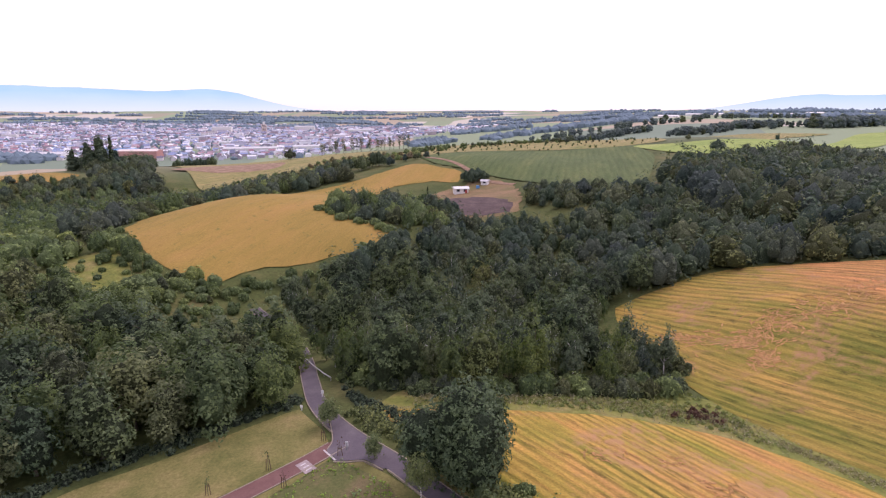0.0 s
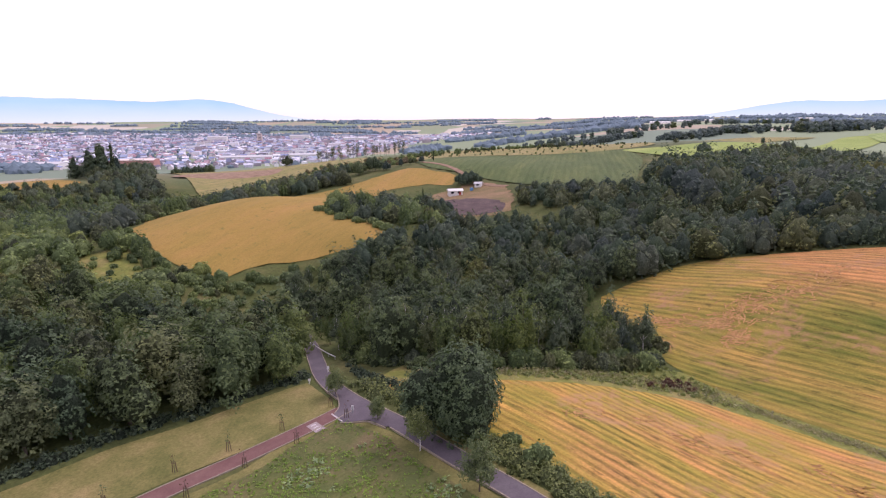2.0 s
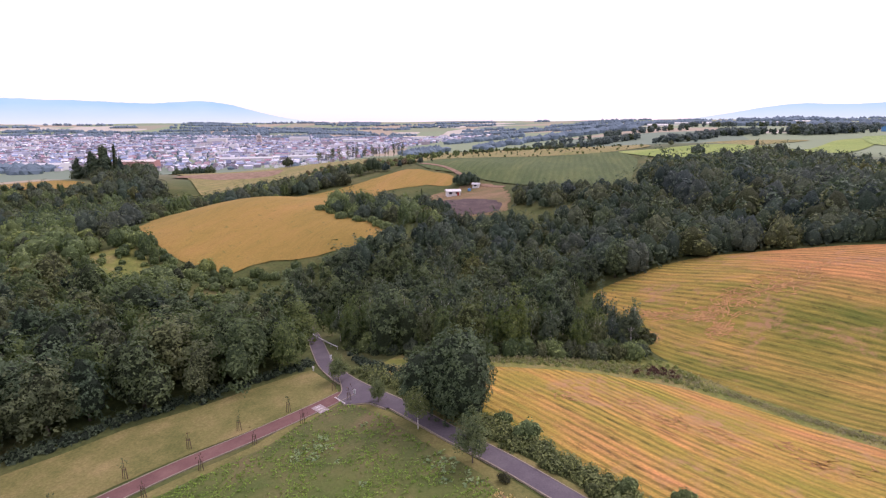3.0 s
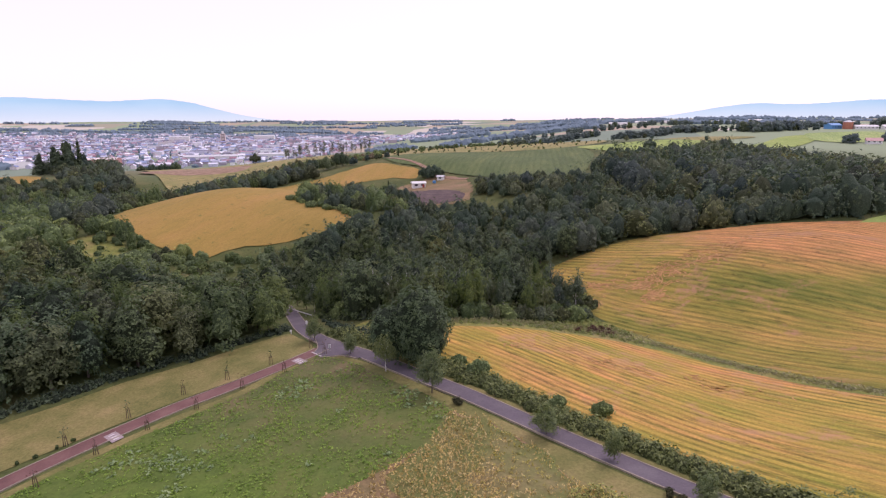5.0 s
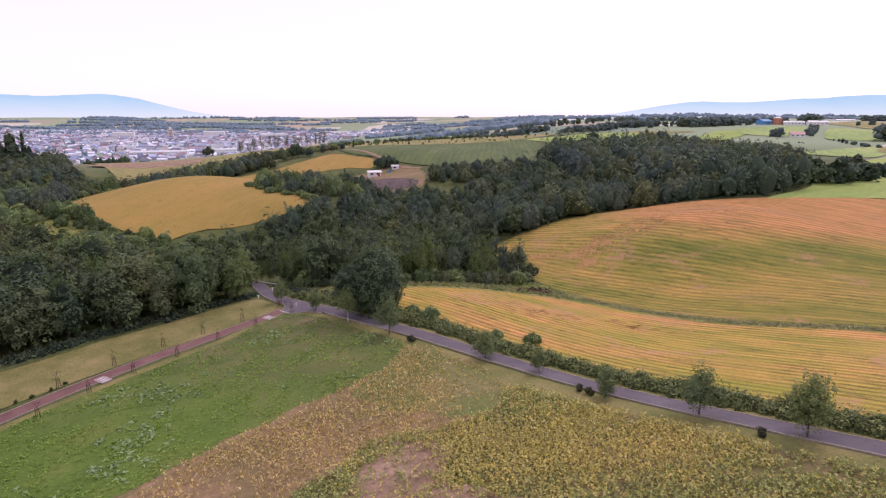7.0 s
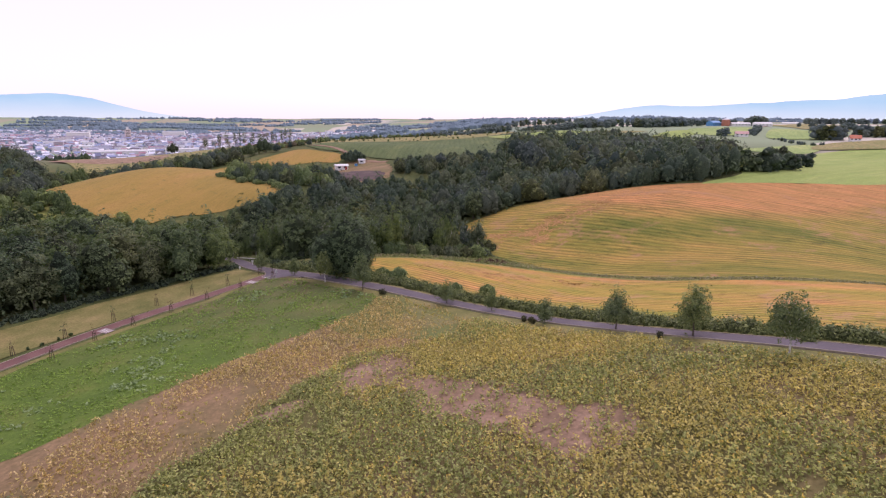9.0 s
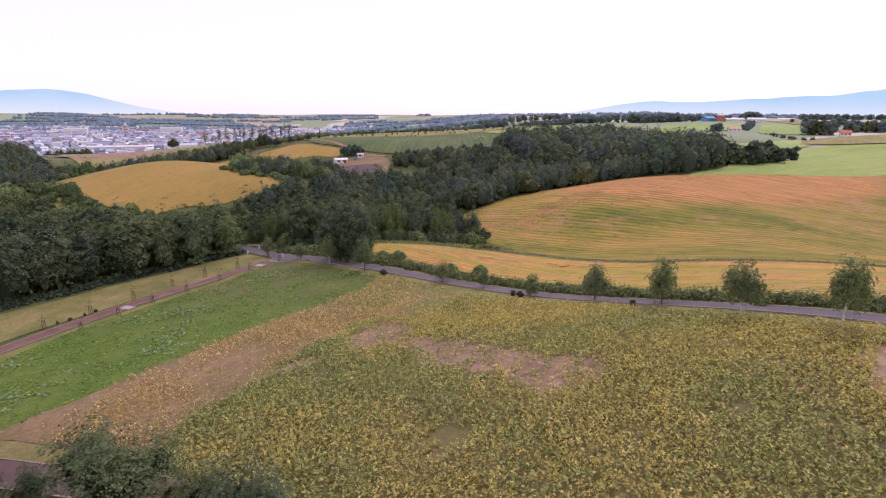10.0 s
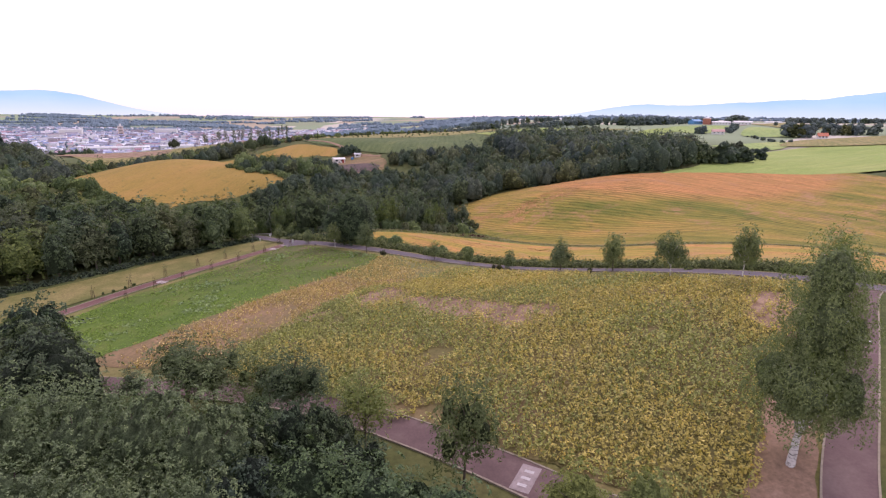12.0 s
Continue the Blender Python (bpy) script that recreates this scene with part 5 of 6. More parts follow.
def marking(x, y, along, across, turn, name="road_marking", label="worn white paint patch on the footpath", lift=0.155, material=M_PAINT):
    """A thin sheet of paint that follows the paving."""
    c, s = math.cos(radians(turn)), math.sin(radians(turn))
    v = []
    for a in np.linspace(-along / 2, along / 2, 4):
        for b in np.linspace(-across / 2, across / 2, 4):
            px, py = x + a * c - b * s, y + a * s + b * c
            v.append((px, py, h(px, py) + lift))
    f = [(i * 4 + j, (i + 1) * 4 + j, (i + 1) * 4 + j + 1, i * 4 + j + 1) for i in range(3) for j in range(3)]
    tagged(new(name, mesh_from(name, v, f, [material])), label, "road marking", kind="structure")


M_GREYPAINT = plain_mat("faded_grey_band", (0.34, 0.28, 0.27), 0.85, 0.3, 1.5)
for cx, cy, turn in ((-19.2, 66.9, 43), (-42.0, 46.2, 50), (11.5, -47.5, 138)):
    c, s = math.cos(radians(turn)), math.sin(radians(turn))
    marking(cx, cy, 1.7, 3.0, turn, "path_band", "faded grey band across the footpath", 0.15, M_GREYPAINT)
    for k in (-0.8, 0.0, 0.8):
        marking(cx - s * k, cy + c * k, 0.8, 0.3, turn, lift=0.16)
for rim in ([(-15.6, 67.7), (-13.7, 67.4), (-11.4, 67.4), (-9.6, 66.2), (-8.3, 65.0)], [(-17.3, 70.8), (-17.0, 73.0), (-18.2, 77.3), (-19.6, 80.6)]):
    tagged(ribbon("kerb", spline(rim, 0.6), 0.0, 0.16, 0.2, 0.4, M_KERB), "pale concrete edging round the junction", "kerb", kind="structure")
marking(-16.5, 69.3, 0.25, 3.6, 40, "path_edge_line", "pale concrete strip where the footpath meets the road", 0.175)
marking(52.5, -39.4, 0.5, 1.6, 42)
marking(-58.5, 24.0, 1.4, 1.6, 62, material=M_GREYPAINT)


def box(sx, sy, sz, z0=0.0, bevel=0.0):
    bm = bmesh.new()
    bmesh.ops.create_cube(bm, size=1, matrix=Matrix.Translation((0, 0, z0 + sz / 2)) @ Matrix.Diagonal((sx, sy, sz, 1)))
    if bevel:
        bmesh.ops.bevel(bm, geom=bm.edges[:], offset=bevel, segments=2, affect="EDGES")
    return bm


def part(name, bm, material, parent, label=""):
    me = bpy.data.meshes.new(name)
    bm.to_mesh(me)
    bm.free()
    me.materials.append(material)
    o = new(name, me)
    o.parent = parent
    return tagged(o, label) if label else o


M_WHITE = plain_mat("white_paint", (0.72, 0.72, 0.70), 0.6, 0.12, 1.0)
M_STEEL = plain_mat("galvanised_steel", (0.45, 0.45, 0.45), 0.5, 0.15, 3.0, 0.6)


def at_ground(name, x, y, turn=0.0, sink=0.0):
    root = new(name)
    root.matrix_basis = Matrix.Translation((x, y, h(x, y) - sink)) @ Matrix.Rotation(radians(turn), 4, "Z")
    return root


for x, y, tall, label in ((-22.2, 88.6, 1.4, "white marker post at the road bend"), (-24.6, 83.9, 0.9, "short pale post at the edge of the verge"), (-14.2, 70.4, 1.5, "thin grey sign post at the junction")):
    root = at_ground("marker_post", x, y)
    part("post", box(0.16, 0.16, tall, -0.2, 0.02), M_WHITE if tall < 1.45 else M_STEEL, root)
    part("plate", box(0.42, 0.1, tall * 0.5, tall * 0.45, 0.02), M_WHITE, root)
    tagged(root, label, "post", "posts at the junction")
def stone_marker(x, y, turn):
    root = at_ground("stone_marker", x, y, turn)
    rng = np.random.default_rng(9)
    bm = bmesh.new()
    bmesh.ops.create_icosphere(bm, subdivisions=3, radius=1.0)
    for v in bm.verts:
        v.co = Vector((v.co.x * 0.85, v.co.y * 0.45, v.co.z * 0.75)) * (1 + 0.12 * noise.noise(v.co * 1.7)) + Vector((0, 0, 0.75))
    part("stone", bm, M_WHITE, root)
    part("plinth", box(1.9, 1.1, 0.3, -0.12, 0.04), M_KERB, root)
    tagged(root, "pale weathered stone marker on a low plinth by the footpath", "stone")


stone_marker(40.9, -54.1, 40)
for x, y, tall in ((39.6, -56.2, 1.4), (43.2, -52.0, 1.2), (44.8, -50.6, 1.3)):
    plant_tree("shrub2", x, y, tall, "shrub", "low yellowing shrub beside the footpath", "footpath shrubs", x)
root = at_ground("guard_rail", -27.8, 104.3)
zr = h(-27.8, 104.3)
rail = [(-33, 113), (-30, 108), (-27.5, 103.6), (-24.5, 99), (-22.5, 96.3)]
v, f = tube([(x + 27.8, y - 104.3, h(x, y) - zr + 0.75) for x, y in rail], [0.1] * 5, 8)
o = new("rail", mesh_from("rail", v, f, [M_WHITE]))
o.parent = root
for x, y in rail:
    v, f = tube([(x + 27.8, y - 104.3, h(x, y) - zr - 0.2), (x + 27.8, y - 104.3, h(x, y) - zr + 0.8)], [0.07, 0.07], 6)
    o = new("post", mesh_from("post", v, f, [M_STEEL]))
    o.parent = root
tagged(root, "white metal guard rail on the outside of the road bend", "guard rail")

# ---- the flower park's beds ----
BARE = [((4.6, 5.8), 7.0, 4.8, 62), ((9.5, -0.5), 3.5, 2.6, -40), ((13.6, -5.4), 7.2, 5.0, -48), ((18.4, -11.0), 5.6, 4.0, -40), ((19.6, -15.8), 6.0, 3.2, -70), ((24.0, -14.6), 4.4, 2.6, -50), ((50.8, -29.6), 7.5, 4.2, 42), ((-7, -1), 5.0, 1.2, 30)]
field("soil_strip", [(21.5, -58), (27, -53.5), (34, -47), (41, -41), (44, -43.8), (37, -50), (30, -57), (25, -62.5)], 1.5, M_BARE, "bare brown earth strip under the birch", 0.13, "soil", 1.2)
for (bx, by), ra, rb, turn in BARE:
    c, s = math.cos(radians(turn)), math.sin(radians(turn))
    ring = [(bx + math.cos(a) * ra * c - math.sin(a) * rb * s, by + math.cos(a) * ra * s + math.sin(a) * rb * c) for a in np.linspace(0, 2 * math.pi, 10, endpoint=False)]
    field("bare_patch", ring, 0.6, M_BARE, "bare pinkish earth patch among the sunflowers", 0.14 + 0.006 * len(FIELD_OUTLINES) % 0.05, "soil", 2.6)


def in_bare(x, y):
    ok = np.zeros(x.shape, bool)
    for (bx, by), ra, rb, turn in BARE:
        c, s = math.cos(radians(turn)), math.sin(radians(turn))
        u, w = ((x - bx) * c + (y - by) * s) / ra, (-(x - bx) * s + (y - by) * c) / rb
        ok |= u * u + w * w < 0.45 + 0.75 * np.abs(patchiness(x, y, 0.5, 17.0)) + 0.5 * patchiness(x, y, 0.2, 41.0)
    return ok


def bed_points(poly, gap, seed, jitter=0.42, margin=None):
    rng = np.random.default_rng(seed)
    xs, ys = [p[0] for p in poly], [p[1] for p in poly]
    a, b = np.meshgrid(np.arange(min(xs), max(xs), gap), np.arange(min(ys), max(ys), gap))
    a, b = a.ravel(), b.ravel()
    a, b = a + rng.normal(size=a.shape) * gap * jitter, b + rng.normal(size=b.shape) * gap * jitter
    k = inside(poly, a, b)
    return a[k], b[k], rng


def patchiness(x, y, scale, seed):
    return np.array([noise.noise((u * scale, w * scale, seed)) for u, w in zip(x.tolist(), y.tolist())])


def plants(name, x, y, rng, tall, per, size, leaf, label, head=None, head_size=0.12, head_mask=None, upright=0.0):
    """Many small plants: leaf sprays up a stem, and a flower head where head_mask says so."""
    n = len(x)
    z = height(x, y)
    lv = np.tile(np.linspace(0.25, 1.0, per), n)
    px, py, pz, pt = (np.repeat(q, per) for q in (x, y, z, tall))
    c = np.column_stack([px, py, pz + lv * pt]) + rng.normal(size=(n * per, 3)) * np.array([size * 0.9, size * 0.9, 0.04])
    nn = rng.normal(size=(n * per, 3)) * np.array([1, 1, 0.5]) + np.array([0, 0, 1.0 - upright])
    v, f = leaf_cards(rng, c, nn / np.linalg.norm(nn, axis=1)[:, None], size, -2.5 * max(upright, 0), True)
    V, F, I = [v], [f], [np.zeros(len(f), int)]
    mats = [leaf]
    if head:
        k = head_mask
        c = np.column_stack([x[k], y[k], z[k] + tall[k] * 1.04])
        nn = rng.normal(size=(len(c), 3)) * 0.5 + np.array([0.3, -0.5, 0.7])
        v2, f2 = leaf_cards(rng, c, nn / np.linalg.norm(nn, axis=1)[:, None], head_size, 0, True)
        V.append(v2)
        F.append(f2 + len(v))
        I.append(np.ones(len(f2), int))
        mats.append(head)
    me = mesh_from(name, np.vstack(V), np.vstack(F).tolist(), mats, np.concatenate(I))
    return tagged(new(name, me), label, "plants", kind="stuff")


x, y, rng = bed_points(BED["sunflower_bed"], 0.45, 21, 0.3)
dens = patchiness(x, y, 0.11, 3.0) + 0.5 * patchiness(x, y, 0.4, 8.0)
keep = (~in_bare(x, y) | (rng.random(len(x)) < 0.3)) & (dens > -0.50 + rng.normal(size=len(x)) * 0.1)
x, y, dens = x[keep], y[keep], dens[keep]
tall = rng.uniform(0.6, 1.1, len(x)) + dens * 0.25
heads = rng.random(len(x)) < np.clip(0.14 + (x - 4) * 0.011 + dens * 0.2, 0.05, 0.5)
green = patchiness(x, y, 0.07, 31.0) + 0.22 * rng.normal(size=len(x)) > 0.008 * (x - 16) + 0.003 * (y + 15)
for k, leaf, label in ((~green, M_SUNLEAF, "yellowing sunflowers past their bloom in a dense bed"), (green, M_SUNGREEN, "green sunflowers standing in patches of a dense bed")):
    plants("sunflowers", x[k], y[k], rng, tall[k], 8, 0.16, leaf, label, M_SUNHEAD, 0.115, heads[k], -0.3)
x, y, rng = bed_points(BED["dry_flower_bed"], 0.5, 22)
rim = np.array(spline([(8, 43), (3.5, 34), (-5, 27.5), (-14, 20.5), (-25, 9.5), (-33, 1), (-39, -5)], 1.0))
off = np.array([np.hypot(rim[:, 0] - a, rim[:, 1] - b).min() for a, b in zip(x, y)])
keep = patchiness(x, y, 0.10, 5.0) + 0.25 * rng.normal(size=len(x)) > -0.08 + 0.5 * (off < np.clip(3.5 - 0.14 * (y - 2), 0.2, 5.0)) - 0.1 * (y > 12)
keep &= ~in_bare(x, y)
x, y = x[keep], y[keep]
plants("withered_flowers", x, y, rng, rng.uniform(0.4, 1.0, len(x)), 5, 0.15, M_DRYLEAF, "dry tan withered flower stalks", upright=0.25)
STRAW = [(21, 24), (34, 9.5), (41, 0), (27, -2), (14, 8), (8, 14), (14, 16), (18, 19)]
x, y, rng = bed_points(STRAW, 0.75, 28)
k = (patchiness(x, y, 0.15, 4.0) + 0.3 * rng.normal(size=len(x)) > -0.05) & ~in_bare(x, y)
plants("withered_flowers", x[k], y[k], rng, rng.uniform(0.6, 1.1, k.sum()), 5, 0.15, M_DRYLEAF, "straw coloured dry flower stalks among green ones", upright=0.2)
x, y, rng = bed_points(DRYPART, 0.9, 24)
k = patchiness(x, y, 0.12, 15.0) + 0.2 * rng.normal(size=len(x)) > 0.22 - 0.32 * (y > 13)
plants("dry_bed_weeds", x[k], y[k], rng, rng.uniform(0.2, 0.5, k.sum()), 4, 0.17, M_SUNLEAF, "green weeds among the withered flowers")
x, y, rng = bed_points(BED["weed_bed"], 0.5, 23)
k = patchiness(x, y, 0.2, 6.0) + 0.35 * rng.normal(size=len(x)) > 0.0
plants("weeds", x[k], y[k], rng, rng.uniform(0.12, 0.35, k.sum()), 4, 0.17, M_WEEDLEAF, "low green weeds covering the bed", upright=-1.5)
x, y, rng = bed_points(WEEDS, 0.8, 25)
k = patchiness(x, y, 0.09, 12.0) + 0.6 * patchiness(x, y, 0.5, 2.0) > 0.38
plants("broad_leaf_vegetables", x[k], y[k], rng, rng.uniform(0.15, 0.4, k.sum()), 5, 0.27, M_PALELEAF, "patches of pale broad-leaved vegetables", upright=-1.0)
spots, rng = scatter([(-21, 97), (-10, 90.5), (4, 87), (20, 89.5), (34, 92.5), (43, 96), (47, 106), (43, 117), (37, 105), (30, 98), (10, 94), (-10, 97)], 2.0, 73)
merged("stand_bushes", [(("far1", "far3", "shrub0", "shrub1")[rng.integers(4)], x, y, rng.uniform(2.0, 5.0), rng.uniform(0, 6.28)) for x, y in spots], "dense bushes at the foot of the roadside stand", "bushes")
bank_line = np.array(bank)
rng = np.random.default_rng(61)
pick = rng.integers(len(bank_line), size=5200)
x, y = (bank_line[pick] + rng.normal(size=(5200, 2)) * np.where(bank_line[pick, :1] > 52, 0.75, 1.9)).T
plants("bank_weeds", x, y, rng, rng.uniform(0.25, 0.7, len(x)) * np.where(x > 52, 0.45, 1.1), 4, 0.15, M_GREYWEED, "grey green weeds on the bank between two fields", upright=0.4)

def lodged(name, spots, seed, material, label, reach=1.0):
    """Flattened, swirled straw: flat sheaves lying on the field at x, y, spread, number."""
    rng = np.random.default_rng(seed)
    V, F = [], []
    for cx, cy, spread, n in spots:
        for _ in range(n):
            x, y = cx + rng.normal() * spread, cy + rng.normal() * spread * 0.75
            a = 6.283 * noise.noise((x * 0.10, y * 0.10, seed)) + rng.normal() * 0.5
            for k in range(3):
                c, t = math.cos(a), math.sin(a)
                ln, wd = reach * rng.uniform(0.4, 0.95), reach * rng.uniform(0.12, 0.28)
                b = len(V)
                for u, w in ((-ln, 0), (0, -wd), (ln, 0), (0, wd)):
                    px, py = x + u * c - w * t, y + u * t + w * c
                    V.append((px, py, h(px, py) + (0.2 if u == 0 and w > 0 else 0.14)))
                F.append((b, b + 1, b + 2, b + 3))
                x, y, a = x + c * ln * 1.3, y + t * ln * 1.3, a + rng.normal() * 0.5
    return tagged(new(name, mesh_from(name, V, F, [material])), label, "straw", kind="stuff")


M_LODGED = palette_mat("flattened_straw", [(0.44, 0.235, 0.098), (0.35, 0.19, 0.08), (0.48, 0.27, 0.115), (0.30, 0.195, 0.062), (0.46, 0.245, 0.095), (0.40, 0.25, 0.08)], True, 0.95)
lodged("flattened_barley", [(50.5, 120, 2.0, 40), (57, 118, 2.2, 16), (61.5, 112.5, 1.7, 34), (63, 106.5, 1.9, 60), (66.5, 114, 2.6, 70), (73, 119, 3.4, 70), (82, 118.5, 2.4, 40), (92, 124, 6.0, 60)], 3, M_LODGED, "flattened reddish barley in swirls on the slope")
lodged("flattened_stubble", [(20, 68.5, 1.6, 16), (24, 70, 1.2, 8), (31.5, 68.4, 1.7, 12), (35.5, 63.5, 1.6, 20), (41, 61, 2.8, 16), (50, 57.5, 1.6, 14), (51.5, 52, 1.8, 20), (57, 50, 2.2, 10)], 7, M_LODGED, "flattened reddish straw in swirls on the stubble", 0.55)

# ---- shed and yard on the hill ----
M_REDPAINT = plain_mat("red_paint", (0.35, 0.06, 0.05), 0.6, 0.2, 1.0)
M_BLUEPAINT = plain_mat("blue_paint", (0.10, 0.28, 0.52), 0.5, 0.15, 1.0)
M_DARKGLASS = plain_mat("dark_glass", (0.03, 0.035, 0.045), 0.2, 0.1, 1.0)
M_ROOFGREY = plain_mat("pale_roof_sheet", (0.55, 0.55, 0.56), 0.5, 0.15, 0.5)


def gable(sx, sy, eave, ridge, over=0.5):
    """A pitched roof with thickness, ridge along x."""
    bm = bmesh.new()
    hx, hy, t = sx / 2 + over, sy / 2 + over, 0.25
    drop = (ridge - eave) * over / (sy / 2)
    prof = [(-hy, eave - drop), (0, ridge), (hy, eave - drop), (hy, eave - drop + t), (0, ridge + t), (-hy, eave - drop + t)]
    a = [bm.verts.new((-hx, y, z)) for y, z in prof]
    b = [bm.verts.new((hx, y, z)) for y, z in prof]
    bm.faces.new(a[::-1])
    bm.faces.new(b)
    for i in range(6):
        bm.faces.new((a[i], a[(i + 1) % 6], b[(i + 1) % 6], b[i]))
    bmesh.ops.recalc_face_normals(bm, faces=bm.faces)
    return bm


def walls(sx, sy, eave, ridge):
    """House walls up to the gable."""
    bm = bmesh.new()
    prof = [(-sy / 2, -1.0), (sy / 2, -1.0), (sy / 2, eave), (0, ridge), (-sy / 2, eave)]
    a = [bm.verts.new((-sx / 2, y, z)) for y, z in prof]
    b = [bm.verts.new((sx / 2, y, z)) for y, z in prof]
    bm.faces.new(a[::-1])
    bm.faces.new(b)
    for i in range(5):
        bm.faces.new((a[i], a[(i + 1) % 5], b[(i + 1) % 5], b[i]))
    bmesh.ops.recalc_face_normals(bm, faces=bm.faces)
    return bm


def moved(bm, x, y, z=0.0):
    bmesh.ops.translate(bm, verts=bm.verts, vec=(x, y, z))
    return bm


def building(name, x, y, turn, sx, sy, eave, ridge, wall, roof, label, category="house", windows=2, group=""):
    root = at_ground(name, x, y, turn)
    part("wall", walls(sx, sy, eave, ridge - 0.05), wall, root)
    part("roof", gable(sx, sy, eave, ridge), roof, root)
    for i in range(windows):
        wx = (i + 0.5) / windows * sx - sx / 2
        part("window", moved(box(min(1.6, sx / windows * 0.5), 0.12, 1.1, eave * 0.45), wx, -sy / 2 - 0.02), M_DARKGLASS, root)
    return tagged(root, label, category, group)


building("shed", 2.5, 285, 12, 7.2, 4.6, 2.6, 3.3, M_WHITE, M_WHITE, "small white shed with a red door on the earth yard", "shed", 2)
shed = bpy.data.objects["shed"]
part("door", moved(box(1.2, 0.14, 2.0, 0.0), 2.3, -2.33), M_REDPAINT, shed, "red painted door")
building("shed", 15.5, 297, -20, 3.6, 3.0, 1.9, 2.5, M_WHITE, M_ROOFGREY, "little pale hut beside the hilltop track", "shed", 1)
root = at_ground("water_tank", 11.5, 291)
part("body", box(1.8, 1.4, 1.6, 0, 0.2), M_BLUEPAINT, root)
part("lid", moved(box(0.7, 0.7, 0.2, 1.6, 0.05), 0, 0), M_STEEL, root)
tagged(root, "blue water tank on the yard", "tank")
for x, y, tall, wide in ((8.5, 303, 9.5, 0.9), (12, 306, 8.5, 1.0), (5.5, 306, 7.5, 0.9), (15, 303, 7.0, 0.9)):
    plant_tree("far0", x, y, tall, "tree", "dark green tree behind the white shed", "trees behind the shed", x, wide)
for x, y, tall, key, wide in ((-60, 352, 11, "far0", 1.1), (-50, 358, 12, "far2", 1.1), (-42, 352, 7, "far0", 1.0), (-84, 362, 11, "far0", 1.2), (-78, 356, 12, "far3", 1.2), (-90, 366, 9, "far1", 1.1), (-72, 360, 11, "far2", 1.2), (-70, 346, 9, "far1", 1.1), (-33, 362, 6, "far2", 1.1), (-55, 364, 10, "far3", 1.0),
                              (-20, 372, 5, "far1", 1.0), (-27, 366, 5, "far3", 1.0), (167, 366, 8.5, "far0", 1.2), (176, 436, 5, "far1", 1.0), (262, 470, 6, "far2", 1.0), (-26, 238, 8, "far1", 0.8), (-13, 258, 8, "spire", 0.9),
                              (-150, 500, 12, "far3", 1.0), (-12, 376, 8, "spire", 0.6)):
    plant_tree(key, x, y, tall, "tree", "lone green tree among the upland fields", "hilltop trees", x, wide)
for x, y, tall in ((-271, 405, 22), (-266, 410, 25), (-260, 404, 26), (-276, 410, 19), (-281, 402, 17), (-257, 398, 18), (-254, 406, 29), (-248, 402, 17), (-264, 398, 19), (-286, 408, 15)):
    plant_tree("conifer" if tall < 28 else "spire", x, y, tall * 0.92, "conifer", "tall dark pointed tree above the woods", "conifers", x, 1.7 if tall < 28 else 1.1)
for i in range(30):
    plant_tree("poplar", -128 + i * 2.9 + 2 * math.sin(i * 2.1), 520 + 9 * math.cos(i * 1.7), 12 + 4 * math.sin(i * 3.3), "poplar", "thin tall airy tree in a row above the town", "row of poplars", i, 1.0)
for i in range(7):
    plant_tree("far0", -284 + i * 6, 560 + (i % 2) * 5, 12, "tree", "dense dark evergreen in a clump above the town", "evergreen clump", i, 0.9)
track = spline([(-20, 372), (-6, 352), (4, 333), (12, 312), (20, 298), (30, 287)], 3)
tagged(ribbon("track", track, -1.6, 1.6, 0.3, 0.5, M_BARE), "pale earth farm track beside the corn", "track", kind="structure")
rngs = np.random.default_rng(77)
spots, _ = scatter(SCRUBTOP, 6.0, 31)
strip = [(f"dist{3 + rngs.integers(3)}", x, y, rngs.uniform(0.8, 2.4), 0.0) for x, y in spots if rngs.random() < 0.5]
strip += [(f"far{3 + rngs.integers(3)}", x + rngs.normal() * 9, y + rngs.normal() * 9, rngs.uniform(2, 5.5), rngs.uniform(0, 6)) for x, y in spline([(-38, 440), (20, 500), (60, 520), (100, 525)], 1.5)]
strip += [(f"shrub{rngs.integers(3)}", x + rngs.normal() * 4, y + rngs.normal() * 4, rngs.uniform(2, 4.5), 0.0) for x, y in spline([(-150, 400), (-110, 400), (-70, 396), (-30, 385)], 3)]
strip += [(f"shrub{rngs.integers(3)}", x + rngs.normal() * 2, y + rngs.normal() * 2, rngs.uniform(2, 4), 0.0) for x, y in spline([(-80, 150), (-68, 153), (-55, 160), (-40, 168), (-30, 174)], 2) + spline([(-122, 186), (-108, 168), (-96, 158), (-80, 151)], 1.6) + spline([(-121, 200), (-121, 222), (-110, 262), (-94, 284)], 3.0)]
strip += [(f"shrub{rngs.integers(3)}", x + rngs.normal() * 1.5, y + rngs.normal() * 1.5, rngs.uniform(1.5, 3.5), 0.0) for x, y in spline([(-52, 214), (-40, 201), (-22, 189)], 1.6)]
for i in range(2):
    leafy_kind(f"rusty{i}", 90 + i, "oak", 4, 2.6, 0.05, 260, 0.3, M_LEAF_RUST, r=0.08, limbs=2, tops=3, core=0.8, depth=0.28, width=1.6, spray=4, reach=2.0, grid=(6, 5))
spots, _ = scatter([(-118, 396), (-80, 378), (-34, 372), (-24, 384), (-40, 415), (-62, 440), (-108, 446)], 5.0, 33)
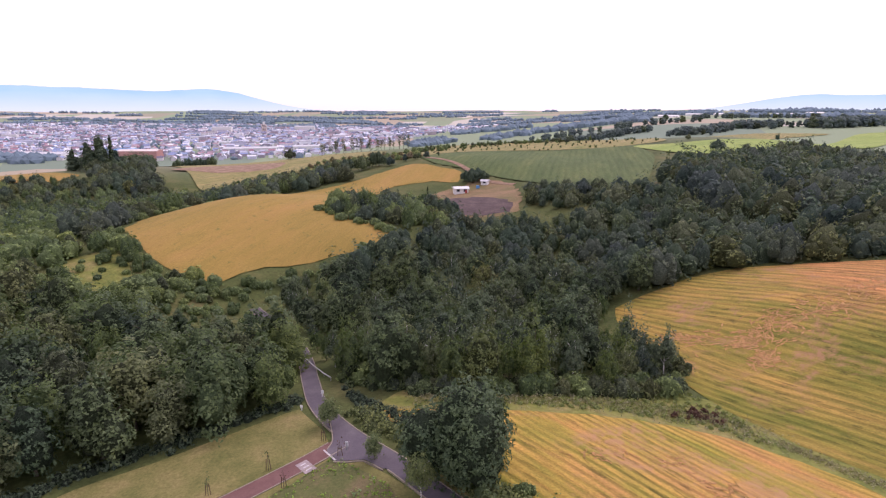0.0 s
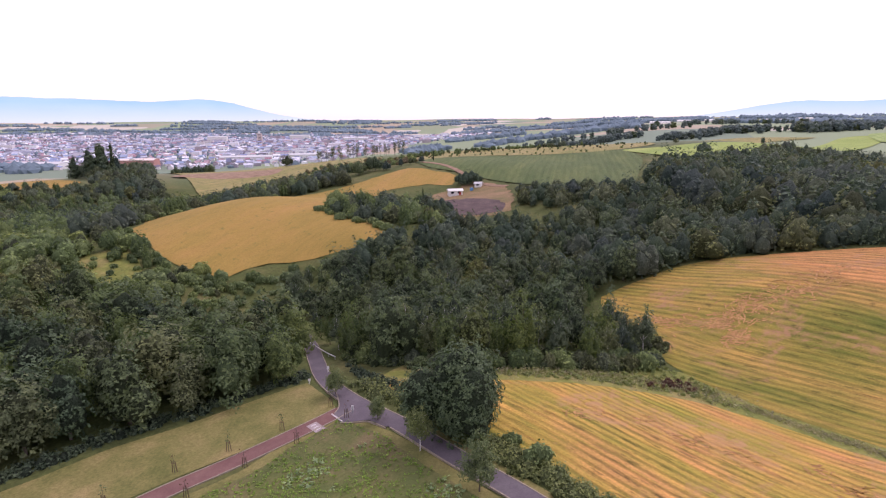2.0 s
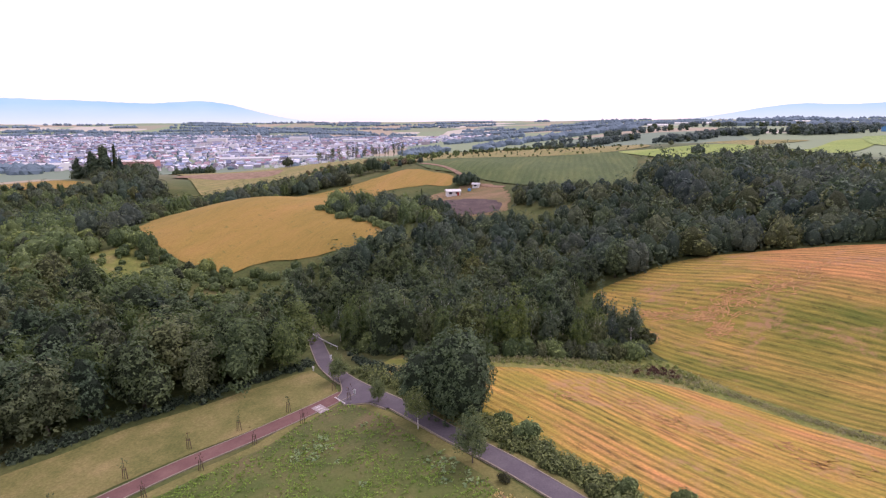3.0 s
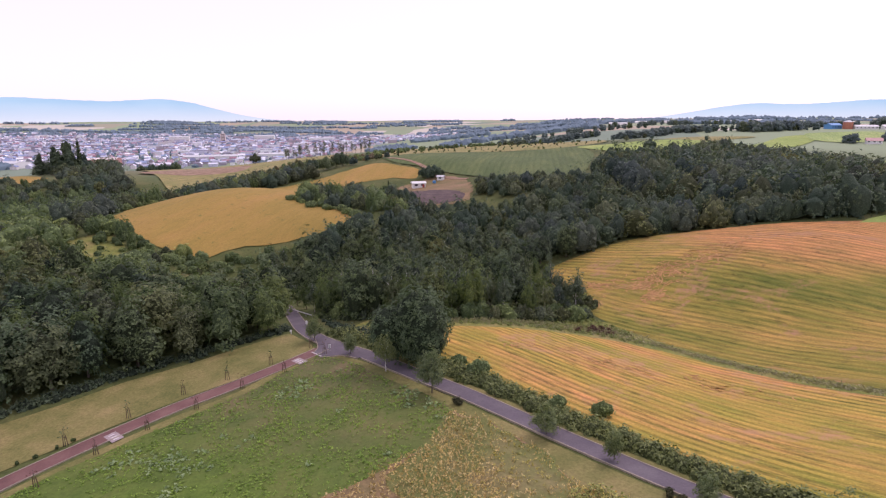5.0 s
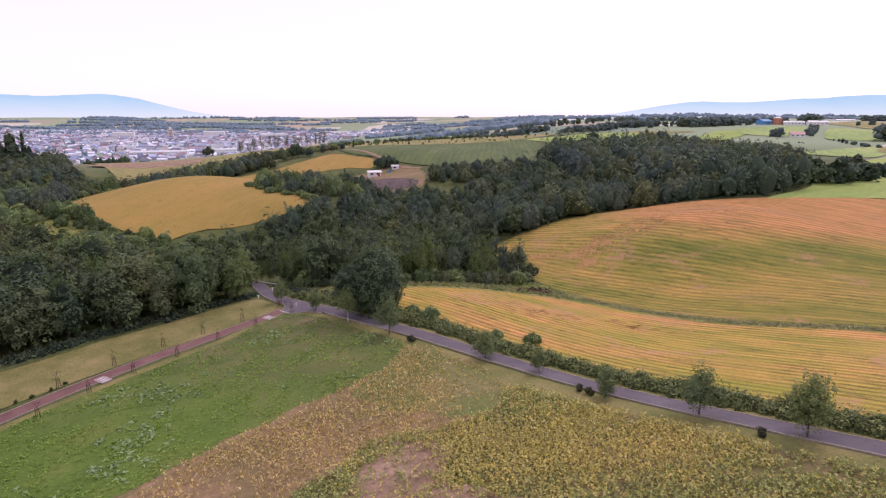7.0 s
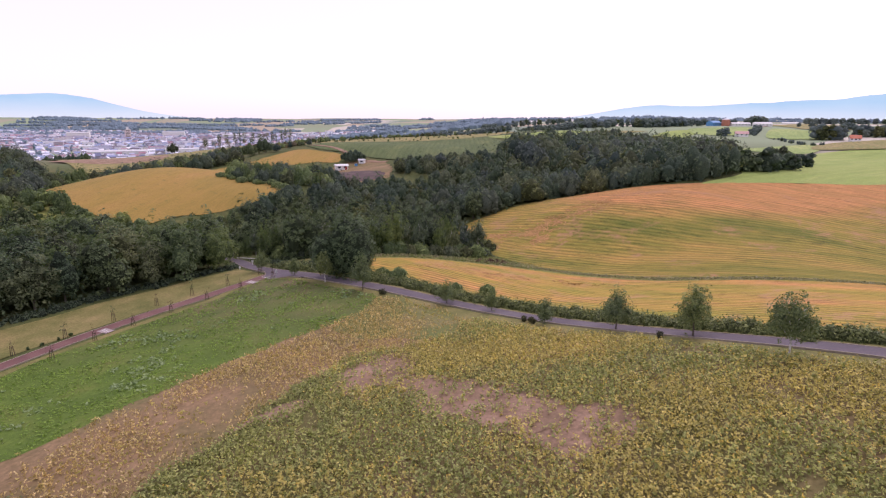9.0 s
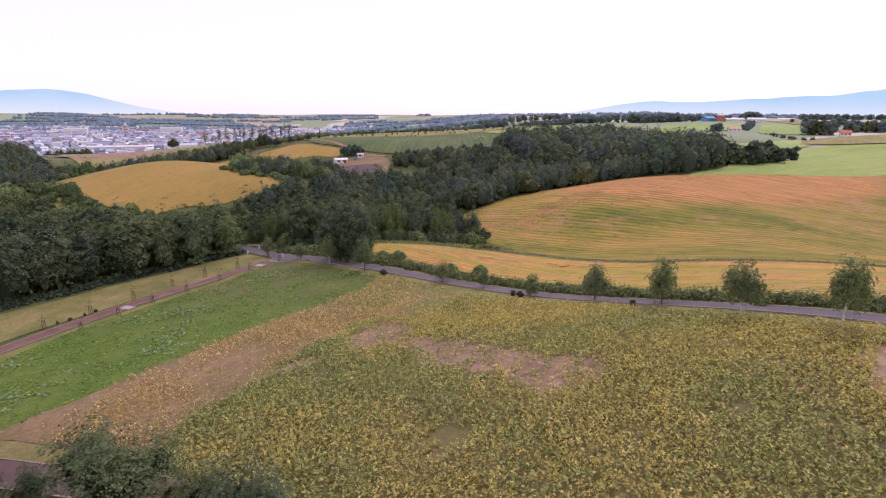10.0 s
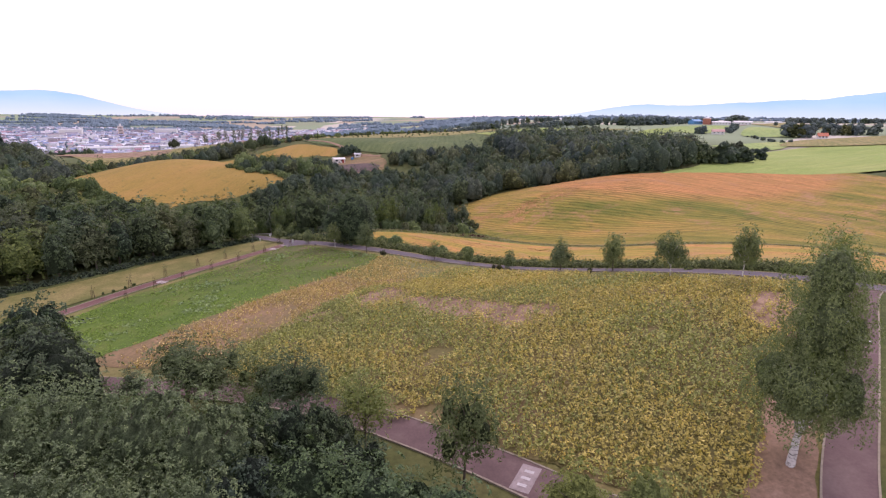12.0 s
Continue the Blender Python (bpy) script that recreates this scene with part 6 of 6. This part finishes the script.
strip += [(("rusty0", "rusty1", "shrub1", "far4")[rngs.integers(4)], x, y, rngs.uniform(1.8, 4.5), rngs.uniform(0, 6)) for x, y in spots]
spots, _ = scatter([(-92, 128), (-60, 128), (-50, 143), (-50, 152), (-72, 154), (-86, 150)], 3.2, 34)
strip += [(f"shrub{rngs.integers(3)}", x, y, rngs.uniform(1.5, 3.2), rngs.uniform(0, 6)) for x, y in spots if not near_road(x, y, 3.5)]
merged("scrub", strip, "low green bushes along field edges", "bushes")

# ---- farm and woods on the right, far off ----
M_FARFIELD = crop_mat("far_meadow", [(0.3, (0.24, 0.33, 0.12)), (0.5, (0.30, 0.38, 0.14)), (0.7, (0.38, 0.42, 0.18))], 30, 9.0, 2.0, 0.05, 0.01)
field("far_meadow", [(424, 558), (431, 524), (469, 525), (533, 581), (577, 664), (483, 653)], 16, M_FARFIELD, "bright green meadow before the farm", 0.6)
field("far_meadow", [(495, 524), (582, 614), (580, 562), (577, 504), (533, 463), (480, 436), (452, 467)], 16, M_FARFIELD, "light green meadow beyond the lane", 0.6)
field("far_meadow", [(330, 360), (402, 392), (440, 394), (408, 356), (366, 330)], 12, M_FARFIELD, "strip of green meadow behind the copse", 0.6)
field("tan_field", [(601, 586), (860, 950), (1238, 1283), (1045, 924), (626, 540)], 30, M_PALE, "tan harvested field far away", 0.6)
field("grey_crop_field", [(401, 357), (466, 400), (640, 400), (600, 330), (477, 338)], 12, M_PALE, "greyish green crop field before the red-roofed house", 0.9)
field("tan_field", [(250, 520), (330, 580), (400, 620), (330, 640), (240, 580)], 16, M_PALE, "tan ploughed field on the hill", 0.6)
lane = spline([(474, 526), (560, 620), (660, 725), (777, 852)], 12)
tagged(ribbon("lane", lane, -3, 3, 1.0, 0.8, M_KERB), "pale country lane to the farm", "road", kind="structure")
building("barn", 634, 812, 20, 24, 12, 5.5, 8.5, M_BLUEPAINT, M_BLUEPAINT, "long barn with a bright blue roof", "barn", 4)
building("barn", 668, 790, -18, 30, 10, 4, 6, M_WHITE, M_ROOFGREY, "long low white livestock barn", "barn", 6)
building("barn", 692, 768, -18, 28, 10, 4.5, 6.8, M_WHITE, M_ROOFGREY, "long low white livestock barn", "barn", 5)
root = at_ground("silo", 648, 800)
bm = bmesh.new()
bmesh.ops.create_cone(bm, cap_ends=True, segments=20, radius1=6.5, radius2=6.5, depth=11, matrix=Matrix.Translation((0, 0, 5)))
part("body", bm, plain_mat("red_brown_sheet", (0.42, 0.17, 0.11), 0.6, 0.2, 0.4), root)
bm = bmesh.new()
bmesh.ops.create_cone(bm, cap_ends=True, segments=20, radius1=6.8, radius2=1.5, depth=2.4, matrix=Matrix.Translation((0, 0, 11.7)))
part("roof", bm, M_ROOFGREY, root)
tagged(root, "squat red brown silo beside the barns", "silo")
building("farmhouse", 448, 506, -30, 13, 8, 3.2, 5.6, M_WHITE, plain_mat("pink_roof", (0.50, 0.30, 0.28), 0.6, 0.15, 0.5), "white farmhouse with a pinkish roof among trees", "house", 3)
building("farmhouse", 500, 412, -35, 9, 7, 3.0, 5.8, M_WHITE, plain_mat("orange_roof", (0.50, 0.17, 0.10), 0.6, 0.15, 0.5), "farmhouse with an orange red roof before trees", "house", 3)
FARTREES = []
for pts, n, wide, lo, hi in (
        ([(428, 512), (436, 522)], 6, 5, 8, 12), ([(466, 512), (500, 550), (545, 596)], 26, 5, 4, 8), ([(440, 715), (490, 735), (545, 760)], 55, 20, 11, 16), ([(560, 830), (680, 900), (770, 940)], 40, 16, 10, 14),
        ([(715, 822), (745, 845)], 14, 12, 14, 20), ([(448, 456), (430, 398), (440, 388)], 30, 3, 2, 4.5), ([(486, 440), (496, 428)], 6, 5, 12, 19), ([(548, 470), (556, 440), (600, 415), (650, 400)], 34, 14, 9, 15),
        ([(1290, 1320), (1430, 1220), (1600, 1120)], 90, 30, 13, 19), ([(250, 640), (350, 720), (430, 760)], 120, 22, 6, 11), ([(700, 700), (705, 702)], 2, 3, 7, 9), ([(760, 740), (764, 742)], 2, 3, 7, 9), ([(640, 560), (646, 556)], 3, 4, 8, 11),
        ([(120, 690), (190, 745), (260, 780)], 110, 26, 6, 11), ([(60, 900), (260, 980), (420, 1010)], 44, 40, 10, 14), ([(480, 1250), (700, 1350), (900, 1380)], 50, 45, 10, 15),
        ([(172, 153), (186, 157), (205, 163)], 15, 5, 8, 13), ([(212, 168), (218, 172)], 3, 3, 6, 8)):
    line_pts = np.array(spline(pts, 4))
    for _ in range(n):
        x, y = line_pts[rngs.integers(len(line_pts))] + rngs.normal(size=2) * wide * 0.5
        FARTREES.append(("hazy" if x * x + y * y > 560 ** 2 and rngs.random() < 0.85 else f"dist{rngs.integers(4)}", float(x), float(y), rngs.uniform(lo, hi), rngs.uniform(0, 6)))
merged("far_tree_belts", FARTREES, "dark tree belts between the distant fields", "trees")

# ---- woods on the plain, as low-cut canopy heaps ----


def canopy(name, spots, label, material):
    """Distant woods: many lumpy crowns on the land, x, y, radius, tall."""
    V, F, base = [], [], 0
    f0 = np.array(ICO1_F)
    for x, y, r, t in spots:
        z = h(x, y)
        v = ICO1_V * np.array([r, r, t]) * rngs.uniform(0.75, 1.2, len(ICO1_V))[:, None] + np.array([x, y, z + t * 0.2])
        V.append(v)
        F.append(f0 + base)
        base += len(v)
    return tagged(new(name, mesh_from(name, np.vstack(V), np.vstack(F).tolist(), [material])), label, "woodland", kind="stuff")


# Pale blue stands for air haze put into the canopy colour.
M_FARCANOPY = plain_mat("hazed_distant_canopy", (0.155, 0.215, 0.255), 0.95, 0.35, 0.02)
far_wood = []
belts = [(-1100, 2760, 1300, 45, 8, 240), (-420, 2330, 420, 50, 5, 130), (300, 2300, 600, 90, 5, 200), (100, 1700, 240, 60, 20, 110), (600, 1900, 500, 80, 0, 180), (250, 1300, 380, 60, 10, 150),
         (900, 1450, 420, 50, -10, 120), (-60, 1280, 120, 40, 60, 60), (-1250, 1000, 500, 50, 35, 120), (-780, 880, 260, 40, -8, 90), (1900, 2000, 900, 90, -30, 170)]
for k in range(125):
    az, rr = rngs.uniform(-44, 52) if k < 80 else rngs.uniform(-44, 6), rngs.uniform(2400, 4300)
    belts.append((rr * math.sin(radians(az)), rr * math.cos(radians(az)), rngs.uniform(90, 420), rngs.uniform(15, 60), rngs.uniform(-20, 20) - az * 0.5, int(rngs.uniform(18, 55))))
for cx, cy, length, wide, turn, n in belts:
    c, s = math.cos(radians(turn)), math.sin(radians(turn))
    for _ in range(n):
        u, w = rngs.uniform(-0.5, 0.5) * length, rngs.normal() * wide * 0.4
        far_wood.append((cx + u * c - w * s, cy + u * s + w * c, rngs.uniform(7, 16), rngs.uniform(7, 13)))
canopy("distant_woods", far_wood, "woods across the distant plain, blue with painted haze", M_FARCANOPY)

# ---- the town on the plain ----
WALL_COLS = [(0.72, 0.70, 0.76), (0.86, 0.86, 0.90), (0.88, 0.88, 0.90), (0.44, 0.38, 0.42), (0.72, 0.68, 0.68), (0.36, 0.33, 0.38), (0.60, 0.60, 0.72)]
ROOF_COLS = [(0.26, 0.31, 0.48), (0.36, 0.21, 0.25), (0.42, 0.43, 0.53), (0.18, 0.20, 0.29), (0.70, 0.71, 0.80), (0.31, 0.39, 0.55), (0.44, 0.31, 0.34), (0.50, 0.52, 0.62), (0.22, 0.19, 0.24), (0.80, 0.81, 0.86), (0.13, 0.14, 0.19)]
M_TOWNWALL, M_TOWNROOF = palette_mat("town_walls", WALL_COLS), palette_mat("town_roofs", ROOF_COLS)
M_TOWNWALLS, M_TOWNROOFS = palette_mat("town_walls_far", WALL_COLS, True), palette_mat("town_roofs_far", ROOF_COLS, True)
TOWN = [(-880, 905), (-640, 885), (-440, 880), (-270, 960), (-190, 1180), (-150, 1500), (-60, 1800), (150, 2050), (-100, 2250), (-500, 2450), (-950, 2560), (-1500, 2500), (-1900, 2250), (-1500, 1500), (-1200, 1150)]
town, rngt = scatter(TOWN, 17.5, 41)
town.sort(key=lambda p: p[1] + 0.2 * abs(p[0]))
HOUSE = []
for sx, sy, eave, ridge in ((9, 7, 4.6, 6.8), (11, 8, 5.2, 7.6), (8, 7, 5.6, 8.2), (14, 9, 4.4, 6.2)):
    me_w, me_r = bpy.data.meshes.new("wall"), bpy.data.meshes.new("roof")
    for bm, me, m in ((walls(sx, sy, eave, ridge - 0.05), me_w, M_TOWNWALL), (gable(sx, sy, eave, ridge), me_r, M_TOWNROOF)):
        bm.to_mesh(me)
        bm.free()
        me.materials.append(m)
    HOUSE.append((me_w, me_r))
TV, TF, TI, tb = [], [], [], 0
for i, (x, y) in enumerate(town):
    turn = radians(18 + 90 * rngt.integers(2)) + rngt.normal() * 0.06
    if i < 260:
        root = new("house")
        root.matrix_basis = Matrix.Translation((x, y, h(x, y))) @ Matrix.Rotation(turn, 4, "Z")
        for nm, me in zip(("wall", "roof"), HOUSE[rngt.integers(4)]):
            o = new(nm, me)
            o.parent = root
        tagged(root, "small town house with a painted metal roof", "house", "houses of the town")
        continue
    big = rngt.random() < 0.07
    sx, sy = (rngt.uniform(18, 42), rngt.uniform(11, 18)) if big else (rngt.uniform(8, 14), rngt.uniform(7, 10))
    ev = rngt.uniform(6, 13) if big else rngt.uniform(4, 6.5)
    ri = ev + (0.6 if big else rngt.uniform(1.6, 3.0))
    c, s = math.cos(turn), math.sin(turn)
    hx, hy, z = sx / 2, sy / 2, h(x, y)
    w = [(-hx, -hy, -1), (hx, -hy, -1), (hx, hy, -1), (-hx, hy, -1), (-hx, -hy, ev), (hx, -hy, ev), (hx, hy, ev), (-hx, hy, ev), (-hx, 0, ri - 0.1), (hx, 0, ri - 0.1)]
    r = [(-hx - .4, -hy - .4, ev - .2), (hx + .4, -hy - .4, ev - .2), (hx + .4, 0, ri), (-hx - .4, 0, ri), (hx + .4, hy + .4, ev - .2), (-hx - .4, hy + .4, ev - .2)]
    TV += [(x + a * c - b * s, y + a * s + b * c, z + d) for a, b, d in w + r]
    TF += [tuple(tb + k for k in q) for q in ((0, 1, 5, 4), (1, 2, 6, 9, 5), (2, 3, 7, 6), (3, 0, 4, 8, 7))] + [tuple(tb + 10 + k for k in q) for q in ((0, 1, 2, 3), (3, 2, 4, 5))]
    TI += [0] * 4 + [1] * 2
    tb += 16
tagged(new("town_houses", mesh_from("town_houses", TV, TF, [M_TOWNWALLS, M_TOWNROOFS], TI)), "crowded pale houses of a town on the plain", "houses", kind="stuff")
trees_t, _ = scatter(TOWN, 38, 43)
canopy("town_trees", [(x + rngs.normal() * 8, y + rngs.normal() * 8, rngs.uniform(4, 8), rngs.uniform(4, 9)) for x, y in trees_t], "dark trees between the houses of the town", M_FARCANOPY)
M_TOWER = plain_mat("tan_concrete", (0.72, 0.62, 0.57), 0.8, 0.15, 0.05)
root = at_ground("tower_block", -640, 1850, 18)
part("wall", box(16, 16, 32, -2, 0.5), M_TOWER, root)
part("roof", moved(box(7, 7, 8, 30, 0.4), 0, 0), M_WHITE, root)
for k in range(6):
    part("window", moved(box(11, 0.3, 1.6, 3 + k * 4.6), 0, -8.05), M_DARKGLASS, root)
tagged(root, "tall tan tower block rising over the town", "building")
for x, y, turn, sx, sy, ev, wall, roof, label in (
        (-395, 1060, 14, 95, 30, 9, M_WHITE, M_ROOFGREY, "very long low white hall at the town's edge"), (-300, 1120, 14, 60, 26, 9, M_WHITE, M_ROOFGREY, "long low white hall at the town's edge"),
        (-520, 905, 6, 62, 26, 15, plain_mat("dusty_pink_render", (0.46, 0.25, 0.22), 0.8, 0.15, 0.1), M_TOWER, "dusty pink apartment block of the town"),
        (-690, 920, -8, 90, 34, 9, M_WHITE, M_ROOFGREY, "wide flat pale warehouse of the town"), (-610, 1000, 5, 60, 26, 9, M_WHITE, M_BLUEPAINT, "warehouse with a pale blue roof in the town"),
        (-780, 1850, 12, 60, 24, 20, M_WHITE, M_ROOFGREY, "large white public building of the town"), (-560, 2050, 8, 70, 24, 18, M_WHITE, M_ROOFGREY, "large white public building of the town"),
        (-330, 1900, 8, 80, 24, 12, M_WHITE, M_ROOFGREY, "long white building of the town")):
    building("hall", x, y, turn, sx, sy, ev, ev + 2.2, wall, roof, label, "building", 6)

for i in range(12):
    az, rr = radians(20 + i * 2.3), 1750 + 120 * ((i * 7) % 6)
    building("greenhouse", rr * math.sin(az), rr * math.cos(az), -30 + 12 * (i % 3), 55, 14, 3.5, 6, M_WHITE, M_WHITE, "long white greenhouse on the distant plain", "greenhouse", 3, "distant greenhouses")

# ---- mountains, far behind everything ----


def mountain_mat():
    m, nt, bsdf = mat("painted_haze_mountain")
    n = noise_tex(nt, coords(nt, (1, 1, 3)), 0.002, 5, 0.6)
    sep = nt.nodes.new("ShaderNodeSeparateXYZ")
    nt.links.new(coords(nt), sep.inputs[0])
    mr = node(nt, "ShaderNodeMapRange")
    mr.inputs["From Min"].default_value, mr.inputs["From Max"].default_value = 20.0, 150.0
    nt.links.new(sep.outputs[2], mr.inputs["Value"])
    # Haze is painted into the colour: pale blue crest, whiter towards the base.
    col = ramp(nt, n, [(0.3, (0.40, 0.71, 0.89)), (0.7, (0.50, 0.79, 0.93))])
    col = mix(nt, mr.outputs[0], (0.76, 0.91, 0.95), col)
    # The range glows by itself and takes no light from sun or sky.
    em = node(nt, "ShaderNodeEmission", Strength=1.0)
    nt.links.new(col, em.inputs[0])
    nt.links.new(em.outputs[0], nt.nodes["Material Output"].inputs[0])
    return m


def mountains(name, skyline, label, dist=4650):
    """A range seen from afar: skyline gives bearing and height of its crest."""
    a0, a1 = skyline[0][0], skyline[-1][0]
    n = 260
    v, f = [], []
    for i in range(n):
        a = a0 + (a1 - a0) * i / (n - 1)
        rise = sum(np.interp(a + d, [p[0] for p in skyline], [p[1] for p in skyline]) for d in (-0.9, -0.4, 0, 0.4, 0.9)) / 5
        rise += (rise / 160) * (5 * noise.noise((a * 0.6, 0, 2.0)) + 2.5 * noise.noise((a * 2.2, 5.0, 0)))
        for dd, zz in ((0, -60), (30, rise * 0.45), (60, rise * (0.72 + 0.1 * noise.noise((a * 0.8, 3.0, 0)))), (90, rise), (140, -60)):
            r = dist + dd
            v.append((r * math.sin(radians(a)), r * math.cos(radians(a)), zz))
    for i in range(n - 1):
        for k in range(4):
            f.append((i * 5 + k, (i + 1) * 5 + k, (i + 1) * 5 + k + 1, i * 5 + k + 1))
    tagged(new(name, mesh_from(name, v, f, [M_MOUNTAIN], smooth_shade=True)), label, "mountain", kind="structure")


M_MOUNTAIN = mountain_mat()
mountains("backdrop_west", [(-62, 150), (-50, 184), (-40, 188), (-32, 172), (-28.5, 156), (-25.5, 174), (-23.6, 182), (-21.5, 158), (-19.2, 104), (-16.8, 56), (-14, 24), (-9, -20)], "glowing backdrop of a volcano beyond the town, haze painted in pale blue")
mountains("backdrop_east", [(18, -20), (23, 40), (26, 78), (28.7, 120), (31.3, 143), (33.8, 130), (36, 134), (38.6, 150), (41, 156), (42.9, 172), (45, 168), (47, 190), (49.5, 214), (54, 250), (60, 230), (76, 180)], "glowing backdrop of a mountain range, haze painted in pale blue")
